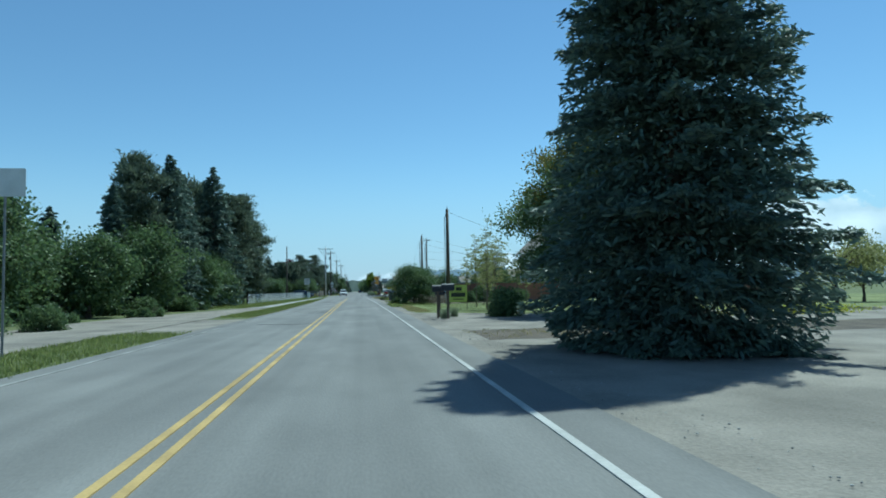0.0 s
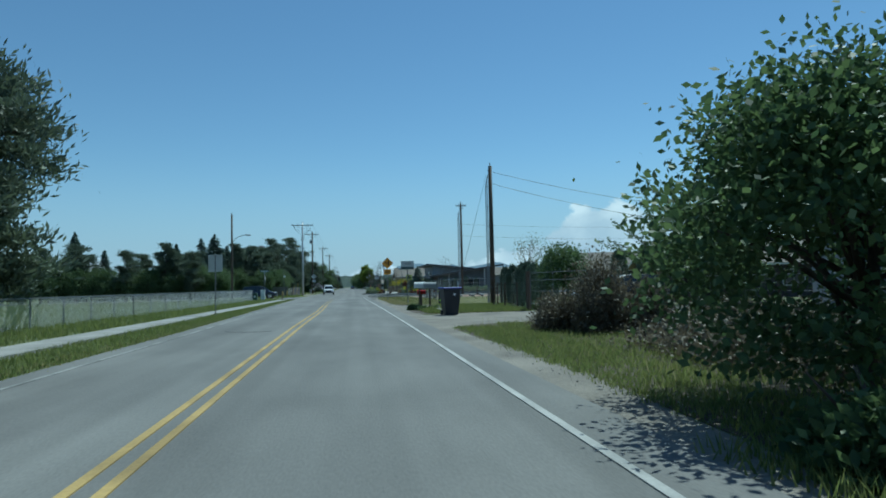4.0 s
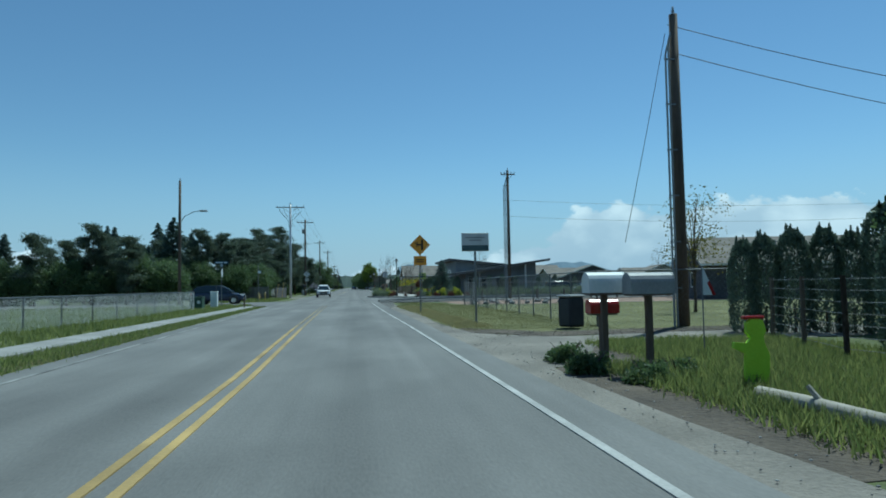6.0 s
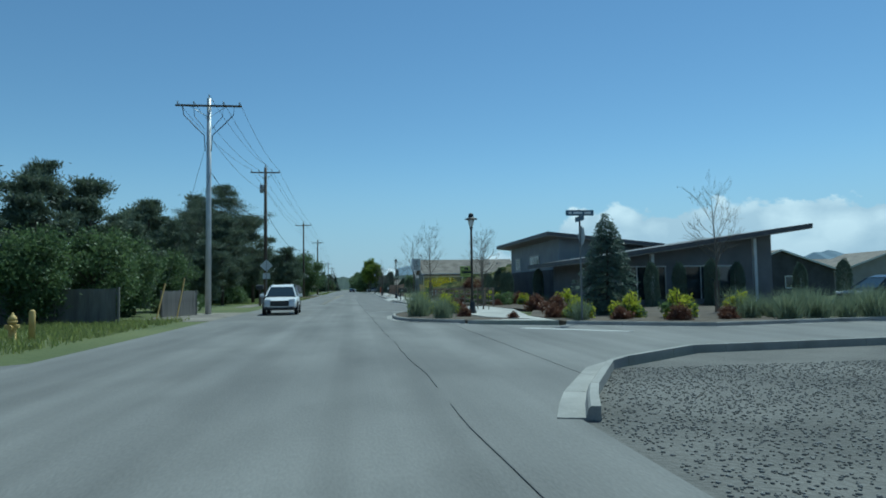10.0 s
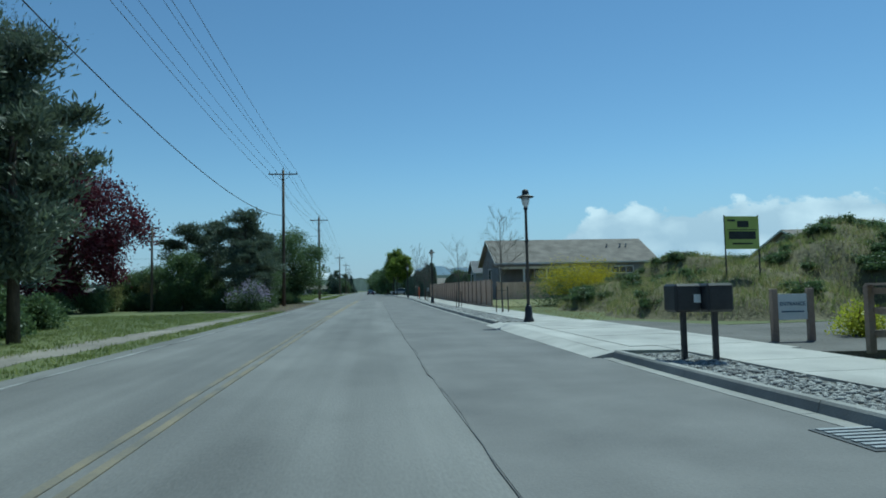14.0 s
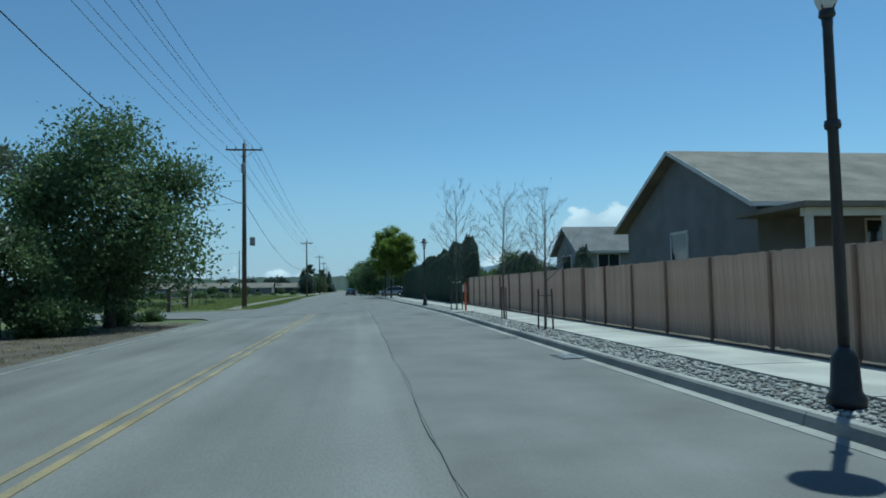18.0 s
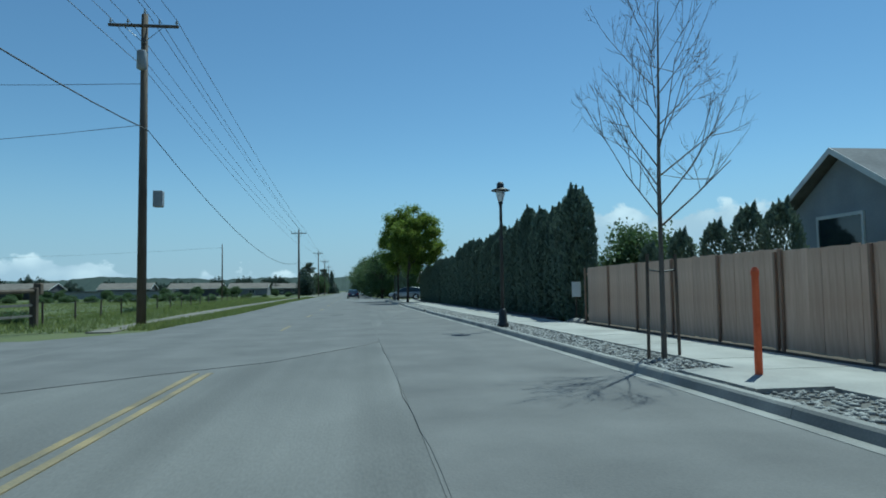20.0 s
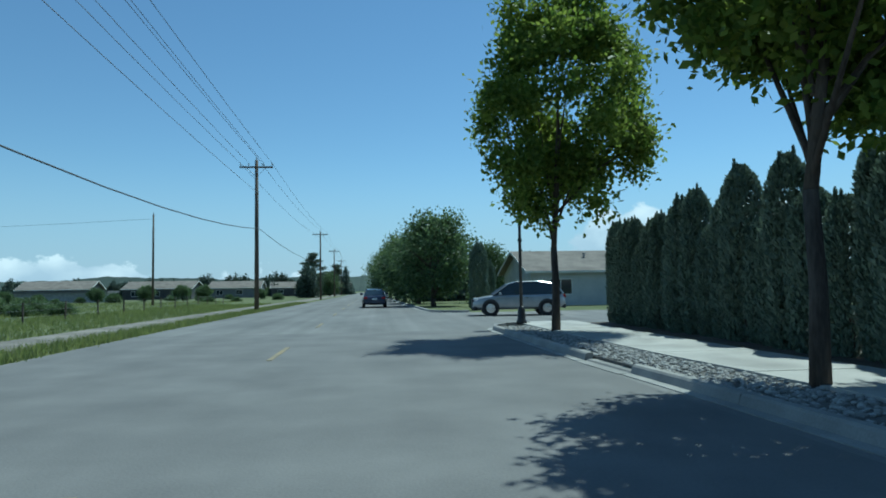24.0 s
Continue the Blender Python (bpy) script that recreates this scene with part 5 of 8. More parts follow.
def street_name(x, y, h, label, z=0.0, tall=0.2):
    t = sign_post("street_name_sign", label, x, y, h, GALV, z=z, r=0.035)
    b = part("blade", moved(plate(1.05, tall, 0.02), 0, 0, h - 0.12), SIGN_BLUE, t, "blue street name blade")
    for a0, a1 in ((-0.42, -0.3), (-0.24, 0.1), (0.18, 0.42)):
        part("letter_bar", boxed(a0, a1, -0.012, -0.008, h - 0.16, h - 0.08), WHITE, b)
    c = part("cross_blade", boxed(-0.006, 0.006, -0.45, 0.5, h - 0.42, h - 0.24), SIGN_BLUE, t)
    part("stop_plate_back", moved(lathe([(0.36, -0.004), (0.36, 0.004)], 8), 0, 0, 0), ALU, t).matrix_basis = pose(0.05, 0, h - 0.95, 0, 90, 0)
    return t


street_name(6.75, 167.9, 4.05, "street corner sign with blue name blades", 0.1)
street_name(-11.6, 144.2, 3.6, "blue street name sign on a thin post")
t = sign_post("road_sign", "small white sign on a thin pole", -10.9, 159.3, 3.9)
part("plate", moved(plate(0.3, 0.25), 0.1, 0, 3.1), WHITE, t)

# large notice board on one post
t = thing("notice_board", "grey notice board on a single white post", "sign board", (3.55, 114.1, -0.05))
part("post", tubed([(0, 0.04, 0), (0, 0.04, 2.75)], 0.045, 8), GALV, t)
part("board", boxed(-0.52, 0.52, -0.03, 0.03, 2.70, 3.40, bevel=0.008), ALU, t)
part("lower_band", boxed(-0.5, 0.5, -0.036, -0.031, 2.72, 2.93), SIGN_TEAL, t)
for a, b, z in ((-0.38, 0.38, 3.2), (-0.22, 0.24, 3.1)):
    part("letter_bar", boxed(a, b, -0.036, -0.031, z, z + 0.045), GREY, t)


def campaign(x, y, z, w, h, low, label, turn=0):
    """A lime banner between two posts; its writing is plain bars."""
    t = thing("campaign_sign", label, "banner", (x, y, z), turn)
    part("banner", boxed(-w / 2, w / 2, -0.008, 0.008, low, low + h), SIGN_GREEN, t)
    for s in (-1, 1):
        part("post", boxed(s * w / 2 - 0.02, s * w / 2 + 0.02, 0.01, 0.05, -0.1, low + h + 0.04), BLACK, t)
    for a, b, z0, hh in ((-0.14, 0.2, 0.66, 0.2), (-0.42, -0.2, 0.84, 0.06), (-0.4, 0.4, 0.30, 0.24), (-0.3, 0.3, 0.14, 0.05)):
        part("letter_bar", boxed(a * w, b * w, -0.014, -0.009, low + z0 * h, low + (z0 + hh) * h), INK, t)
    part("rule", boxed(-0.44 * w, 0.44 * w, -0.014, -0.009, low + 0.58 * h, low + 0.60 * h), INK, t)
    return t


campaign(6.6, 46.9, -0.03, 1.38, 1.2, 0.5, "lime campaign banner on two dark posts", 18)
campaign(12.65, 227.9, 1.5, 1.5, 1.3, 1.2, "lime campaign banner standing on a grassy mound", 6)

t = thing("entrance_sign", "white entrance sign between two timber posts", "sign", (7.15, 216.7, 0.06), 0)
for s in (-0.42, 0.42):
    part("post", boxed(s - 0.07, s + 0.07, -0.06, 0.06, 0, 1.18, bevel=0.012), RAILWOOD, t)
part("board", boxed(-0.34, 0.34, -0.02, 0.02, 0.5, 1.06), WHITE, t)
text_part("lettering", "ENTRANCE", 0.115, SIGN_BLUE, t, (0, -0.024, 0.84))
part("arrow", boxed(-0.26, 0.26, -0.026, -0.022, 0.66, 0.69), SIGN_BLUE, t)


# ---- mailboxes, bins, hydrant and boxes ----
def mailbox_body(w, l, h, legs=True):
    """A round-topped letter box lying along y."""
    bm = bmesh.new()
    prof = [(-w / 2, 0), (w / 2, 0), (w / 2, h * 0.55)] + [(w / 2 * math.cos(a), h * 0.55 + h * 0.45 * math.sin(a)) for a in np.linspace(0.3, math.pi - 0.3, 7)] + [(-w / 2, h * 0.55)]
    a = [bm.verts.new((x, -l / 2, z)) for x, z in prof]
    b = [bm.verts.new((x, l / 2, z)) for x, z in prof]
    bm.faces.new(a)
    bm.faces.new(b[::-1])
    n = len(prof)
    for k in range(n):
        bm.faces.new((a[(k + 1) % n], a[k], b[k], b[(k + 1) % n]))
    bmesh.ops.recalc_face_normals(bm, faces=bm.faces)
    return bm


def mailbox(x, y, z, h, material, label, w=0.28, l=0.52, bh=0.28, turn=90, post=POLE, pw=0.05):
    t = thing("mailbox", label, "mailbox", (x, y, z - 0.03), 0)
    part("post", boxed(-pw, pw, -pw, pw, 0, h, bevel=0.008), post, t)
    part("shelf", boxed(-l / 2 * 0.9, l / 2 * 0.9, -w / 2, w / 2, h, h + 0.03), post, t)
    b = part("box", moved(mailbox_body(w, l, bh), 0, 0, h + 0.03), material, t)
    b.matrix_basis = pose(0, 0, 0, 0, 0, turn)
    d = part("door", moved(mailbox_body(w * 1.03, 0.02, bh * 1.02), 0, -l / 2 - 0.005, h + 0.03), material, b)
    part("latch", moved(boxed(-0.02, 0.02, -0.02, 0.0, 0, 0.03), 0, -l / 2 - 0.015, h + 0.03 + bh * 0.8), CHROME, d)
    part("flag", moved(boxed(0.145, 0.155, -0.1, 0.1, 0.1, 0.14), 0, 0, h + 0.05), TAIL, b)
    return t


mailbox(3.62, 33.0, 0, 1.28, PLASTIC_DK, "black mailbox on a dark timber post", 0.3, 0.56, 0.32)
mailbox(4.05, 32.5, 0, 1.32, PLASTIC_DK, "large black mailbox on a timber post", 0.32, 0.6, 0.34)
mailbox(3.95, 35.2, 0, 1.1, PLASTIC_DK, "dark mailbox on a slim post", 0.26, 0.48, 0.26)
mailbox(3.15, 99.9, 0, 1.22, WHITE, "white metal mailbox on a timber post", 0.36, 0.62, 0.34)
mailbox(3.7, 99.4, 0, 1.2, GREY, "grey metal mailbox on a timber post", 0.36, 0.72, 0.34)
mailbox(3.3, 100.4, 0, 0.86, TAIL, "low dark red mailbox under the others", 0.28, 0.5, 0.24)
mailbox(-9.85, 206.8, 0, 1.45, BLACK, "black mailbox on a thick timber post", 0.34, 0.62, 0.42, 90, POLE, 0.1)
t = thing("number_plate", "white oval name plate bracketed to a post", "plate", (-9.6, 206.7, 1.02))
part("disc", lathe([(0.13, -0.008), (0.13, 0.008)], 18), WHITE, t).matrix_basis = pose(0.0, 0, 0, 90, 0, 0)
part("bracket", boxed(-0.18, 0.0, 0.01, 0.03, -0.02, 0.02), GALV, t)
for k, x in enumerate((3.36, 3.82)):
    t = thing("mailbox", "large black locking mailbox on a square steel post", "mailbox", (x, 214.0 - 0.2 * k, 0.09))
    part("post", boxed(-0.04, 0.04, -0.04, 0.04, 0, 0.84), BLACK, t)
    b = part("box", boxed(-0.235, 0.235, -0.24, 0.24, 0.82, 1.30, bevel=0.04), BLACK, t)
    part("door", boxed(-0.19, 0.19, -0.252, -0.242, 0.9, 1.22), BLACK, b)
    if k == 0:
        part("letter_bar", boxed(0.08, 0.2, -0.258, -0.253, 0.98, 1.12), WHITE, b)

t = thing("wheelie_bin", "dark wheeled refuse bin with a blue lid", "bin", (3.88, 92.2, -0.052), 8)
bm = bmesh.new()
rows = [[bm.verts.new((sx * w, sy * d, z)) for sx, sy in ((-1, -1), (1, -1), (1, 1), (-1, 1))] for z, w, d in ((0.02, 0.30, 0.32), (0.6, 0.36, 0.38), (1.18, 0.41, 0.43), (1.2, 0.44, 0.46), (1.24, 0.44, 0.46))]
for a, b in zip(rows, rows[1:]):
    for k in range(4):
        bm.faces.new((a[k], a[(k + 1) % 4], b[(k + 1) % 4], b[k]))
bm.faces.new(rows[0][::-1])
bm.faces.new(rows[-1])
bmesh.ops.bevel(bm, geom=[e for e in bm.edges if abs(e.verts[0].co.z - e.verts[1].co.z) > 0.1], offset=0.05, segments=2, affect="EDGES")
part("body", bm, PLASTIC_DK, t)
part("lid", boxed(-0.46, 0.46, -0.49, 0.5, 1.24, 1.32, bevel=0.03), BLUE, t, "blue hinged lid")
part("handle", tubed([(-0.34, 0.52, 1.14), (0.34, 0.52, 1.14)], 0.02, 6), PLASTIC_DK, t)
part("mark", moved(lathe([(0.06, -0.002), (0.06, 0.002)], 10), 0, 0, 0), WHITE, t).matrix_basis = pose(0.1, -0.425, 0.98, 86, 0, 0)
for s in (-0.34, 0.34):
    part("wheel", lathe([(0.02, -0.03), (0.12, -0.03), (0.12, 0.03), (0.02, 0.03)], 12), RUBBER, t).matrix_basis = pose(s, 0.34, 0.12, 0, 90, 0)
t = thing("wheelie_bin", "dark wheeled bin far down the fence", "bin", (5.9, 110.0, -0.052), 20)
part("body", boxed(-0.3, 0.3, -0.32, 0.32, 0.05, 1.0, bevel=0.06), PLASTIC_DK, t)
part("lid", boxed(-0.33, 0.33, -0.36, 0.36, 1.0, 1.07, bevel=0.03), GREY, t)

# lime warning figure with a flag
t = thing("warning_figure", "flat lime plastic roadside warning figure", "warning figure", (4.35, 97.6, -0.03))
fig = [(-0.16, 0), (0.18, 0), (0.2, 0.42), (0.13, 0.58), (0.12, 0.66), (0.16, 0.74), (0.12, 0.88), (-0.02, 0.92), (-0.12, 0.85), (-0.12, 0.72), (-0.06, 0.64), (-0.12, 0.58), (-0.3, 0.6), (-0.31, 0.52), (-0.14, 0.44)]
part("figure", panel_xz(fig, -0.03, 0.03), NEON, t)
part("cap", boxed(-0.16, 0.14, -0.05, 0.05, 0.9, 0.945, bevel=0.015), TAIL, t)
t = thing("marker_flag", "white and red flag on a thin stick", "flag", (5.6, 101.2, -0.03))
part("stick", tubed([(0, 0, 0), (0, 0, 1.7)], 0.012, 5), GALV, t)
part("cloth", panel_xz([(0, 1.15), (0, 1.72), (0.14, 1.42), (0.27, 1.15)], -0.004, 0.004), WHITE, t)
part("flag_edge", panel_xz([(0.14, 1.42), (0.27, 1.15), (0.2, 1.15), (0.1, 1.38)], -0.009, -0.005), TAIL, t, "red cloth edge")
t = thing("log", "pale fallen branch lying in the grass", "log", (3.85, 95.4, -0.02), 92)
part("trunk", tubed([(-1.6, 0.04, 0.06), (-0.7, 0, 0.08), (0.4, 0.05, 0.09), (1.3, -0.02, 0.07)], [0.07, 0.09, 0.1, 0.085], 9), LOGWOOD, t, smooth=True)
part("cut_stub", tubed([(0.2, 0.02, 0.12), (0.32, 0.1, 0.3)], [0.035, 0.025], 6), LOGWOOD, t)

t = thing("fire_hydrant", "yellow fire hydrant standing in grass", "hydrant", (-11.9, 167.0, -0.05))
part("barrel", lathe([(0.16, 0), (0.16, 0.05), (0.11, 0.08), (0.11, 0.55), (0.14, 0.57), (0.14, 0.62)], 14), HYDRANT, t, smooth=True)
part("bonnet", lathe([(0.13, 0.62), (0.12, 0.72), (0.06, 0.8), (0.03, 0.82), (0.03, 0.88)], 14), HYDRANT, t, smooth=True)
for s in (-1, 1):
    part("outlet", tubed([(0, 0, 0.45), (s * 0.2, 0, 0.45)], 0.06, 10), HYDRANT, t)
part("pumper_outlet", tubed([(0, 0, 0.42), (0, -0.22, 0.42)], 0.08, 10), HYDRANT, t)
for x, y in ((-11.75, 165.5), (-11.2, 166.7)):
    t = thing("bollard", "yellow painted concrete bollard", "bollard", (x, y, -0.05), group="hydrant bollards")
    part("shaft", lathe([(0.09, 0), (0.09, 0.9), (0.07, 0.94), (0.03, 0.96)], 14), HYDRANT, t, smooth=True)
t = thing("utility_cabinet", "low dark green utility cabinet by the fence", "cabinet", (-11.95, 137.6, -0.05))
part("body", boxed(-0.42, 0.42, -0.4, 0.4, 0.1, 0.85, bevel=0.03), GREENBOX, t)
part("lid", boxed(-0.45, 0.45, -0.43, 0.43, 0.85, 0.92, bevel=0.02), GREENBOX, t)
part("pad", boxed(-0.5, 0.5, -0.5, 0.5, 0, 0.1), CONCRETE, t)
part("notice", boxed(0.1, 0.3, -0.412, -0.404, 0.45, 0.65), WHITE, t)
t = thing("utility_cabinet", "tall white utility pedestal by the fence", "cabinet", (-11.2, 139.6, -0.05))
part("body", boxed(-0.24, 0.24, -0.2, 0.2, 0.0, 1.2, bevel=0.03), WHITE, t)
part("lid", boxed(-0.26, 0.26, -0.22, 0.22, 1.2, 1.26, bevel=0.015), WHITE, t)
t = thing("marker_post", "short dark wooden marker post", "post", (-8.9, 138.5, -0.05))
part("post", boxed(-0.05, 0.05, -0.05, 0.05, 0, 0.8, bevel=0.01), POLE, t)
t = thing("marker_post", "orange plastic utility marker post", "post", (4.3, 291.7, 0.14))
part("post", tubed([(0, 0, 0), (0, 0, 1.38)], [0.055, 0.05], 10), ORANGE, t)
part("cap", lathe([(0.055, 1.38), (0.058, 1.44), (0.03, 1.5)], 10), ORANGE, t)
sheet("utility_pad", [(3.5, 290.5), (4.52, 290.5), (4.52, 292.5), (3.5, 292.5)], CONCRETE, "square concrete utility pad", "pad", 0.152, 0.05)
for x, y in ((2.85, 208.5), (3.12, 269.5)):
    t = thing("drain_grate", "rusty iron street drain grate", "drain", (x - 0.45, y, 0.004))
    part("frame", boxed(-0.32, 0.32, -0.42, 0.42, -0.03, 0.012), BLACK, t)
    for k in range(7):
        part("bar", boxed(-0.27, 0.27, -0.36 + k * 0.115, -0.30 + k * 0.115, 0.0, 0.024), GREY, t)
t = thing("litter_bins", "grey bins and meter boxes beside a pole", "bins", (-10.4, 216.5, -0.05))
part("bin", boxed(-0.75, -0.3, -0.3, 0.3, 0, 1.0, bevel=0.05), GREY, t)
part("crate", boxed(-0.2, 0.1, -0.25, 0.25, 0, 0.6, bevel=0.03), WHITE, t)
t = thing("marker_post", "short dark post stub beside the pole", "post", (-9.7, 215.0, -0.05))
part("post", lathe([(0.09, 0), (0.09, 0.5), (0.05, 0.54)], 10), BLACK, t)

# covers and marks let into the road
for x, y in ((1.65, 303.4), (1.1, 258.8)):
    t = thing("manhole_cover", "round cast-iron manhole cover flush with the road", "manhole", (x, y, 0.002))
    part("rim", lathe([(0.30, 0.0), (0.36, 0.0), (0.36, 0.008), (0.30, 0.008)], 24), SEAL, t)
    part("lid", lathe([(0.02, 0.002), (0.295, 0.002), (0.295, 0.006), (0.02, 0.006)], 24), ASPHALT_NEW, t)
tagged(part("paint_mark", ribbon([(-2.45 + 0.42 * math.cos(a), 321.08 + 0.30 * math.sin(a)) for a in np.linspace(0, 6.1, 20)], [(-2.45 + 0.36 * math.cos(a), 321.08 + 0.25 * math.sin(a)) for a in np.linspace(0, 6.1, 20)], 0.0, 0.012), WHITE_WORN), "pale sprayed survey ring on the asphalt", "road marking", kind="structure")
t = thing("yard_sign", "small white board on a thin post beside a hedge", "sign", (6.75, 306.9, 0.08))
part("post", tubed([(0, 0, 0), (0, 0, 1.45)], 0.025, 6), POLE, t)
part("board", boxed(-0.17, 0.17, -0.05, -0.028, 0.95, 1.5, bevel=0.004), WHITE, t)

# ---- fences ----
def board_fence(name, label, p0, p1, h, material, board=0.15, post_gap=2.4, z=0.0, gap=0.006, rails=True, cap=False, post_mat=None, single=300, posts_out=True, post_top=0.04, post_half=0.05, rail_back=False):
    """Boards on rails between posts along a straight line; each board a piece of its own."""
    p0, p1 = Vector((*p0, z)), Vector((*p1, z))
    length = (p1 - p0).length
    turn = math.degrees(math.atan2(p1.y - p0.y, p1.x - p0.x))
    t = thing(name, label, "fence", p0, turn)
    n = max(1, round(length / post_gap))
    step = length / n
    side = post_half + 0.01 if posts_out else -0.06
    pm = boxed(-post_half, post_half, -post_half, post_half, 0, h + post_top, bevel=0.008)
    first = None
    for k in range(n + 1):
        if first is None:
            first = part("post", pm, post_mat or material, t)
        else:
            first2 = new("post", first.data)
            first2.parent = t
            first2.matrix_basis = pose(k * step, side, 0)
    first.matrix_basis = pose(0, side, 0)
    if rails:
        for zz in (0.25, h - 0.25):
            mid = -0.046 if rail_back else side * 0.5
            part("rail", boxed(0, length, mid - 0.02, mid + 0.02, zz - 0.045, zz + 0.045), material, t)
    if cap:
        part("cap_rail", boxed(-0.04, length + 0.04, -0.06, 0.07, h, h + 0.035), material, t)
    m = int(length / board)
    g = np.random.default_rng(int(length * 10))
    base = bmesh.new()
    box(base, gap / 2, board - gap / 2, -0.012, 0.012, 0.04, h - 0.02)
    me = bpy.data.meshes.new("board")
    base.to_mesh(me)
    base.free()
    me.materials.append(material)
    rest = bmesh.new()
    for k in range(m):
        zz = g.normal(0, 0.008)
        if k < single:
            o = new("board", me)
            o.parent = t
            o.matrix_basis = pose(k * board, -0.012 + g.normal(0, 0.002), zz)
        else:
            box(rest, k * board + gap / 2, (k + 1) * board - gap / 2, -0.024, 0, 0.04 + zz, h - 0.02 + zz)
    if m > single:
        tagged(part("board_run", rest, material, t), kind="stuff")
    else:
        rest.free()
    return t


# the long cedar fence with dark posts to the road
FENCE = [(6.2, 247.9), (6.35, 262), (6.7, 280), (6.95, 295), (7.1, 306.6)]
for k, (a, b) in enumerate(zip(FENCE, FENCE[1:])):
    board_fence("cedar_fence", "tall warm cedar board fence along the pavement", a, (b[0] + 0.004, b[1] + 0.17), 1.86 + 0.05 * k, CEDAR, 0.19, 2.35, 0.1, posts_out=True, cap=False, post_mat=CEDAR_DK, single=75, post_top=-0.03, post_half=0.032, rail_back=True)
board_fence("cedar_fence", "tall cedar board fence across the garden behind", (11.0, 271.4), (31, 272.4), 1.85, CEDAR, 0.19, 2.4, 0.08, single=0)
board_fence("garden_fence", "red-brown board fence behind the lawn", (9.6, 71.6), (62, 91), 2.0, FENCE_RED, 0.16, 2.6, -0.05, single=120)
board_fence("dark_board_fence", "dark weathered board fence below the pines", (-36, 180.5), (-12.2, 177.2), 1.65, FENCE_GREY, 0.18, 2.4, -0.05, single=60)
board_fence("dark_board_fence", "grey weathered board fence end panels", (-12.0, 183.6), (-10.9, 187), 1.5, FENCE_GREY, 0.18, 1.8, -0.05)
board_fence("dark_board_fence", "weathered board fence behind the mailbox", (-30, 207), (-14.5, 203), 1.5, FENCE_GREY, 0.18, 2.4, -0.05, single=50)

t = thing("picket_fence", "short run of weathered picket fence", "fence", (12.2, 31.6, -0.05), 38)
for k in range(9):
    part("picket", panel_xz([(-0.04, 0), (0.04, 0), (0.04, 0.95), (0, 1.05), (-0.04, 0.95)], -0.01, 0.01), FENCE_GREY, t).matrix_basis = pose(k * 0.2, 0, 0.02 * (k % 3), 0, 3 * (k % 3 - 1), 0)
for z in (0.3, 0.75):
    part("rail", boxed(-0.1, 1.7, 0.012, 0.04, z, z + 0.07), FENCE_GREY, t)


def rail_fence(x0, y0, x1, y1, z, label):
    a, b = Vector((x0, y0, z)), Vector((x1, y1, z))
    ln = (b - a).length
    t = thing("rail_fence", label, "fence", a, math.degrees(math.atan2(b.y - a.y, b.x - a.x)))
    n = max(1, round(ln / 2.4))
    for k in range(n + 1):
        part("post", boxed(k * ln / n - 0.055, k * ln / n + 0.055, -0.055, 0.055, 0, 1.2, bevel=0.01), RAILWOOD, t)
    for k in range(n):
        for zz in (0.3, 0.7, 1.05):
            part("rail", boxed(k * ln / n + 0.005, (k + 1) * ln / n - 0.005, -0.085, -0.056, zz, zz + 0.105), RAILWOOD, t)
        part("top_rail", boxed(k * ln / n + 0.005, (k + 1) * ln / n - 0.005, -0.09, 0.06, 1.2, 1.24), RAILWOOD, t)
    return t


rail_fence(7.75, 188.2, 6.8, 214.0, 0.09, "brown three-rail timber fence beside the pavement")
rail_fence(6.95, 214.15, 15, 215.4, 0.09, "brown timber rail fence turning into the driveway")


def chain_fence(pts, h, label, z=-0.05, gap=2.6, mesh_gap=0.13, group="", steel=None, gauge=0.0026):
    """Steel posts, a top rail and woven wire."""
    t = thing("chain_link_fence", label, "fence", (0, 0, 0))
    wires = bmesh.new()
    for (xa, ya), (xb, yb) in zip(pts, pts[1:]):
        a, b = Vector((xa, ya, z)), Vector((xb, yb, z))
        ln = (b - a).length
        d = (b - a) / ln
        nrm = Vector((-d.y, d.x, 0))
        n = max(1, round(ln / gap))
        for k in range(n + 1):
            p = a + d * ln * k / n
            part("post", tubed([p, p + Vector((0, 0, h + 0.02))], 0.03, 6), GALV, t)
        part("top_rail", tubed([a + Vector((0, 0, h)), b + Vector((0, 0, h))], 0.022, 6), GALV, t)
        m = int((ln + h) / mesh_gap)
        for k in range(m):
            for s in (1, -1):
                u0 = k * mesh_gap - (h if s == 1 else 0)
                u1 = u0 + s * h if s == 1 else u0 - h
                z0, z1 = 0.04, h
                if u0 < 0:
                    z0, u0 = 0.04 + (h - 0.04) * (-u0 / h), 0.0
                if u0 > ln:
                    z0, u0 = 0.04 + (h - 0.04) * ((u0 - ln) / h), ln
                if u1 > ln:
                    z1, u1 = h * (1 - (u1 - ln) / h), ln
                if u1 < 0:
                    z1, u1 = h * (1 + u1 / h), 0.0
                if z1 - z0 < 0.05:
                    continue
                p, q = a + d * u0 + Vector((0, 0, z0)), a + d * u1 + Vector((0, 0, z1))
                tube(wires, [p, q], gauge, 3, cap=False)
    tagged(part("wire_mesh", wires, steel or GALV, t, "woven galvanised wire"), kind="stuff")
    return t


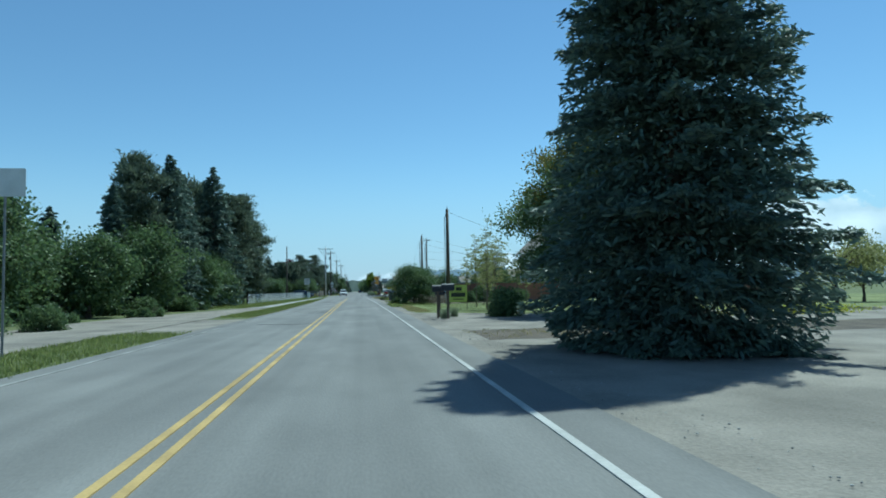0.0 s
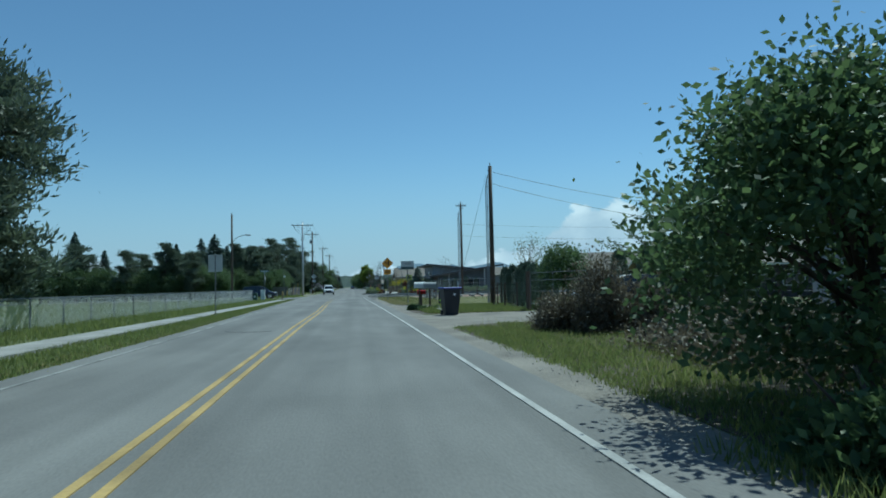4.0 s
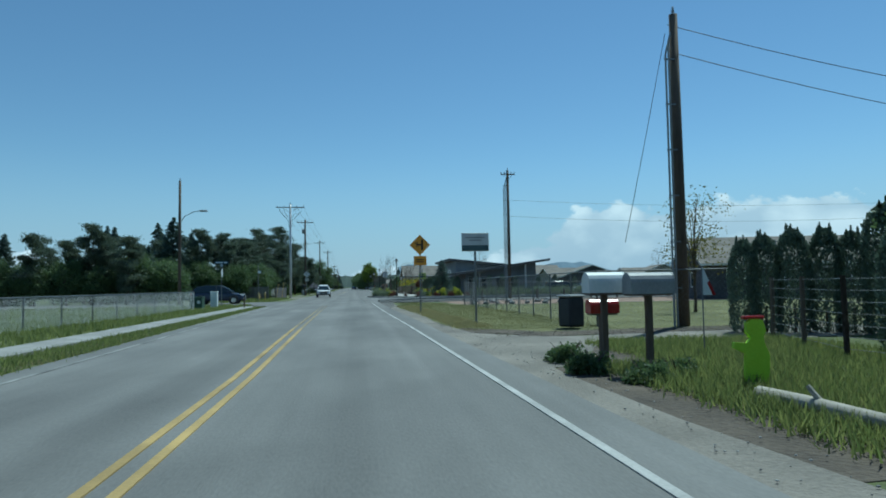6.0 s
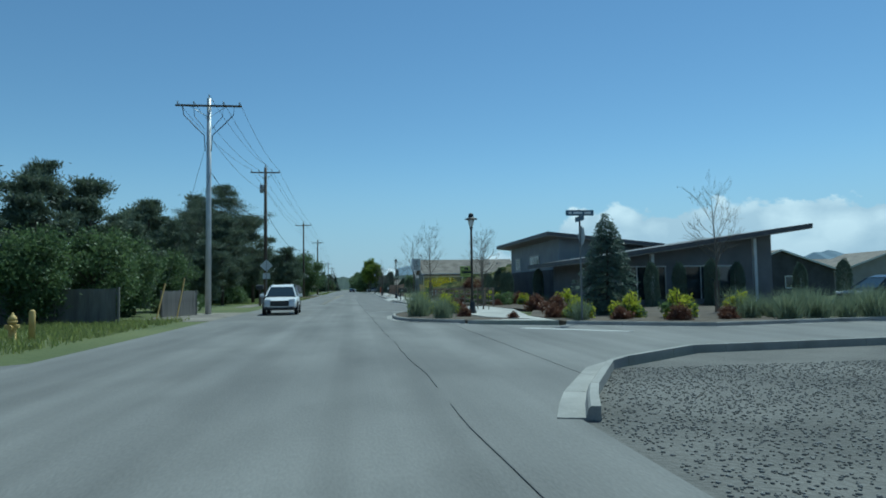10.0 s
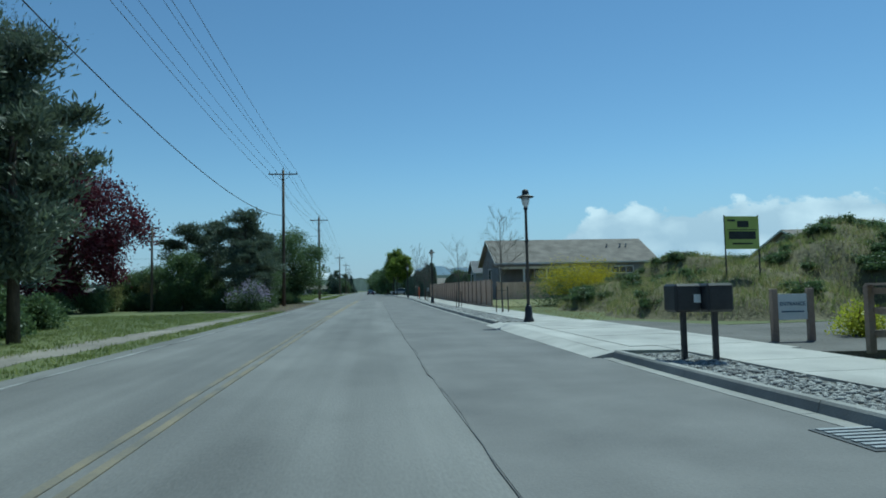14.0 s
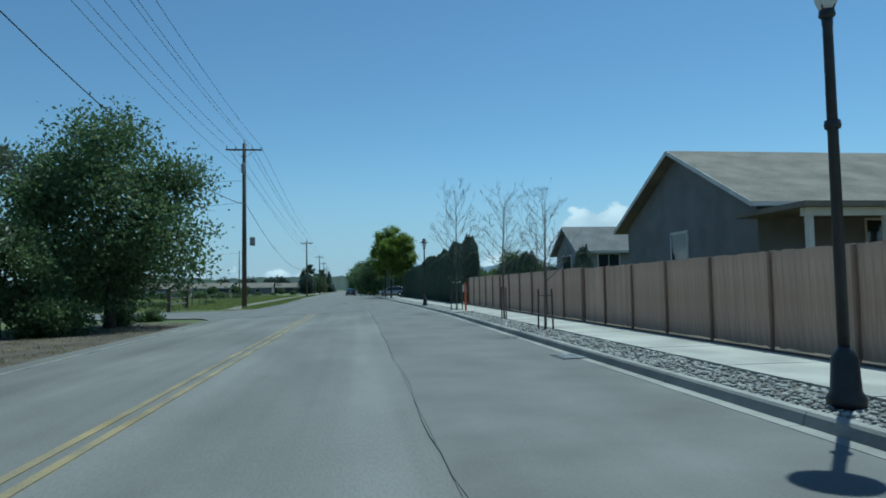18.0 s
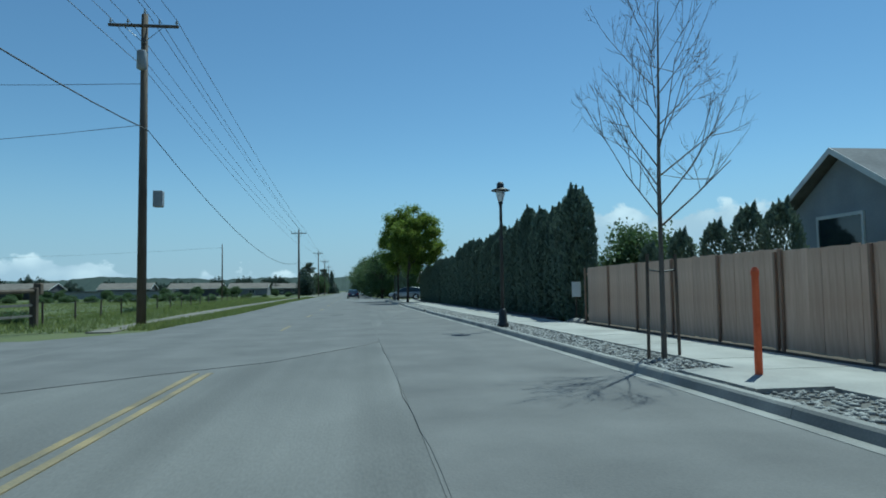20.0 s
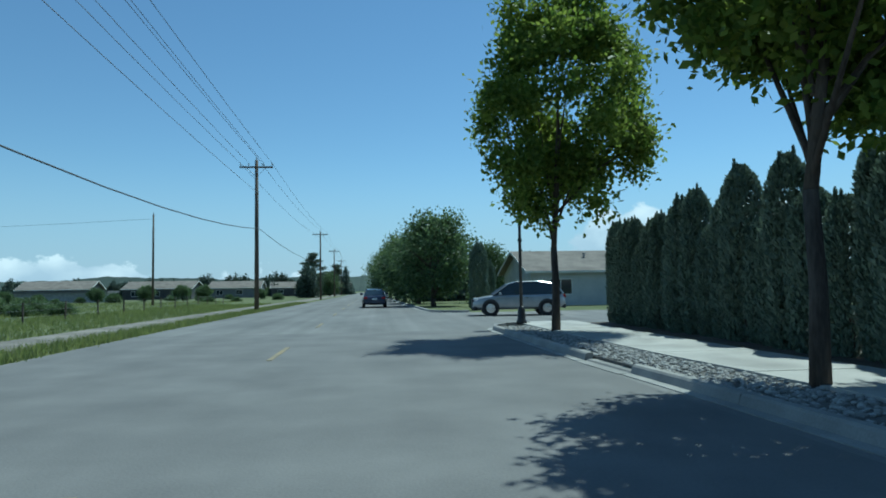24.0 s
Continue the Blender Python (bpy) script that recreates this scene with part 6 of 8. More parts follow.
chain_fence([(-13.3, 80), (-12.9, 100), (-12.3, 120), (-11.9, 136.5)], 1.25, "low galvanised chain-link fence along the field", gap=3.0, mesh_gap=0.07, steel=GALV_PALE, gauge=0.0026)
chain_fence([(-13.3, 80), (-24, 82)], 1.25, "low galvanised chain-link fence corner run", gap=3.0)
chain_fence([(6.95, 110.5), (6.9, 134.4), (6.5, 135.2)], 1.82, "galvanised chain-link fence beside a lawn", mesh_gap=0.1, gauge=0.0016)
chain_fence([(6.95, 110.5), (11.5, 108.8), (30, 107)], 1.82, "galvanised chain-link fence running back from the road", mesh_gap=0.2)
chain_fence([(6.5, 135.2), (8.4, 141), (9.2, 147)], 1.6, "galvanised chain-link fence beside the gravel bed")
chain_fence([(9.2, 147), (44, 145)], 1.6, "galvanised chain-link fence in front of the street", gap=3.0, mesh_gap=0.2)

# chain barrier posts along the side street
for k in range(9):
    t = thing("barrier_post", "dark timber post of a chain barrier", "post", (10.5 + 2.6 * k, 149.6 + 0.05 * k, -0.05), group="chain barrier posts")
    part("post", boxed(-0.07, 0.07, -0.07, 0.07, 0, 0.95, bevel=0.015), POLE, t)
    if k < 8:
        part("chain", tubed([(0.07, 0, 0.75), (0.7, 0, 0.58), (1.3, 0, 0.53), (1.9, 0, 0.58), (2.53, 0.05, 0.75)], 0.018, 5), BLACK, t)

# wire gate and fence in front of the parked car
t = thing("farm_gate", "galvanised tube gate across a gravel drive", "gate", (8.35, 94.2, -0.03), -78)
for z in (0.35, 1.0, 1.55, 1.92):
    part("bar", tubed([(0, 0, z), (7.2, 0, z)], 0.017, 6), GALV, t)
for x in (0.0, 2.4, 4.8, 7.2):
    part("upright", tubed([(x, 0, 0.3), (x, 0, 1.94)], 0.017, 6), GALV, t)
t = thing("gate_post", "thick weathered timber gate post", "post", (8.3, 94.5, -0.05))
part("post", tubed([(0, 0, 0), (0, 0, 2.05)], 0.12, 8), POLE, t)


def wire_fence(pts, h, label, n_wires=6, gap=2.8, top=None):
    t = thing("wire_fence", label, "fence", (0, 0, 0))
    for (xa, ya), (xb, yb) in zip(pts, pts[1:]):
        a, b = Vector((xa, ya, -0.05)), Vector((xb, yb, -0.05))
        n = max(1, round((b - a).length / gap))
        for k in range(n + 1):
            p = a.lerp(b, k / n)
            part("post", tubed([p, p + Vector((0.02 * (k % 3 - 1), 0, h))], 0.05, 6), POLE, t)
        for k in range(n_wires):
            z = h * (k + 1) / (n_wires + 0.3)
            part("strand", tubed([a + Vector((0, 0, z)), b + Vector((0, 0, z))], 0.005, 4), GALV, t)
    return t


wire_fence([(8.5, 94.8), (7.6, 100), (9.0, 104.2)], 1.5, "rusty wire fence on dark timber posts", 7, 1.9)
wire_fence([(11.2, 70), (10.4, 84.8)], 1.6, "wire fence beyond the dug soil", 7, 2.4)
wire_fence([(-16.1, 316.8), (-17.0, 330), (-18.8, 356), (-20.5, 392), (-22, 430)], 1.1, "field fence of thin wires on dark posts", 3, 5.0)
# timber field gate
t = thing("field_gate", "weathered timber ranch gate on thick posts", "gate", (-15.05, 308.3, -0.05), 90)
for x, h in ((0.0, 1.55), (5.3, 1.75)):
    part("post", boxed(x - 0.14, x + 0.14, -0.14, 0.14, 0, h, bevel=0.03), POLE, t)
part("beam", tubed([(-0.5, 0, 1.5), (5.9, 0, 1.62)], 0.09, 7), POLE, t)
for z in (0.5, 0.95):
    part("bar", boxed(0.14, 5.16, -0.02, 0.02, z, z + 0.1), FENCE_GREY, t)
part("planter", boxed(5.5, 5.85, -0.15, 0.15, 1.45, 1.95, bevel=0.04), POLE, t)
for x, y, s in ((7.5, 137.4, 0.2), (8.4, 137.1, 0.25), (9.3, 137.3, 0.2), (10.3, 137.0, 0.26), (11.5, 137.2, 0.22), (12.8, 137.0, 0.28), (14, 137.3, 0.22), (9.6, 140.6, 0.3), (11, 141, 0.36), (13.2, 140.5, 0.3), (8.9, 144, 0.28), (10.4, 144.4, 0.33), (15, 144, 0.3), (6.6, 306.4, 0.42)):
    bm = bmesh.new()
    bmesh.ops.create_icosphere(bm, subdivisions=2, radius=1)
    for v in bm.verts:
        v.co = Vector((v.co.x * s * 0.95, v.co.y * s * 0.75, v.co.z * s * 0.55)) * (1 + 0.22 * noise.noise(v.co * 1.7 + Vector((x, y, 0))))
    b = part("boulder", bm, BOULDER, None, smooth=True)
    tagged(b, "rounded pale landscape boulder on the ground", "boulder", group="boulders")
    b.matrix_basis = pose(x, y, 0.06)

# ---- buildings ----
def window(parent, x0, x1, z0, z1, y=-0.02, panes=2, trim=TRIM):
    """A framed window on the wall that faces -y of its parent."""
    w = part("window", boxed(x0, x1, y - 0.01, y + 0.02, z0, z1), GLASS, parent)
    for a, b, c, d in ((x0 - 0.07, x1 + 0.07, z1, z1 + 0.09), (x0 - 0.07, x1 + 0.07, z0 - 0.09, z0), (x0 - 0.07, x0, z0, z1), (x1, x1 + 0.07, z0, z1)):
        part("frame", boxed(a, b, y - 0.04, y + 0.02, c, d), trim, w)
    for k in range(1, panes):
        xm = x0 + (x1 - x0) * k / panes
        part("mullion", boxed(xm - 0.025, xm + 0.025, y - 0.03, y - 0.012, z0, z1), trim, w)
    return w


def gable_house(label, x, y, turn, w, d, eave, rise, wall, roof, over=0.45, windows=(), side_windows=(), vents=(), name="house", trim=TRIM, z=-0.05, courses=True):
    """A house with its gables at the -x and +x ends; the front wall faces -y."""
    t = thing(name, label, "house", (x, y, z), turn)
    f = part("wall", boxed(0, w, 0, 0.2, 0, eave), wall, t)
    part("wall", boxed(0, w, d - 0.2, d, 0, eave), wall, t)
    for gx in (0, w - 0.2):
        bm = bmesh.new()
        prof = [(0.2, 0), (d - 0.2, 0), (d - 0.2, eave), (d / 2, eave + rise - 0.05), (0.2, eave)]
        a = [bm.verts.new((gx, py, pz)) for py, pz in prof]
        b = [bm.verts.new((gx + 0.2, py, pz)) for py, pz in prof]
        bm.faces.new(a)
        bm.faces.new(b[::-1])
        for k in range(5):
            bm.faces.new((a[(k + 1) % 5], a[k], b[k], b[(k + 1) % 5]))
        bmesh.ops.recalc_face_normals(bm, faces=bm.faces)
        part("gable_wall", bm, wall, t)
    slope = rise / (d / 2)
    for s in (0, 1):
        bm = bmesh.new()
        y0, z0 = -over, eave - over * slope
        y1, z1 = d / 2, eave + rise
        if s:
            y0, y1 = d + over, d / 2
        c = [(-over, y0, z0), (w + over, y0, z0), (w + over, y1, z1), (-over, y1, z1)]
        lo = [bm.verts.new(q) for q in c]
        hi = [bm.verts.new((q[0], q[1], q[2] + 0.14)) for q in c]
        bm.faces.new(lo)
        bm.faces.new(hi)
        for k in range(4):
            bm.faces.new((lo[k], lo[(k + 1) % 4], hi[(k + 1) % 4], hi[k]))
        bmesh.ops.recalc_face_normals(bm, faces=bm.faces)
        r = part("roof", bm, roof, t)
        ye = y0
        part("gutter", boxed(-over, w + over, min(ye, ye + (0.06 if s else -0.06)), max(ye, ye + (0.06 if s else -0.06)), z0 - 0.02, z0 + 0.12), trim, r)
        for gx in (-over - 0.02, w + over + 0.002):
            bm = bmesh.new()
            q = [bm.verts.new(p) for p in ((gx, y0, z0 - 0.04), (gx + 0.02, y0, z0 - 0.04), (gx + 0.02, y1, z1 - 0.04), (gx, y1, z1 - 0.04), (gx, y0, z0 + 0.15), (gx + 0.02, y0, z0 + 0.15), (gx + 0.02, y1, z1 + 0.15), (gx, y1, z1 + 0.15))]
            for ix in ((0, 1, 2, 3), (4, 5, 6, 7), (0, 1, 5, 4), (1, 2, 6, 5), (2, 3, 7, 6), (3, 0, 4, 7)):
                bm.faces.new([q[i] for i in ix])
            bmesh.ops.recalc_face_normals(bm, faces=bm.faces)
            part("bargeboard", bm, trim, r)
    for k in range(len(vents)):
        vx = w * vents[k]
        vz = eave + slope * d * 0.3
        part("roof_vent", lathe([(0.09, 0), (0.09, 0.4), (0.13, 0.42), (0.13, 0.5)], 8), GREY, t).matrix_basis = pose(vx, d * 0.3, vz)
    for x0, x1, z0, z1, n in windows:
        window(f, x0, x1, z0, z1, -0.01, n, trim)
    for y0, y1, z0, z1, n in side_windows:
        o = part("window", boxed(-0.03, 0.0, y0, y1, z0, z1), GLASS, t)
        for a, b, c, e in ((y0 - 0.08, y1 + 0.08, z1, z1 + 0.1), (y0 - 0.08, y1 + 0.08, z0 - 0.1, z0), (y0 - 0.08, y0, z0, z1), (y1, y1 + 0.08, z0, z1)):
            part("frame", boxed(-0.06, 0.0, a, b, c, e), trim, o)
    return t


# tall grey gabled house behind the young trees
gable_house("grey two-storey house with a steep shingle roof", 29.6, 81, 90, 9.5, 8.2, 6.3, 3.9, SIDING_MID, SHINGLE, 0.5, ((2.0, 3.4, 1.2, 2.4, 2), (6, 7.2, 1.2, 2.4, 2)), ((1.6, 2.8, 1.2, 2.5, 1), (5.2, 6.4, 1.2, 2.5, 1), (3.4, 4.6, 5.0, 6.2, 1)), (0.4,))
gable_house("low grey annexe with a wide shingle roof", 30.2, 88, 0, 11, 9, 3.6, 2.4, SIDING_MID, SHINGLE, 0.5, ((1, 2.4, 1.0, 2.0, 2), (5, 6.4, 1, 2, 2)), (), (0.4,))
# house behind the parked car and arborvitae
gable_house("low dark grey house with a brown shingle roof", 23, 107.5, -6, 26, 10, 2.6, 1.9, SIDING_DK, SHINGLE, 0.5, ((3, 4.6, 0.9, 2.0, 2), (8, 9.6, 0.9, 2.0, 2), (14, 15.6, 0.9, 2, 2)), ((3, 4.6, 0.9, 2, 2),), (0.3, 0.6))
# dark house beyond the fenced lawn
h = gable_house("charcoal house with pale trim and shingle roof", 26.5, 139, -13, 16, 9, 2.9, 2.1, SIDING_DK, SHINGLE, 0.5, ((6.0, 7.3, 1.0, 2.2, 1), (11, 12.3, 1.0, 2.2, 1)), ((3, 4.2, 1.0, 2.1, 1),), (0.4,))
# row of small brown-roofed houses further east
for k, (x, y, tn, w) in enumerate(((48, 208, 82, 9), (63, 210, 80, 9), (79, 212, 82, 9), (96, 213, 84, 9), (114, 214, 84, 10), (40, 226, 0, 12), (60, 232, 0, 12))):
    gable_house("small brown-roofed bungalow in a row", x, y, tn, w, 11, 2.7, 2.0, STUCCO if k % 2 else SIDING_DK, SHINGLE, 0.45, ((1.5, 2.9, 0.9, 2.0, 2), (5, 6.4, 0.9, 2.0, 2)), ((3.5, 5.0, 0.9, 2.0, 2),), (0.4,))
# long grey-brown house behind the cedar fence, gable to the road
gable_house("long single-storey house with brown shingle roof", 12.6, 278.6, 0, 18.6, 11.2, 4.35, 2.75, SIDING, SHINGLE, 0.55, ((4.2, 6.0, 2.5, 3.6, 2), (9.5, 10.6, 2.6, 3.6, 2), (13.5, 16, 2.9, 3.6, 3)), ((5.0, 6.4, 2.4, 3.6, 2),), (0.76, 0.85, 0.89))
t = thing("porch", "white porch posts under a shallow grey roof", "porch", (12.2, 275.4, 0.08))
part("porch_roof", boxed(-0.4, 8.0, -0.4, 3.3, 3.55, 3.72), SHINGLE, t)
for x in (0.0, 2.6, 5.2, 7.6):
    part("column", boxed(x - 0.09, x + 0.09, -0.1, 0.08, 0, 3.55), TRIM, t)
part("beam", boxed(-0.2, 7.8, -0.12, 0.1, 3.3, 3.55), TRIM, t)
gable_house("grey gabled house wing with pale trim", 13.0, 298.4, 0, 7, 5.0, 3.75, 1.55, SIDING_MID, SHINGLE_GR, 0.4, ((1.2, 2.6, 2.4, 3.4, 2),), ((1.8, 3.6, 2.4, 3.4, 2),))
gable_house("grey house with a tall gable and shingle roof", 20.2, 296.5, 0, 12, 10, 5.0, 2.6, SIDING_MID, SHINGLE_GR, 0.5, ((2, 3.6, 2.4, 3.6, 2), (8, 9.6, 2.4, 3.6, 2)), ((3.6, 5.4, 3.0, 4.2, 2),), (0.3, 0.7))
gable_house("brown-roofed house seen past the mound", 38.0, 258, 0, 14, 11, 4.1, 2.2, SIDING, SHINGLE, 0.5, (), ((3, 4.5, 1.2, 2.4, 2),))
# pale house past the side street
gable_house("pale bungalow with a low brown roof", 9.6, 391, 2, 13, 9, 2.7, 1.6, SIDING_PALE, SHINGLE, 0.5, ((1.5, 3.2, 0.9, 2.0, 2), (8, 9.6, 0.9, 2.0, 2)), ((3, 4.6, 0.9, 2.0, 2),), (0.4,))

# club building: two wings under single-pitch roofs
club = thing("club_house", "low grey building with rising single-pitch roofs", "building", (0, 0, 0.05))


def wing(x0, x1, y0, y1, za, zb, over, wallm, panels):
    """A block whose flat roof rises from za at x0 to zb at x1."""
    rise = (zb - za) / (x1 - x0)
    w = part("wall", panel_xz([(x0, 0), (x1, 0), (x1, zb), (x0, za)], y0, y1), wallm, club)
    a, b = x0 - over, x1 + over
    r = part("roof", panel_xz([(a, za - rise * over), (b, zb + rise * over), (b, zb + rise * over + 0.28), (a, za - rise * over + 0.28)], y0 - over, y1 + over), METALROOF, club)
    part("soffit", panel_xz([(a + 0.02, za - rise * over - 0.05), (b - 0.02, zb + rise * over - 0.05), (b - 0.02, zb + rise * over - 0.004), (a + 0.02, za - rise * over - 0.004)], y0 - over + 0.02, y1 + over - 0.02), STUCCO, r)
    for px0, px1, z0, z1 in panels:
        o = part("window", boxed(px0, px1, y0 - 0.035, y0 - 0.004, z0, z1), GLASS, w)
        for m in np.linspace(px0, px1, 4):
            part("mullion", boxed(m - 0.03, m + 0.03, y0 - 0.06, y0 - 0.036, z0, z1), TRIM, o)
        part("frame", boxed(px0 - 0.06, px1 + 0.06, y0 - 0.07, y0 - 0.004, z1, z1 + 0.08), TRIM, o)
    return w


wing(14.6, 25.0, 184.0, 197, 3.0, 4.45, 1.7, SIDING, ((15.0, 17.8, 0.4, 2.4), (19.0, 22.4, 0.4, 2.4)))
wing(15.2, 22.4, 197.3, 214.0, 5.25, 4.5, 1.3, SIDING_MID, ((16.2, 18.6, 2.6, 3.5),))
for yy, ln in ((203.2, 3.0), (210.2, 1.6)):
    o = part("window", boxed(15.16, 15.19, yy, yy + ln, 2.95, 4.0), GLASS, club)
    for a, b, c, d in ((yy - 0.12, yy + ln + 0.12, 4.0, 4.14), (yy - 0.12, yy + ln + 0.12, 2.81, 2.95), (yy - 0.12, yy, 2.95, 4.0), (yy + ln, yy + ln + 0.12, 2.95, 4.0)):
        part("frame", boxed(15.13, 15.19, a, b, c, d), TRIM, o)
    for m in (yy + ln * 0.33, yy + ln * 0.67):
        part("mullion", boxed(15.14, 15.158, m - 0.03, m + 0.03, 2.95, 4.0), TRIM, o)
part("base_course", boxed(15.08, 15.195, 197.2, 214.1, 0, 2.7), SIDING_DK, club)
for x in (16.5, 23.2):
    part("column", boxed(x - 0.1, x + 0.1, 182.9, 183.1, 0, 2.9 + (x - 14.6) * 0.139), TRIM, club)

# homes across the field, far behind
for k, (x, y, w) in enumerate(((-98, 470, 16), (-118, 462, 12), (-76, 486, 14), (-62, 505, 16), (-46, 520, 13), (-34, 545, 13), (-140, 455, 15), (-24, 575, 12), (-165, 450, 14))):
    gable_house("dull grey single-storey house across the field", x, y, 4 * (k % 3) - 4, w, 9, 2.6, 1.7, (SIDING_DK, SIDING, SIDING_DK)[k % 3], SHINGLE, 0.4, ((2, 3.6, 0.9, 2, 2), (7, 8.6, 0.9, 2, 2)))
t = thing("white_wall", "long low white shed across the field", "shed", (-86, 470, -0.05))
part("wall", boxed(0, 34, 0, 5, 0, 1.8), GREY, t)
part("roof", panel_xz([(-0.3, 1.8), (34.3, 1.8), (34.3, 2.1), (-0.3, 2.1)], -0.4, 5.4), SHINGLE_GR, t)

# ---- vehicles ----
def car(label, kind, paint, at, turn, front_open=False, name="car"):
    """A car along +y (nose at +y), with body, glass, lights and wheels."""
    t = thing(name, label, "car", at, turn)
    if kind == "sedan":
        L, W, bot = 4.7, 1.82, 0.2
        low = [(-2.35, 0.55, 0.62, 0.80), (-2.2, 0.28, 0.98, 0.87), (-1.5, bot, 1.03, 0.91), (0, bot, 0.98, 0.91), (1.0, bot, 0.94, 0.91), (1.9, 0.22, 0.80, 0.87), (2.25, 0.28, 0.66, 0.78), (2.35, 0.4, 0.58, 0.66)]
        cab = [(-1.95, 1.0, 0.70), (-1.25, 1.38, 0.60), (-0.4, 1.45, 0.62), (0.35, 1.40, 0.61), (1.15, 0.96, 0.74)]
    elif kind == "pickup":
        L, W, bot = 5.6, 1.98, 0.4
        low = [(-2.8, 0.6, 1.1, 0.92), (-2.6, 0.45, 1.15, 0.96), (-0.6, 0.4, 1.15, 0.98), (0.5, 0.4, 1.14, 0.98), (1.2, 0.4, 1.14, 0.98), (2.4, 0.42, 1.08, 0.96), (2.75, 0.5, 0.95, 0.9)]
        cab = [(-0.75, 1.15, 0.82), (-0.6, 1.78, 0.7), (0.2, 1.84, 0.7), (0.7, 1.8, 0.7), (1.45, 1.14, 0.84)]
    else:
        L, W, bot = 4.65, 1.88, 0.28
        low = [(-2.32, 0.5, 0.95, 0.84), (-2.22, 0.36, 1.05, 0.9), (-1.4, bot, 1.08, 0.94), (0, bot, 1.05, 0.94), (1.1, bot, 1.04, 0.94), (1.9, 0.28, 0.95, 0.90), (2.2, 0.32, 0.82, 0.83), (2.32, 0.42, 0.66, 0.72)]
        cab = [(-2.2, 1.06, 0.76), (-1.85, 1.55, 0.64), (-1.0, 1.69, 0.64), (0.1, 1.67, 0.64), (0.55, 1.55, 0.64), (1.3, 1.04, 0.78)]
    bm = bmesh.new()
    rows = []
    for y, z0, z1, w in low:
        m = z0 + (z1 - z0) * 0.55
        ring = [(-w * 0.88, z0), (w * 0.88, z0), (w, z0 + 0.12), (w * 1.005, m), (w * 0.97, z1 - 0.06), (w * 0.86, z1), (-w * 0.86, z1), (-w * 0.97, z1 - 0.06), (-w * 1.005, m), (-w, z0 + 0.12)]
        rows.append([bm.verts.new((x, y, z)) for x, z in ring])
    for a, b in zip(rows, rows[1:]):
        for k in range(10):
            bm.faces.new((a[k], a[(k + 1) % 10], b[(k + 1) % 10], b[k]))
    bm.faces.new(rows[0])
    bm.faces.new(rows[-1][::-1])
    bmesh.ops.recalc_face_normals(bm, faces=bm.faces)
    body = part("body", bm, paint, t, smooth=True)
    mod = body.modifiers.new("round", "SUBSURF")
    mod.levels = mod.render_levels = 2
    bm = bmesh.new()
    rows = []
    for y, z, w in cab:
        belt = interp([(q[0], q[2]) for q in low], y) - 0.02
        bw = interp([(q[0], q[3]) for q in low], y) * 0.9
        rows.append([bm.verts.new(p) for p in ((-bw, y, belt), (-w, y, max(z, belt + 0.01)), (w, y, max(z, belt + 0.01)), (bw, y, belt))])
    for a, b in zip(rows, rows[1:]):
        for k in range(3):
            bm.faces.new((a[k], a[k + 1], b[k + 1], b[k]))
    bm.faces.new(rows[0])
    bm.faces.new(rows[-1][::-1])
    bmesh.ops.recalc_face_normals(bm, faces=bm.faces)
    part("glasshouse", bm, GLASS, t, "dark tinted windows")
    # roof and pillars in body colour
    roof = bmesh.new()
    top = [c for c in cab if c[1] > cab[len(cab) // 2][1] - 0.2]
    rr = []
    for y, z, w in top:
        rr.append([roof.verts.new(p) for p in ((-w - 0.015, y, z - 0.03), (-w * 0.9, y, z + 0.025), (w * 0.9, y, z + 0.025), (w + 0.015, y, z - 0.03), (w * 0.9, y, z - 0.035), (-w * 0.9, y, z - 0.035))])
    for a, b in zip(rr, rr[1:]):
        for k in range(6):
            roof.faces.new((a[k], a[(k + 1) % 6], b[(k + 1) % 6], b[k]))
    roof.faces.new(rr[0])
    roof.faces.new(rr[-1][::-1])
    bmesh.ops.recalc_face_normals(roof, faces=roof.faces)
    part("roof", roof, paint, t)
    for s in (-1, 1):
        for (ya, za, wa), (yb, zbb, wb) in ((cab[0], cab[1]), (cab[-1], cab[-2])):
            ba = interp([(q[0], q[3]) for q in low], ya) * 0.9
            part("pillar", tubed([(s * ba, ya, za), (s * (wb + 0.005), yb, zbb)], 0.04, 6), paint, t)
        bx = interp([(q[0], q[3]) for q in low], 0.1) * 0.9
        part("pillar", tubed([(s * bx, -0.1, 1.0), (s * (cab[2][2] + 0.01), -0.15, cab[2][1])], 0.035, 6), BLACK, t)
        my = cab[-1][0] - 0.35
        part("mirror", moved(boxed(-0.12, 0.12, -0.06, 0.06, -0.08, 0.08, bevel=0.03), s * (W / 2 + 0.12), my, 1.08 if kind != "pickup" else 1.3), paint, t)
        part("door_seam", boxed(s * (W / 2 + 0.006) - 0.004, s * (W / 2 + 0.006) + 0.004, -0.16, -0.14, 0.4, 0.98), BLACK, t)
        part("door_handle", boxed(s * (W / 2 + 0.012) - 0.015, s * (W / 2 + 0.012) + 0.015, -0.45, -0.25, 0.86, 0.89), CHROME, t)
        ny, fz = L / 2 - 0.16, (0.66 if kind == "sedan" else 0.82 if kind == "suv" else 0.92)
        part("headlight", boxed(s * 0.66 - 0.17, s * 0.66 + 0.17, ny - 0.12, ny + 0.06, fz - 0.09, fz + 0.07, bevel=0.03), LAMPLENS, t)
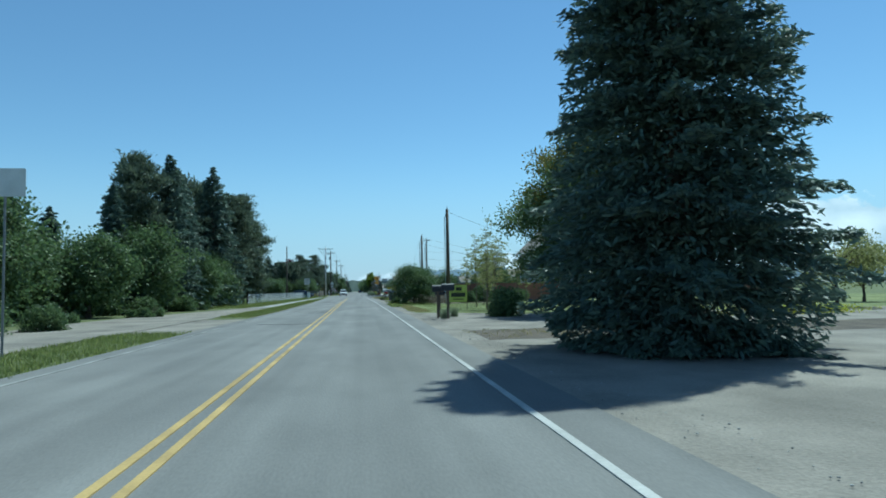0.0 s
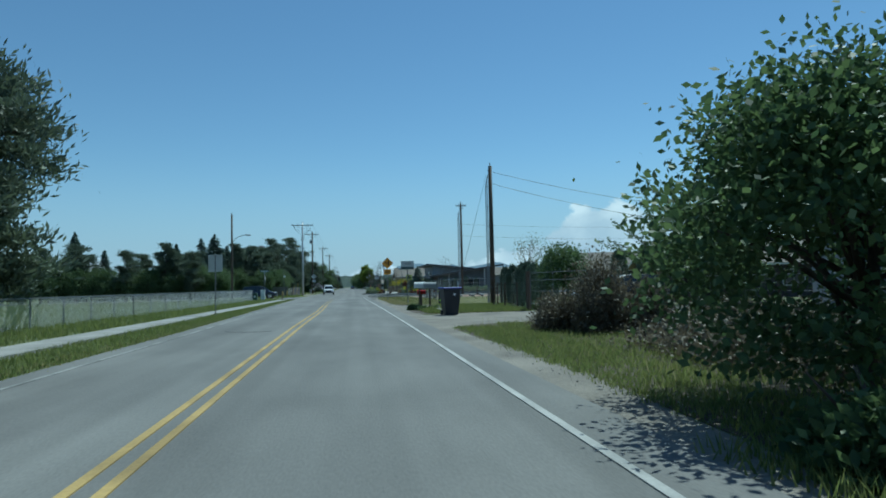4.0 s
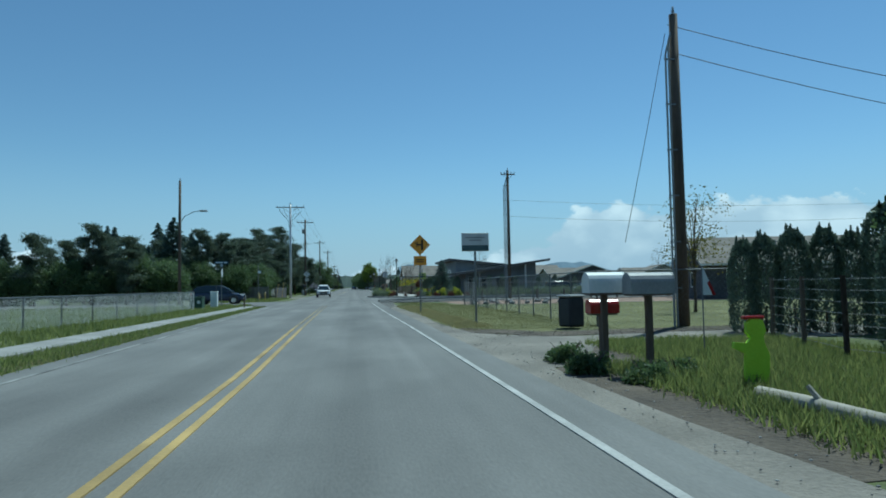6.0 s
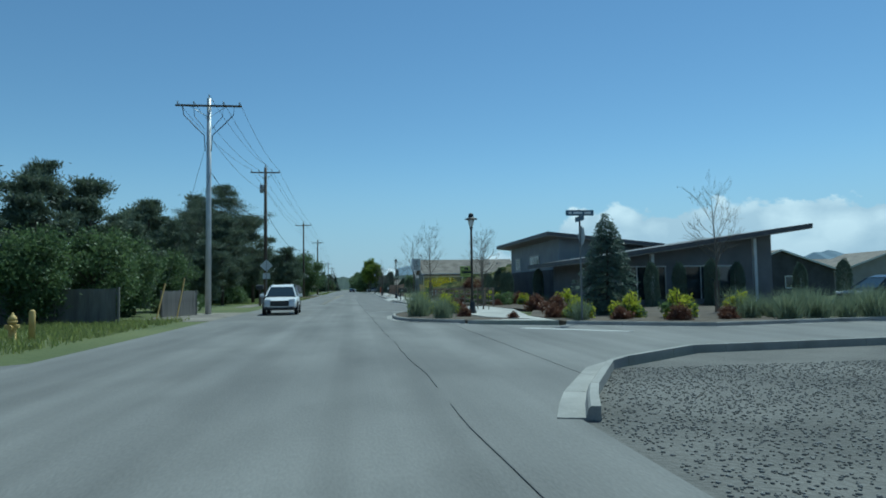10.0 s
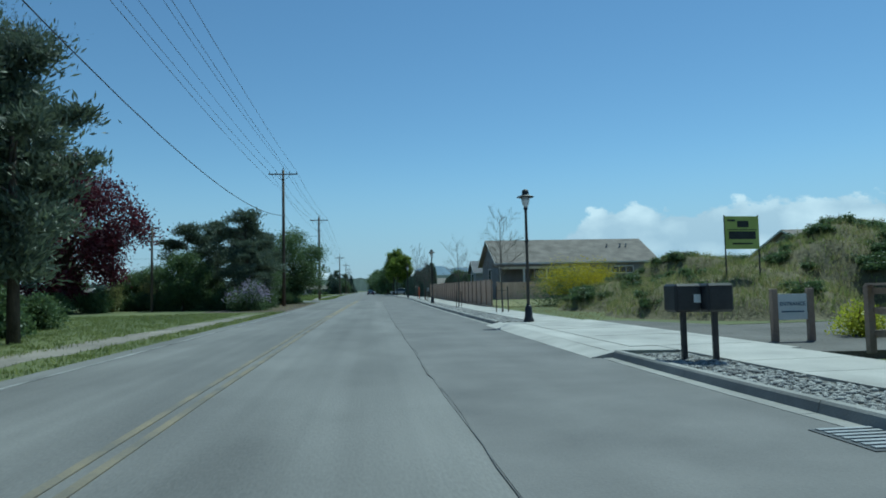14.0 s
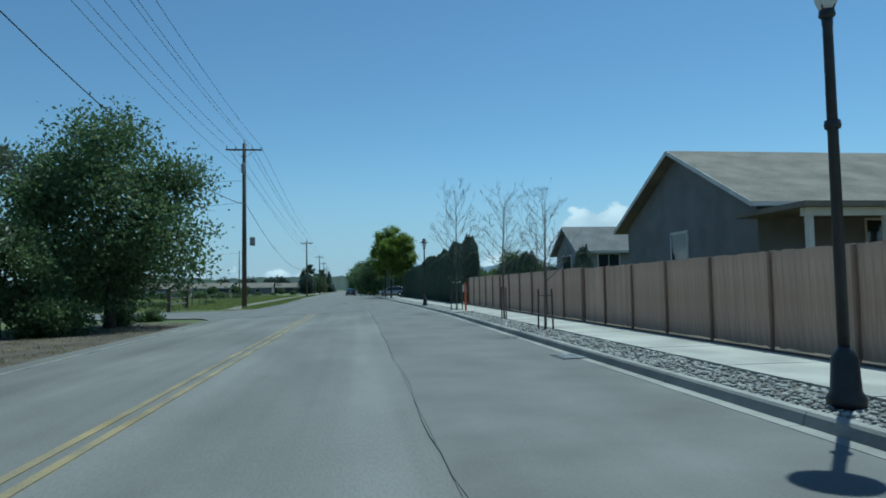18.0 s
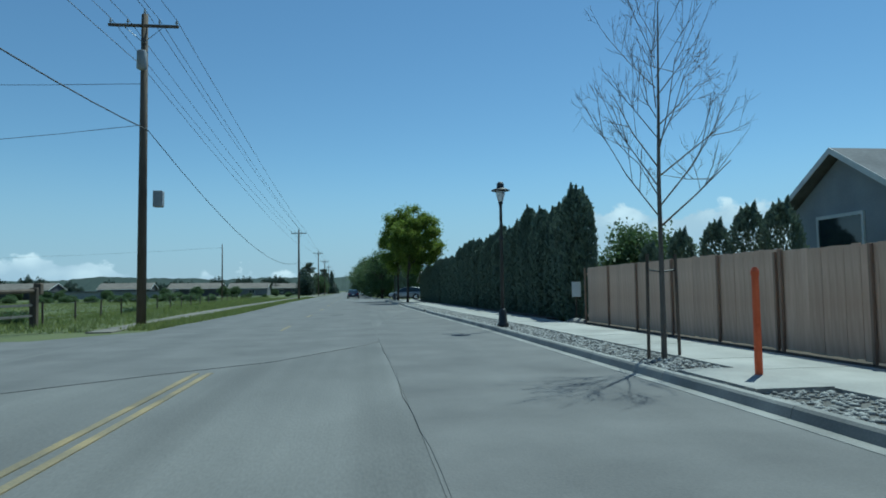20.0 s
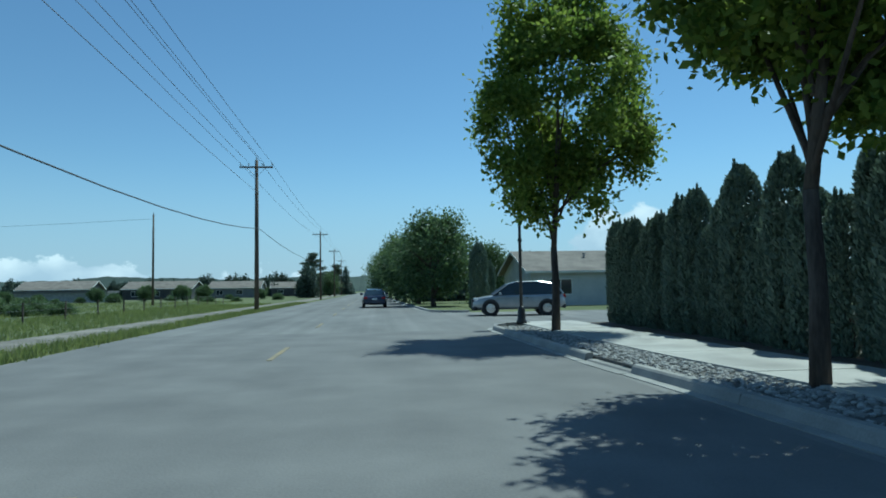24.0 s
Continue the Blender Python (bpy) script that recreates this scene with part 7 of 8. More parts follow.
        part("tail_light", boxed(s * 0.7 - 0.14, s * 0.7 + 0.14, -L / 2 - 0.01, -L / 2 + 0.14, fz + 0.02, fz + 0.2, bevel=0.03), TAIL, t)
    part("grille", boxed(-0.5, 0.5, L / 2 - 0.12, L / 2 + 0.01, 0.5, 0.68 if kind == "sedan" else 0.8), BLACK, t)
    part("front_bumper", boxed(-W / 2 + 0.08, W / 2 - 0.08, L / 2 - 0.3, L / 2 + 0.0, 0.28, 0.5, bevel=0.09), paint if kind == "sedan" else BLACK, t)
    part("rear_bumper", boxed(-W / 2 + 0.12, W / 2 - 0.12, -L / 2 - 0.02, -L / 2 + 0.2, 0.34, 0.56, bevel=0.04), paint if kind == "sedan" else BLACK, t)
    part("number_plate", boxed(-0.2, 0.2, -L / 2 - 0.062, -L / 2 - 0.052, 0.62, 0.75), WHITE, t)
    rad = 0.33 if kind == "sedan" else 0.37
    for sx in (-1, 1):
        for yy in (-L / 2 + 0.95, L / 2 - 0.9):
            arch = part("wheel_arch", lathe([(rad + 0.07, -0.01), (rad + 0.07, 0.01)], 20), BLACK, t)
            arch.matrix_basis = pose(sx * (W / 2 + 0.008), yy, rad + 0.02, 0, 90, 0)
            wh = part("tyre", lathe([(rad * 0.62, -0.1), (rad * 0.94, -0.11), (rad, -0.07), (rad, 0.07), (rad * 0.94, 0.11), (rad * 0.62, 0.1)], 20), RUBBER, t, smooth=False)
            wh.matrix_basis = pose(sx * (W / 2 - 0.07), yy, rad, 0, 90, 0)
            part("rim", lathe([(0.05, -0.108), (rad * 0.62, -0.102), (rad * 0.62, 0.102), (0.05, 0.108)], 12), CHROME, wh)
    return t


car("dark blue saloon car driving ahead on the road", "sedan", PAINT_BLUE, (-2.3, 395.5, 0.0), 1)
car("white family car in the oncoming lane", "suv", PAINT_WHITE, (-5.55, 184.6, 0.0), 182)
car("dark blue estate car waiting at the side street", "suv", PAINT_BLUE, (-13.4, 152.4, 0.0), -88)
car("black parked hatchback behind a wire gate", "suv", PAINT_BLACK, (12.1, 91.4, -0.02), 98)
car("silver estate car waiting at the side street", "suv", PAINT_SILVER, (5.1, 374.6, 0.0), 84)
car("dark car parked outside the bungalows", "suv", PAINT_BLACK, (25, 158.8 + 16, 0.0), 90)
car("pale car parked beside the club building", "sedan", PAINT_SILVER, (29.5, 176.5, 0.0), 95)
car("white car parked along the distant kerb", "sedan", PAINT_WHITE, (-1.4, 445, 0.0), 2)
car("silver parked hatchback beyond the lawn", "suv", PAINT_SILVER, (38.0, 168.6, 0.12), 92)

# ---- plants: models, each built once ----
def model(name, label, category, wood, wood_mat, mesh, group="", more=()):
    return crown_thing(name, label, category, (0, 0, -400), wood, wood_mat, mesh, group, more=more)


MODELS = []


def grown(ob):
    MODELS.append(ob)
    return ob


# the great spruce beside the road
w, m = spruce_parts(16.0, 3.7, 41, 135000, 0.22, 0.012, 0.24, 0.0165, 0.5, 36000, (0.55, 1.14))
crown_thing("spruce_tree", "huge dark spruce with branches down to the ground", "tree", (7.3, 15.2, -0.05), w, BARK, m)
# broad golden-leaved maple with a dark trunk
w, m = broad_parts(11.4, 5.9, -1.0, 43, 115000, 0.165, L_OAK, 0.28, 190, 2.2, 0.078, 0.3, floor=2.5, limbs=7)
g = np.random.default_rng(44)
d = unit(g.normal(size=(230, 3)))
d[:, 2] = np.abs(d[:, 2]) * 0.9 + 0.02
hubs = d * (5.5, 5.5, 5.7) * g.uniform(0.78, 1.02, (230, 1)) + (0, 0, 5.2)
rim = np.repeat(hubs, 62, 0) + g.normal(0, 1, (230 * 62, 3)) * (0.36, 0.36, 0.2)
d = np.repeat(d, 62, 0)
crown_thing("maple_tree", "spreading maple with golden spring leaf tips", "tree", (13.6, 35.0, -0.05), w, BARK, m, more=(("golden_foliage", leaves("golden_foliage", rim, 0.15, L_GOLD, d, 0.9, 0.6, g)),))

spruces = [grown(model("spruce_tree", "tall dark spruce in a dense row", "tree", *(lambda q: (q[0], BARK, q[1]))(spruce_parts(h, r, s, 26000, 0.36, 0.03, 0.22, 0.036, 0.68, 3000, (0.4, 1.32))), group="roadside conifers")) for h, r, s in ((12.0, 3.0, 51), (10.5, 3.3, 52), (13.0, 3.4, 53))]
pines = [grown(model("pine_tree", "dark open-crowned pine in a row", "tree", *(lambda q: (q[0], BARK, q[1]))(pine_parts(h, r, s, 20000, 0.36, low)), group="roadside conifers")) for h, r, s, low in ((11.5, 3.3, 61, 0.2), (12.5, 3.0, 62, 0.3), (10.5, 3.6, 63, 0.15))]
big_pine = grown(model("pine_tree", "tall dark pine with tufted spreading limbs", "tree", *(lambda q: (q[0], BARK, q[1]))(pine_parts(14.2, 4.8, 66, 150000, 0.17, 0.12, m=96, slim=0.13)), group="roadside conifers"))
oaks = [grown(model("broadleaf_tree", "dense dark green roadside tree", "tree", *(lambda q: (q[0], BARK, q[1]))(broad_parts(h, r, b, s, 15000, 0.24, L_OAK, 0.2, 60, None, 0.17)))) for h, r, b, s in ((7.5, 3.3, 0.6, 71), (6.0, 3.0, 0.4, 72))]
low_bush = grown(shrub("shrub", "dense dark green hedge shrub", (0, 0, -400), 2.2, 2.0, 2.4, 81, 7000, 0.2, L_OAK, 20))
weed_bush = grown(shrub("shrub", "low tangled green shrub", (0, 0, -400), 1.0, 0.9, 0.8, 82, 2600, 0.12, L_OAK, 10))
thujas = [grown(model("arborvitae", "tall dark columnar arborvitae in a hedge", "hedge tree", tubed([(0, 0, -0.1), (0, 0, 1.2)], 0.07, 6), BARK, thuja_mesh(h, r, s, 8500, 0.17, tip=(0.88, 0.62, 0.2)), "hedge of arborvitae")) for h, r, s in ((4.9, 0.68, 91), (4.6, 0.74, 92), (5.3, 0.62, 93))]
small_thuja = grown(model("arborvitae", "small dark columnar arborvitae", "hedge tree", tubed([(0, 0, -0.1), (0, 0, 0.8)], 0.05, 6), BARK, thuja_mesh(3.2, 0.5, 94, 5200, 0.12, tip=(0.84, 0.60, 0.16)), "garden arborvitae"))
bares = [grown(thing("bare_tree", "young leafless street tree with fine twigs", "tree", (0, 0, -400), group="young street trees")) for _ in range(3)]
for ob, (h, s) in zip(bares, ((5.3, 101), (4.6, 102), (5.0, 103))):
    part("twig_crown", bare_parts(h, s, 0.94), BARK_PALE, ob)
    for k, (x, y) in enumerate(((-0.32, 0.05), (0.34, -0.04))):
        part("stake", tubed([(x, y, -0.05), (x * 0.9, y, 1.35)], 0.03, 6), POLE, ob, "round timber tree stake")
    part("tie", tubed([(-0.3, 0.05, 1.15), (0, 0.0, 1.12), (0.31, -0.04, 1.15)], 0.012, 4), BLACK, ob)
maples = [grown(model("maple_tree", "round-headed street maple in fresh leaf", "tree", *(lambda q: (q[0], BARK, q[1]))(broad_parts(h, r, b, s, 38000, 0.165, L_MAPLE, 0.11, 90, 2.5, 0.092, 0.35, sh, tp, limbs=7)), group="street maples")) for h, r, b, s, sh, tp in ((9.3, 2.8, 3.0, 111, (1.1, 0.3), 0.1), (10.8, 3.0, 2.9, 112, (0.4, 0), 0.0))]
birches = [grown(model("young_tree", "slender young tree with sparse spring leaves", "tree", *(lambda q: (q[0], BARK_PALE, q[1]))(broad_parts(h, r, b, s, 2500, 0.075, L_BIRCH, 0.036, 60, b * 1.2, 0.11, 0.12, flat=0.16)), group="young lawn trees")) for h, r, b, s in ((5.6, 1.0, 1.5, 121), (5.0, 1.15, 1.3, 122), (5.9, 0.9, 1.6, 123))]
lime_shrub = grown(shrub("lime_shrub", "rounded golden-lime garden shrub", (0, 0, -400), 0.62, 0.6, 0.75, 131, 2600, 0.09, L_LIME, 14, "bedding shrubs"))
skirt = new("lower_foliage", bush_mesh(0.66, 0.64, 0.5, 136, 1800, 0.09, L_OAK, 12))
skirt.parent = lime_shrub
red_shrub = grown(shrub("red_shrub", "rounded bronze-red garden shrub", (0, 0, -400), 0.6, 0.58, 0.6, 132, 2400, 0.08, L_RED, 14, "bedding shrubs"))
grey_tuft = grown(thing("grass_clump", "tall grey-green ornamental grass clump", "ornamental grass", (0, 0, -400), group="bedding shrubs"))
tuft = new("foliage", blades("grass_clump", np.zeros((60, 3)), 0.95, L_LAVENDER, 8, 0.15, 0.013, np.random.default_rng(133), 0.3))
tuft.parent = grey_tuft
far_clump = grown(shrub("far_tree", "distant dark green tree", (0, 0, -400), 4.5, 4.0, 8.5, 134, 5000, 0.75, L_FAR, 22, category="tree"))


def row(models, spots, seed, lo=0.85, hi=1.15, z=-0.05, label=""):
    g = np.random.default_rng(seed)
    for k, (x, y, *s) in enumerate(spots):
        placed(models[k % len(models)], x, y, z, float(g.uniform(0, 360)), (s[0] if s else 1.0) * float(g.uniform(lo, hi)), label)


# ---- left side ----
row(spruces, [(-16.5, 60, 1.08), (-17.5, 66, 1.22), (-15.6, 72.5, 1.15), (-19, 54, 0.84), (-20.5, 47, 0.74), (-21, 62, 1.05), (-24, 40, 0.68), (-22, 72, 1.12), (-25, 50, 0.8), (-27, 44, 0.74)], 1, 0.95, 1.05)
row(pines, [(-15.0, 77.5, 1.10), (-14.4, 82.5, 1.08), (-14.6, 88.0, 0.98), (-23, 34, 0.66), (-27, 30, 0.66), (-22, 84, 0.99), (-18.6, 78, 1.19), (-18, 93, 0.68), (-22.5, 40, 0.7), (-30, 36, 0.7), (-18.5, 58, 1.04), (-19.5, 70, 1.21)], 2, 0.95, 1.05)
row(oaks, [(-16.4, 54.5, 0.94), (-17.6, 46, 0.9), (-19.2, 37, 0.98), (-18.6, 29, 0.95), (-22, 20, 1.0), (-20.5, 42, 0.95), (-24, 32, 0.95), (-15.4, 64, 0.79), (-15.2, 70, 0.68), (-16.0, 80, 0.77), (-27, 22, 0.9)], 3, 0.92, 1.08)
row([low_bush, weed_bush], [(-14.6, 57.5, 0.62), (-14.3, 45, 0.9), (-15.4, 50, 0.62), (-15.6, 38, 1.0), (-14.2, 61.5, 0.5), (-14.6, 70, 0.8), (-14.8, 78, 0.55), (-13.2, 44, 1.0), (-14.4, 27, 0.7), (-15.5, 22, 1.1), (-12.9, 29.5, 0.45)], 4)
row([low_bush], [(-17.2, 62, 0.9), (-17, 68, 1.0), (-16.8, 75, 0.9), (-17.5, 56, 1.0), (-19, 50, 1.1), (-17.6, 81, 0.9)], 22)
# far trees beyond the field
row(pines + spruces[:1], [(-58 + 3.1 * k, 158 + 4 * math.sin(k * 1.7) + 0.9 * k, (0.62, 0.54, 0.70, 0.58)[k % 4]) for k in range(12)], 5, 0.9, 1.1)
row(oaks, [(-60 + 3.0 * k, 153 + 0.8 * k, 0.72) for k in range(14)], 6, 0.8, 1.1)
row(spruces[:1], [(-42, 166, 0.78), (-28.5, 170, 0.8)], 7)
row([far_clump], [(-62 - 7 * k, 150 - 4 * k, 0.75) for k in range(6)], 8, 0.8, 1.1)
row(pines, [(-24, 160.5, 0.62), (-28, 162, 0.66), (-33, 161, 0.66), (-38, 160, 0.64)], 24)
# pine belt behind the board fence
row(pines, [(-17.6, 181.6, 0.68), (-21.6, 181.4, 0.72), (-27, 171, 0.55), (-16.2, 185, 0.66), (-19.6, 186.5, 0.74), (-27, 184.5, 0.8), (-15.6, 190.5, 0.50), (-19.5, 194, 0.56), (-24.5, 191, 0.61), (-29, 186, 0.61), (-15.4, 199, 0.54), (-20.5, 203, 0.61), (-27, 200, 0.65), (-33, 194, 0.65), (-24, 220, 1.08), (-17.2, 232.5, 0.94), (-22, 236, 1.08), (-28, 230, 1.13), (-14.6, 214.5, 0.74), (-21, 212, 0.85), (-14.4, 207.8, 0.56), (-13.2, 225.5, 0.93)], 9, 0.94, 1.06)
row([big_pine], [(-16.0, 221.5, 0.95), (-19.8, 227, 0.86)], 26, 0.98, 1.02)
row(spruces, [(-23.8, 186.2, 0.80), (-25.2, 182.3, 1.08), (-28.5, 187, 0.85), (-30, 172, 0.75)], 10, 0.98, 1.02)
row(oaks, [(-14.4, 180.6, 0.6), (-18.4, 180.2, 0.66), (-24, 171, 0.62), (-27.5, 167, 0.68), (-21.4, 179.6, 0.66), (-31, 168, 0.7), (-16.0, 178, 0.6), (-20, 179, 0.7), (-15.2, 187, 0.6), (-17.2, 191, 0.66), (-14.6, 195, 0.56), (-35, 170, 0.75), (-39, 172, 0.7), (-24, 186, 0.8)], 23, 0.92, 1.08)
row([low_bush], [(-16.4, 180.4, 0.8), (-22.8, 182.5, 0.9), (-30, 176, 0.9), (-14, 192, 0.55), (-13.4, 196, 0.5), (-14.5, 201, 0.6), (-36, 178, 1.0), (-15.5, 186, 0.6)], 11)
shrub("blossom_shrub", "pale flowering shrub beside the board fence", (-12.6, 190.5, -0.05), 1.2, 1.2, 1.5, 140, 3000, 0.12, L_BLOSSOM, 14)
row([low_bush], [(-14.6, 219, 0.9), (-16.6, 223, 0.9), (-15.8, 228.5, 0.8), (-19, 231, 0.9), (-17, 235, 0.7), (-20, 219, 1.0)], 21)
# purple plum, lilac and the dark trees after the lawn
w, m = broad_parts(13.6, 6.6, 0.9, 145, 60000, 0.25, L_PURPLE, 0.34, 150, 2.4, 0.1, 0.35)
crown_thing("copper_beech", "large purple-leaved tree behind a lawn", "tree", (-28.3, 264.0, -0.05), w, BARK, m)
row([low_bush], [(-16.6, 264.5, 0.75), (-18.6, 265, 0.8), (-20.8, 265.5, 0.8), (-23, 266, 0.85), (-25.2, 262.5, 0.8), (-27.4, 260, 0.8), (-30, 258, 0.85), (-32.5, 255, 0.85), (-12.9, 262, 0.85), (-14.6, 263.5, 0.9), (-12.2, 267, 0.75), (-16, 267, 0.8)], 12)
row(oaks, [(-18, 270, 0.58), (-20.5, 271, 0.62), (-23, 271.5, 0.6), (-25.5, 272, 0.62), (-31, 270, 0.7), (-35, 264, 0.7), (-38, 256, 0.7)], 25, 0.92, 1.08)
for x, y, sd in ((-19.4, 267.2, 141), (-22.4, 267.6, 142), (-25.0, 265.4, 143)):
    shrub("loose_shrub", "loose pale green shrub with upright twigs", (x, y, -0.05), 1.5, 1.4, 2.9, sd, 4200, 0.13, L_BIRCH, 16)
row([pines[2], pines[0], oaks[0]], [(-13.5, 264.3, 0.80), (-13.6, 268.5, 0.67), (-13.2, 272.5, 0.65), (-12.4, 266.0, 0.55), (-13.2, 277.0, 0.65), (-13.6, 281.5, 0.55), (-17, 270, 0.80), (-15.2, 275, 0.72), (-18.5, 264, 0.7), (-19.5, 268, 0.75), (-12.6, 261.8, 0.5)], 13, 0.95, 1.05)
w, m = broad_parts(9.0, 4.1, 0.4, 146, 44000, 0.17, L_OAK, 0.22, 110, 1.6, 0.13)
crown_thing("broadleaf_tree", "leaning green tree over the road edge", "tree", (-11.6, 286.2, -0.05), w, BARK, m)
placed(low_bush, -11.9, 281.5, -0.05, 40, 0.7)
placed(low_bush, -11.8, 287.8, -0.05, 140, 0.4)
shrub("lilac_shrub", "lilac bush in pale mauve flower", (-11.7, 257.6, -0.05), 2.0, 1.8, 2.4, 147, 5200, 0.15, L_OAK, 18)
shrub("lilac_flowers", "mauve flower heads on a lilac bush", (-11.7, 257.5, 0.6), 2.05, 1.85, 1.95, 148, 2200, 0.13, L_LILAC, 22, category="flowers", twigs=False)
placed(low_bush, -12.8, 265.0, -0.05, 30, 0.6)
placed(weed_bush, -11.6, 291.8, -0.05, 60, 0.9)
g = np.random.default_rng(151)
for k in range(34):
    placed(weed_bush, -17.5 - float(g.uniform(0, 16)), 310 + float(g.uniform(0, 26)), -0.05, k * 57, float(g.uniform(0.5, 1.1)), "tall tangled weeds at the field edge", 0.85)
for k in range(40):
    placed(low_bush, -24 - 1.9 * k + float(g.normal(0, 0.6)), 392 + 0.5 * k + float(g.normal(0, 3)), -0.05, k * 71, float(g.uniform(0.45, 0.85)), "dark hedge shrub across the field", 0.8)
# ---- right side, first part ----
placed(low_bush, 7.2, 34.2, -0.05, 20, 0.52, "dense clipped shrub beside a driveway", 1.35)
placed(weed_bush, 12.8, 34.2, -0.05, 10, 1.4)
placed(weed_bush, 15.2, 34.0, -0.05, 200, 1.2)
for x, y in ((4.1, 34.0), (4.0, 33.2), (4.7, 35.2)):
    placed(grey_tuft, x, y, -0.05, x * 90, 0.55, "clump of green weeds round the posts")
row(birches, [(12.0, 62, 1.05), (14.5, 62.4, 0.9), (10.2, 66, 0.85), (8.5, 46.0, 1.12), (8.55, 43.4, 1.0), (9.2, 50.2, 0.92), (7.4, 39.9, 0.62), (12.2, 65, 0.85), (10.5, 58.4, 0.9), (8.8, 52.4, 1.05), (12.6, 47, 0.9), (13.5, 55, 0.8), (11.2, 62.2, 0.8), (15, 43, 0.8)], 14, 0.95, 1.05, -0.04)
w, m = broad_parts(3.9, 2.5, 0.1, 150, 34000, 0.11, L_OAK, 0.12, 55, 0.5, 0.16)
crown_thing("round_shrub", "big rounded green roadside bush", "shrub", (5.0, 67.4, -0.05), w, BARK, m)
placed(weed_bush, 3.4, 65.2, -0.05, 0, 1.0)
row([low_bush], [(13, 72.5, 0.8), (17, 73, 0.75), (11, 70.4, 0.6)], 15, label="leafy green bush in front of the fence")
w, m = broad_parts(4.6, 2.6, 1.0, 151, 5000, 0.16, L_BIRCH, 0.1, 40, 1.0, 0.14, 0.2)
crown_thing("fruit_tree", "pale orchard tree beyond the gravel yard", "tree", (27, 36, -0.05), w, BARK, m)
w, m = broad_parts(4.6, 2.6, 1.0, 152, 5000, 0.16, L_BIRCH, 0.1, 40, 1.0, 0.14, 0.2)
crown_thing("fruit_tree", "pale orchard tree by the lawn", "tree", (36, 45, -0.05), w, BARK, m)
shrub("flower_bed", "low bed of yellow flowering plants", (19, 29.5, -0.05), 5.5, 0.8, 0.5, 153, 2600, 0.1, L_LIME, 24)
# bristling fruit tree over a dead thicket
g = np.random.default_rng(160)
bm = tubed([(0, 0, -0.1), (0.1, 0, 1.5)], [0.18, 0.14], 8)
spots, dirs = [], []
for k in range(46):
    a, up, ln = g.uniform(0, math.tau), g.uniform(0.25, 1.8), g.uniform(2.6, 6.0)
    d = Vector((math.cos(a), math.sin(a), up)).normalized()
    p = [Vector((0.1, 0, 1.0 + g.uniform(0, 1.0))) + d * ln * f + Vector((0, 0, 0.5 * f * f)) for f in (0, 0.5, 1.0)]
    tube(bm, p, [0.05, 0.03, 0.01], 4)
    for f in np.linspace(0.3, 1.02, 190):
        q = p[0].lerp(p[1], f * 2) if f < 0.5 else p[1].lerp(p[2], f * 2 - 1)
        spots.append(np.array(q) + g.normal(0, 0.085, 3))
        dirs.append(d)
crown_thing("fruit_tree", "unpruned fruit tree with upright leafy shoots", "tree", (18.2, 96.8, -0.05), bm, BARK, leaves("shoots", np.array(spots), 0.15, L_OAK, np.array(dirs), 0.9, 0.6, g))
shrub("dead_thicket", "mound of dead brown brambles and weeds", (6.3, 79.0, -0.05), 1.15, 1.3, 2.2, 161, 16000, 0.085, L_DEAD, 46, category="thicket")
shrub("dead_thicket", "low sprawl of dead grey weeds", (5.3, 79.9, -0.05), 0.9, 1.2, 1.15, 165, 9000, 0.08, L_DEAD, 34, category="thicket")
shrub("dead_thicket", "mound of dead brown brambles and weeds", (7.5, 78.4, -0.05), 0.9, 1.0, 1.7, 166, 9000, 0.085, L_DEAD, 38, category="thicket")
shrub("dead_thicket", "low dead brown weeds on dug soil", (6.6, 71.5, -0.05), 2.4, 4.5, 0.8, 162, 11000, 0.11, L_DEAD, 36, category="thicket")
shrub("dead_thicket", "dark leafless thicket by the fence", (9.8, 76.0, -0.05), 2.4, 5.0, 0.9, 163, 11000, 0.12, L_DEAD, 30, category="thicket")
for x, y, s in ((9.3, 97.5, 0.95), (9.5, 99.2, 1.05), (9.6, 101, 0.95), (12.6, 104.8, 1.3), (14.4, 105.0, 1.35), (17.4, 104.6, 1.4), (19.2, 104.4, 1.45), (11.0, 106.2, 1.1), (9.9, 106.8, 1.0), (10.4, 106.6, 1.05), (11.8, 106.0, 1.1), (12.3, 105.6, 1.05), (22.5, 104.2, 1.5), (24.4, 104.0, 1.55)):
    placed(small_thuja, x, y, -0.05, x * 77, s * 0.8)
w, m = broad_parts(6.2, 1.9, 1.4, 164, 1700, 0.11, L_GOLD, 0.07, 46, 1.2, 0.14, 0.2)
crown_thing("fruit_tree", "small tree with sparse golden blossom", "tree", (14.9, 119, -0.05), w, BARK, m)
w, m = broad_parts(4.1, 1.75, 0.9, 171, 6500, 0.15, L_OAK, 0.08, 36, 0.9, 0.2, 0.3)
crown_thing("garden_tree", "leafy green garden tree behind the conifers", "tree", (12.6, 102.2, -0.05), w, BARK, m)
row(oaks, [(21, 103.6, 0.6), (24, 101.5, 0.62)], 16, label="leafy green garden tree")
for x, y, s in ((3.2, 98.4, 0.45), (2.75, 99.6, 0.5), (3.9, 98.9, 0.4), (2.9, 101.2, 0.5), (8.9, 95.8, 0.7)):
    placed(weed_bush, x, y, -0.05, x * 130, s)
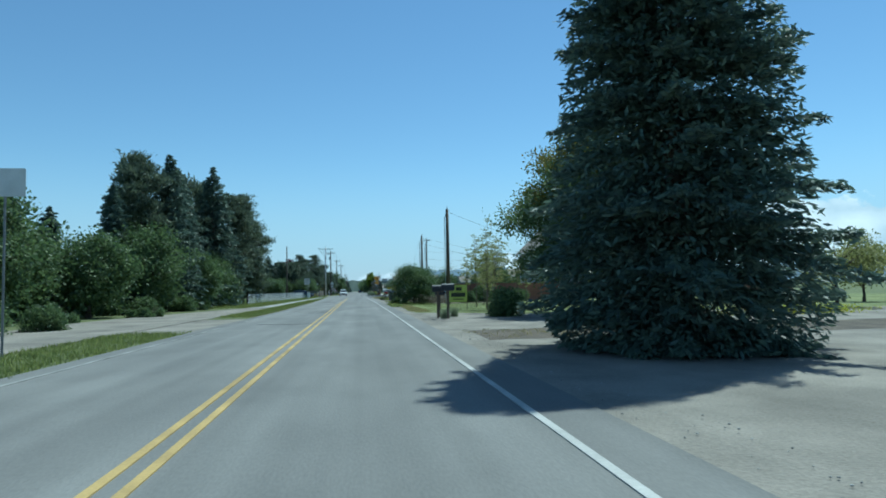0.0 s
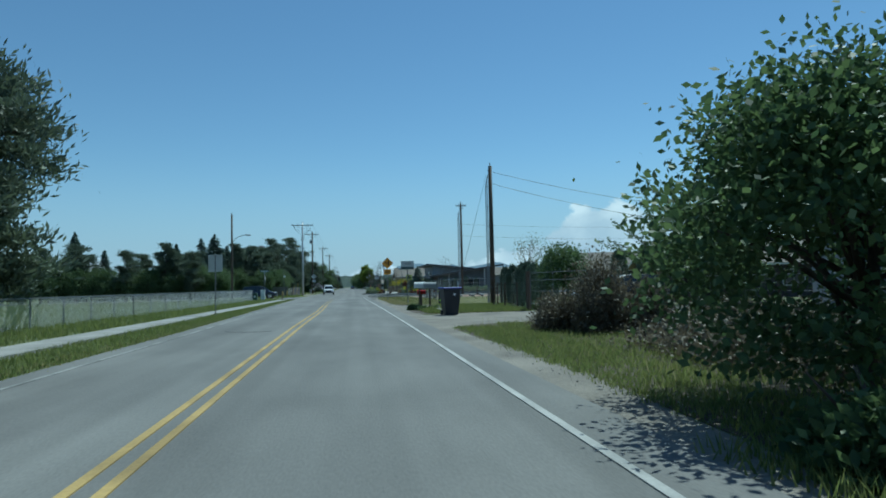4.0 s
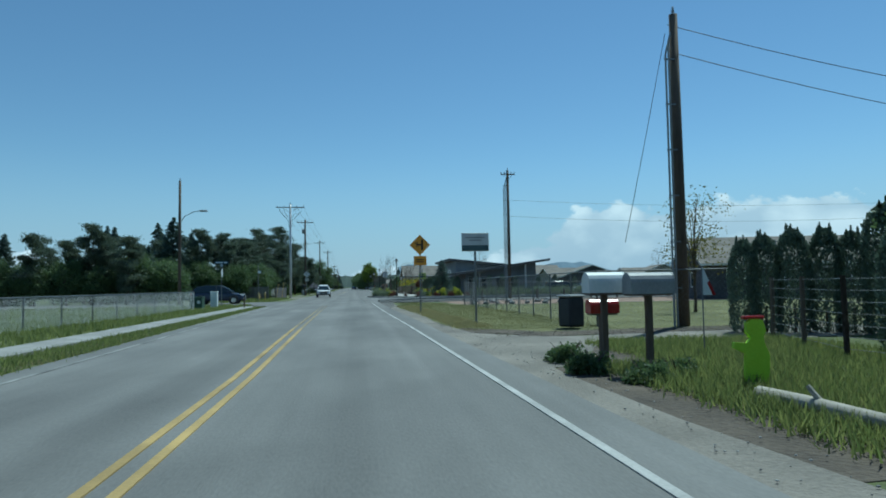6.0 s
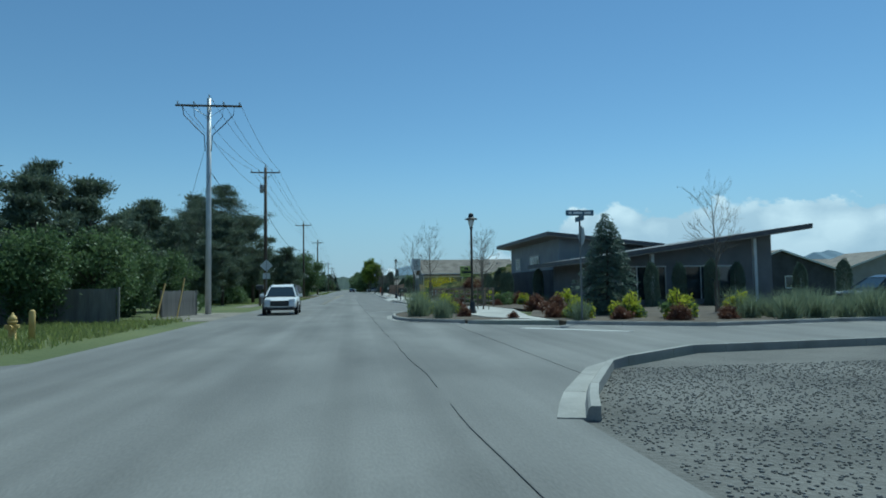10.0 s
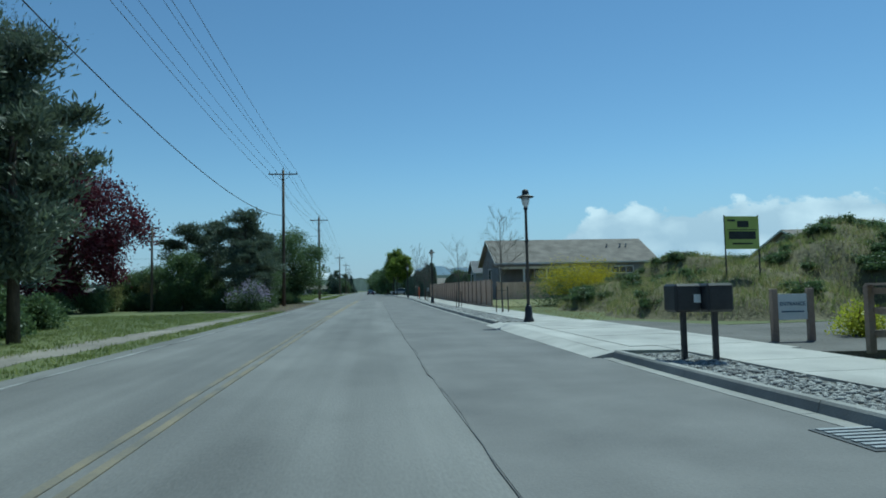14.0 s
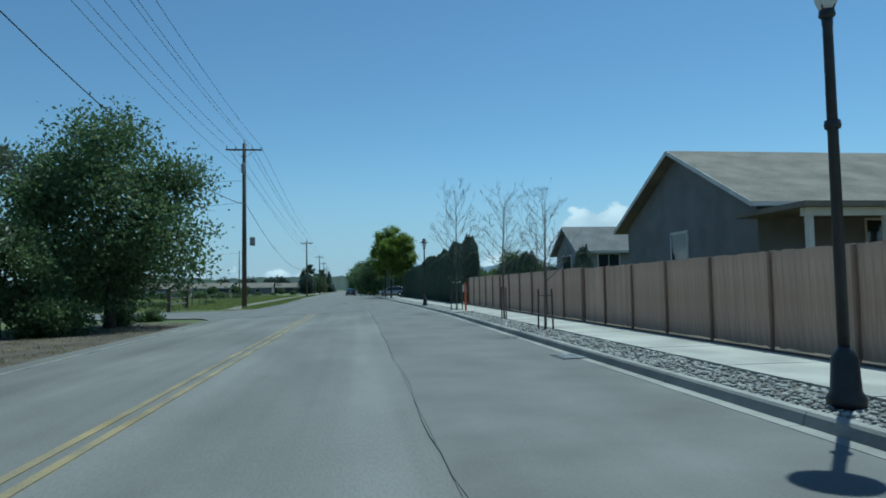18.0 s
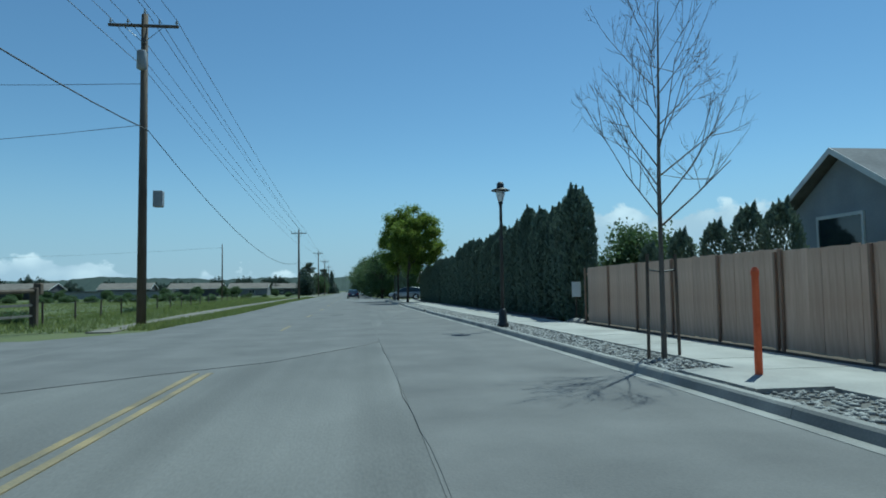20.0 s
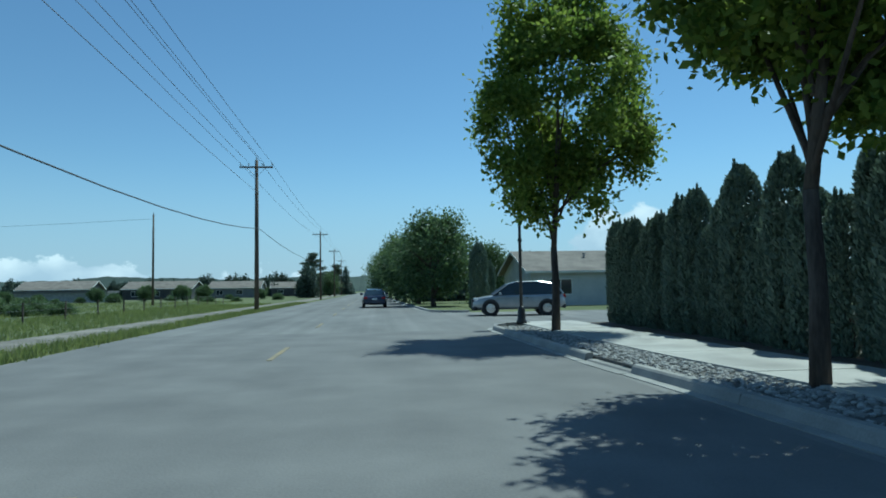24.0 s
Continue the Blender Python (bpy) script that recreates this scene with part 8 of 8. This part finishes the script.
# ---- planting beds ----
for x, y, s, k in ((7.4, 170.2, 0.85, 0), (9.4, 170.0, 0.95, 0), (10.9, 168.8, 1.0, 0), (13.2, 168.6, 0.9, 0), (3.0, 177.2, 0.95, 0), (2.1, 179.4, 1.0, 0), (2.6, 174.6, 0.6, 2), (1.5, 174.8, 0.85, 2), (1.7, 176.6, 0.95, 2), (2.3, 172.6, 0.7, 2), (6.7, 171.0, 0.7, 1), (8.5, 168.6, 0.6, 1), (10.1, 167.2, 0.7, 1), (12.0, 167.3, 0.6, 1), (4.0, 179.8, 0.8, 1), (3.4, 173.6, 0.5, 1), (5.0, 171.2, 0.35, 1), (8.1, 175.5, 1.0, 1), (9.4, 178.0, 1.05, 0), (8.3, 179.5, 1.0, 1), (10.6, 174.5, 0.9, 2), (6.9, 168.6, 0.6, 2)):
    placed((lime_shrub, red_shrub, grey_tuft)[k], x, y, 0.1, x * 83 + y * 31, s * 1.35)
for k in range(110):
    placed(grey_tuft, 13.0 + 0.36 * k, 167.6 + 1.5 * math.sin(k * 2.1), 0.1, k * 47, 0.98 + 0.2 * math.sin(k * 1.3))
for k in range(9):
    placed(lime_shrub if k % 3 == 0 else red_shrub, 15.5 + 2.4 * k, 168.8 + 0.5 * math.sin(k * 1.9), 0.1, k * 61, 0.75)
w, m = spruce_parts(4.6, 1.75, 171, 12000, 0.15, 0.02, 0.35, 0.05, 0.6, 4000)
crown_thing("young_cedar", "bushy young conifer in the planting bed", "tree", (9.8, 173.2, 0.08), w, BARK, m)
for x, y, s in ((12.2, 180.5, 0.75), (13.2, 182.6, 0.8), (15.6, 181.2, 0.8), (17.6, 181.8, 0.8), (19.4, 181.4, 0.85), (21.4, 182.0, 0.8), (24.4, 180.5, 0.75), (26.5, 179.6, 0.8), (29, 178.5, 0.7)):
    placed(small_thuja, x, y, 0.05, x * 50, s)
for x, y, b, s in ((14.6, 172.5, 0, 1.05), (5.8, 181.6, 1, 0.95), (7.2, 189.5, 2, 0.9)):
    placed(bares[b], x, y, 0.1, x * 90, s)
placed(bares[0], 41, 178, -0.05, 20, 1.1)
# behind the rail fence
for k in range(22):
    x, y = 8.4 + 1.9 * ((k * 7) % 3) + 0.3 * math.sin(k), 190 + 1.05 * k
    placed((red_shrub, lime_shrub, grey_tuft, weed_bush)[(k * 5) % 4], x, y, 0.08, k * 71, 0.75 + 0.25 * math.sin(k * 1.7))
for k in range(16):
    placed((weed_bush, red_shrub, weed_bush, lime_shrub)[k % 4], 9.0 + 1.7 * (k % 3), 191.5 + 1.35 * k, 0.08, k * 97, 1.15 + 0.35 * math.sin(k * 2.3))
for x, y, s in ((11.2, 206, 0.7), (10.4, 202, 0.62), (11.6, 200, 0.75), (12.2, 204, 0.72), (12.8, 207, 0.8), (13.0, 210.5, 0.9), (12.4, 213.5, 0.8), (13.6, 198, 0.8)):
    placed(small_thuja, x, y, 0.05, x * 50, s * 1.05, "conical dark garden conifer")
w, m = broad_parts(2.3, 0.75, 0.3, 172, 5000, 0.1, L_RED, 0.05, 40, 0.5, 0.16)
crown_thing("red_maple", "small red-leaved garden maple", "tree", (10.6, 213.2, 0.05), w, BARK, m)
w, m = broad_parts(2.2, 1.1, 0.3, 173, 4000, 0.1, L_RED, 0.05, 40, 0.5, 0.16)
crown_thing("red_maple", "low red-leaved garden maple", "tree", (12.0, 217.4, 0.05), w, BARK, m)
# street trees with stakes
for k, (x, y, s) in enumerate(((4.15, 207.6, 1.16), (4.45, 195.8, 1.28), (4.75, 237.0, 1.02), (4.0, 248.6, 0.84), (4.1, 276.2, 0.9), (4.25, 294.5, 1.4), (4.4, 283.0, 0.95))):
    placed(bares[k % 3], x, y, 0.08, k * 77, min(s, 1.08), tall=max(1.0, s / 1.08))
# ---- the mound ----
bm = bmesh.new()
bmesh.ops.create_grid(bm, x_segments=60, y_segments=60, size=1, matrix=Matrix.Translation((0, 0, 0)))


def mound_z(x, y):
    z = 0.0
    for cx, cy, rx, ry, h in ((12.9, 229.5, 5.0, 5.5, 1.85), (12.6, 238, 4.4, 5.5, 1.5), (20.5, 231.5, 6.6, 6.5, 3.9), (17.5, 241, 5.5, 6, 3.0)):
        d = ((x - cx) / rx) ** 2 + ((y - cy) / ry) ** 2
        z = max(z, h * max(0.0, 1 - d) ** 0.8)
    n = noise.fractal(Vector((x * 0.35, y * 0.35, 0)), 0.9, 2.0, 5)
    return z * (1 + 0.16 * n) + (0.18 * n if z > 0.15 else 0)


for v in bm.verts:
    x, y = 16 + v.co.x * 10, 235 + v.co.y * 12
    v.co = (x, y, 0.02 + mound_z(x, y))
setting("mound", bm, MOUND, "rough overgrown earth mound beside the road", "mound", True)
g = np.random.default_rng(180)
spots = [(x, y, 0.0 + mound_z(x, y)) for x, y in zip(g.uniform(6.8, 24, 15000), g.uniform(223.5, 247, 15000)) if mound_z(x, y) > 0.12]
grass("mound_weeds", np.array(spots[::2]), 0.3, "rough weeds and long grass on the mound", L_GRASS, 6, 0.14, 0.013)
grass("mound_dry_weeds", np.array(spots[1::2]), 0.32, "dry brown stalks on the mound", L_DRY, 5, 0.14, 0.01)
for k in range(150):
    x, y = float(g.uniform(8, 23)), float(g.uniform(225, 245))
    z = mound_z(x, y)
    if z > 0.6:
        placed(weed_bush, x, y, z - 0.1, k * 50, float(g.uniform(0.35, 0.95)), "tangled green weeds on the mound", 0.8)
shrub("broom_bush", "broom bush in bright yellow flower", (11.8, 246.6, 0.1), 4.2, 3.4, 3.0, 181, 14000, 0.1, L_OAK, 50)
shrub("broom_flowers", "yellow flowers covering a broom bush", (11.8, 246.3, 0.85), 4.2, 3.5, 2.6, 182, 24000, 0.07, L_BROOM, 60, category="flowers", twigs=False)
shrub("broom_bush", "small yellow flowering shrub by the entrance sign", (9.3, 217.6, 0.05), 0.95, 0.85, 0.8, 183, 3000, 0.08, L_LIME, 16)
row([low_bush], [(20, 228, 0.5), (22.5, 230, 0.6), (19, 232, 0.5)], 17, z=2.6, label="green bush growing on the mound")
# ---- last part: hedge, maples, garden ----
HEDGE = [(307.5, 7.65), (316, 7.7), (323, 7.4), (336, 6.8), (350, 6.3), (365, 6.6)]
y, k = 309.2, 0
g = np.random.default_rng(190)
while y < 364.4:
    placed(thujas[k % 3], interp(HEDGE, y) + float(g.normal(0, 0.08)), y, 0.05, float(g.uniform(0, 360)), float(g.uniform(0.80, 1.08)) * (1.0 if y < 311.5 else 0.95 if y < 322 else 0.92 if y < 337 else 0.77 if y < 346 else 0.72))
    y += float(g.uniform(0.56, 0.8))
    k += 1
for x, y, s in ((14.5, 311.5, 0.9), (12.5, 313.2, 0.9), (9.9, 299.3, 1.06), (9.9, 300.8, 1.08), (9.9, 302.6, 1.0), (9.9, 304.9, 0.98), (9.9, 307.4, 0.9), (10.3, 290.2, 1.0)):
    placed(small_thuja, x, y, 0.05, x * 33, s * 1.02, "columnar dark cypress behind the fence")
row(oaks[1:], [(13.5, 316, 0.72)], 18, label="rounded garden tree behind the hedge")
for k, (x, y, s) in enumerate(((3.5, 348.9, 1.0), (3.2, 360.2, 1.0), (2.6, 396.5, 0.9), (2.0, 408, 0.85), (1.2, 422, 0.9), (0.6, 434, 0.9), (0.0, 452, 0.95))):
    if k < 2:
        placed(maples[k], x, y, 0.05, 0, s)
    else:
        placed(oaks[k % 2], x, y, 0.0, k * 110, s * (1.15, 1.35)[k % 2], "dark green street tree along the far road")
for x, y, s in ((4.7, 385.0, 1.2), (5.6, 386.4, 0.9), (17.5, 388.6, 0.75)):
    placed(thujas[0], x, y, -0.05, x * 61, s * 0.75, "dark trimmed conifer at the street corner")
row([low_bush], [(7.0, 389, 0.55), (6.0, 393, 0.8), (10.5, 389.6, 0.35)], 19)
row(oaks, [(24, 402, 0.9), (28, 396, 0.85), (9, 408, 0.9)], 20)
# ---- distance ----
g = np.random.default_rng(200)
for k in range(80):
    x = -14 - 3.2 * k + float(g.normal(0, 2))
    placed(far_clump, x, 600 - 0.8 * k + float(g.normal(0, 16)), -0.05, k * 53, float(g.uniform(0.55, 0.98)))
for k in range(56):
    placed(far_clump if k % 3 else low_bush, -26 - 4.0 * k + float(g.normal(0, 2)), (560 - 2.4 * k) + float(g.normal(0, 6)), -0.05, k * 53, float(g.uniform(0.35, 0.6)) * (1 if k % 3 else 2.2))
for k in range(24):
    placed(far_clump, 4 + 5 * k + float(g.normal(0, 2)), 440 + 3 * k + float(g.normal(0, 14)), -0.05, k * 53, float(g.uniform(0.55, 0.95)))
for k in range(16):
    placed(far_clump, (-17 if k % 2 else 8) + float(g.normal(0, 2.2)) - 0.02 * k * k, 470 + 18 * k, -0.05, k * 73, float(g.uniform(0.6, 1.0)))
for k in range(10):
    placed((pines[k % 3], oaks[0], spruces[1])[k % 3], -17.5 + float(g.normal(0, 2.5)), 500 + 14 * k, -0.05, k * 73, float(g.uniform(0.7, 1.0)))
for k in range(14):
    placed(far_clump, -90 - 9 * k, 515 - 6 * k + float(g.normal(0, 8)), -0.05, k * 41, float(g.uniform(0.4, 0.7)))


def ridge(name, label, y, x0, x1, h, seed, material, step=30):
    """A far wooded ridge line."""
    g = np.random.default_rng(seed)
    xs = np.arange(x0, x1, step)
    zs = [h * (0.55 + 0.45 * noise.fractal(Vector((x * 0.0016 + seed, 0.3, 0)), 0.8, 2.0, 6)) + float(g.normal(0, h * 0.02)) for x in xs]
    bm = bmesh.new()
    fr = [bm.verts.new((x, y, -3)) for x in xs]
    up = [bm.verts.new((x, y + h * 2, max(z, 1))) for x, z in zip(xs, zs)]
    bk = [bm.verts.new((x, y + h * 5, -3)) for x in xs]
    for a, b in ((fr, up), (up, bk)):
        for k in range(len(xs) - 1):
            bm.faces.new((a[k], a[k + 1], b[k + 1], b[k]))
    return setting(name, bm, material, label, "hills", kind="structure")


WOODS = mat("far_wood_slope", (0.03, 0.05, 0.045), (0.06, 0.085, 0.07), 0.02, 0.3, 0.95, 0.0)
# the blue haze of distance is mixed into the ridge's base colour
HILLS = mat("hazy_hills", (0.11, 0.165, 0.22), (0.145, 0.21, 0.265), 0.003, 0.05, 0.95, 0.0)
for k in range(70):
    placed((low_bush, weed_bush, oaks[1])[k % 3], -22 - 2.1 * k + float(g.normal(0, 1.5)), 462 + 0.35 * k + float(g.normal(0, 12)), -0.05, k * 61, float(g.uniform(0.5, 1.0)) * (0.8, 1.8, 0.55)[k % 3])
ridge("far_woods", "low dark wooded skyline beyond the fields", 1100, -1500, 300, 30, 3, WOODS, 6)
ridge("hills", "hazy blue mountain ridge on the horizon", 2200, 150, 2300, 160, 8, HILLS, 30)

for ob in MODELS:
    for o in (*ob.children_recursive, ob):
        bpy.data.objects.remove(o)
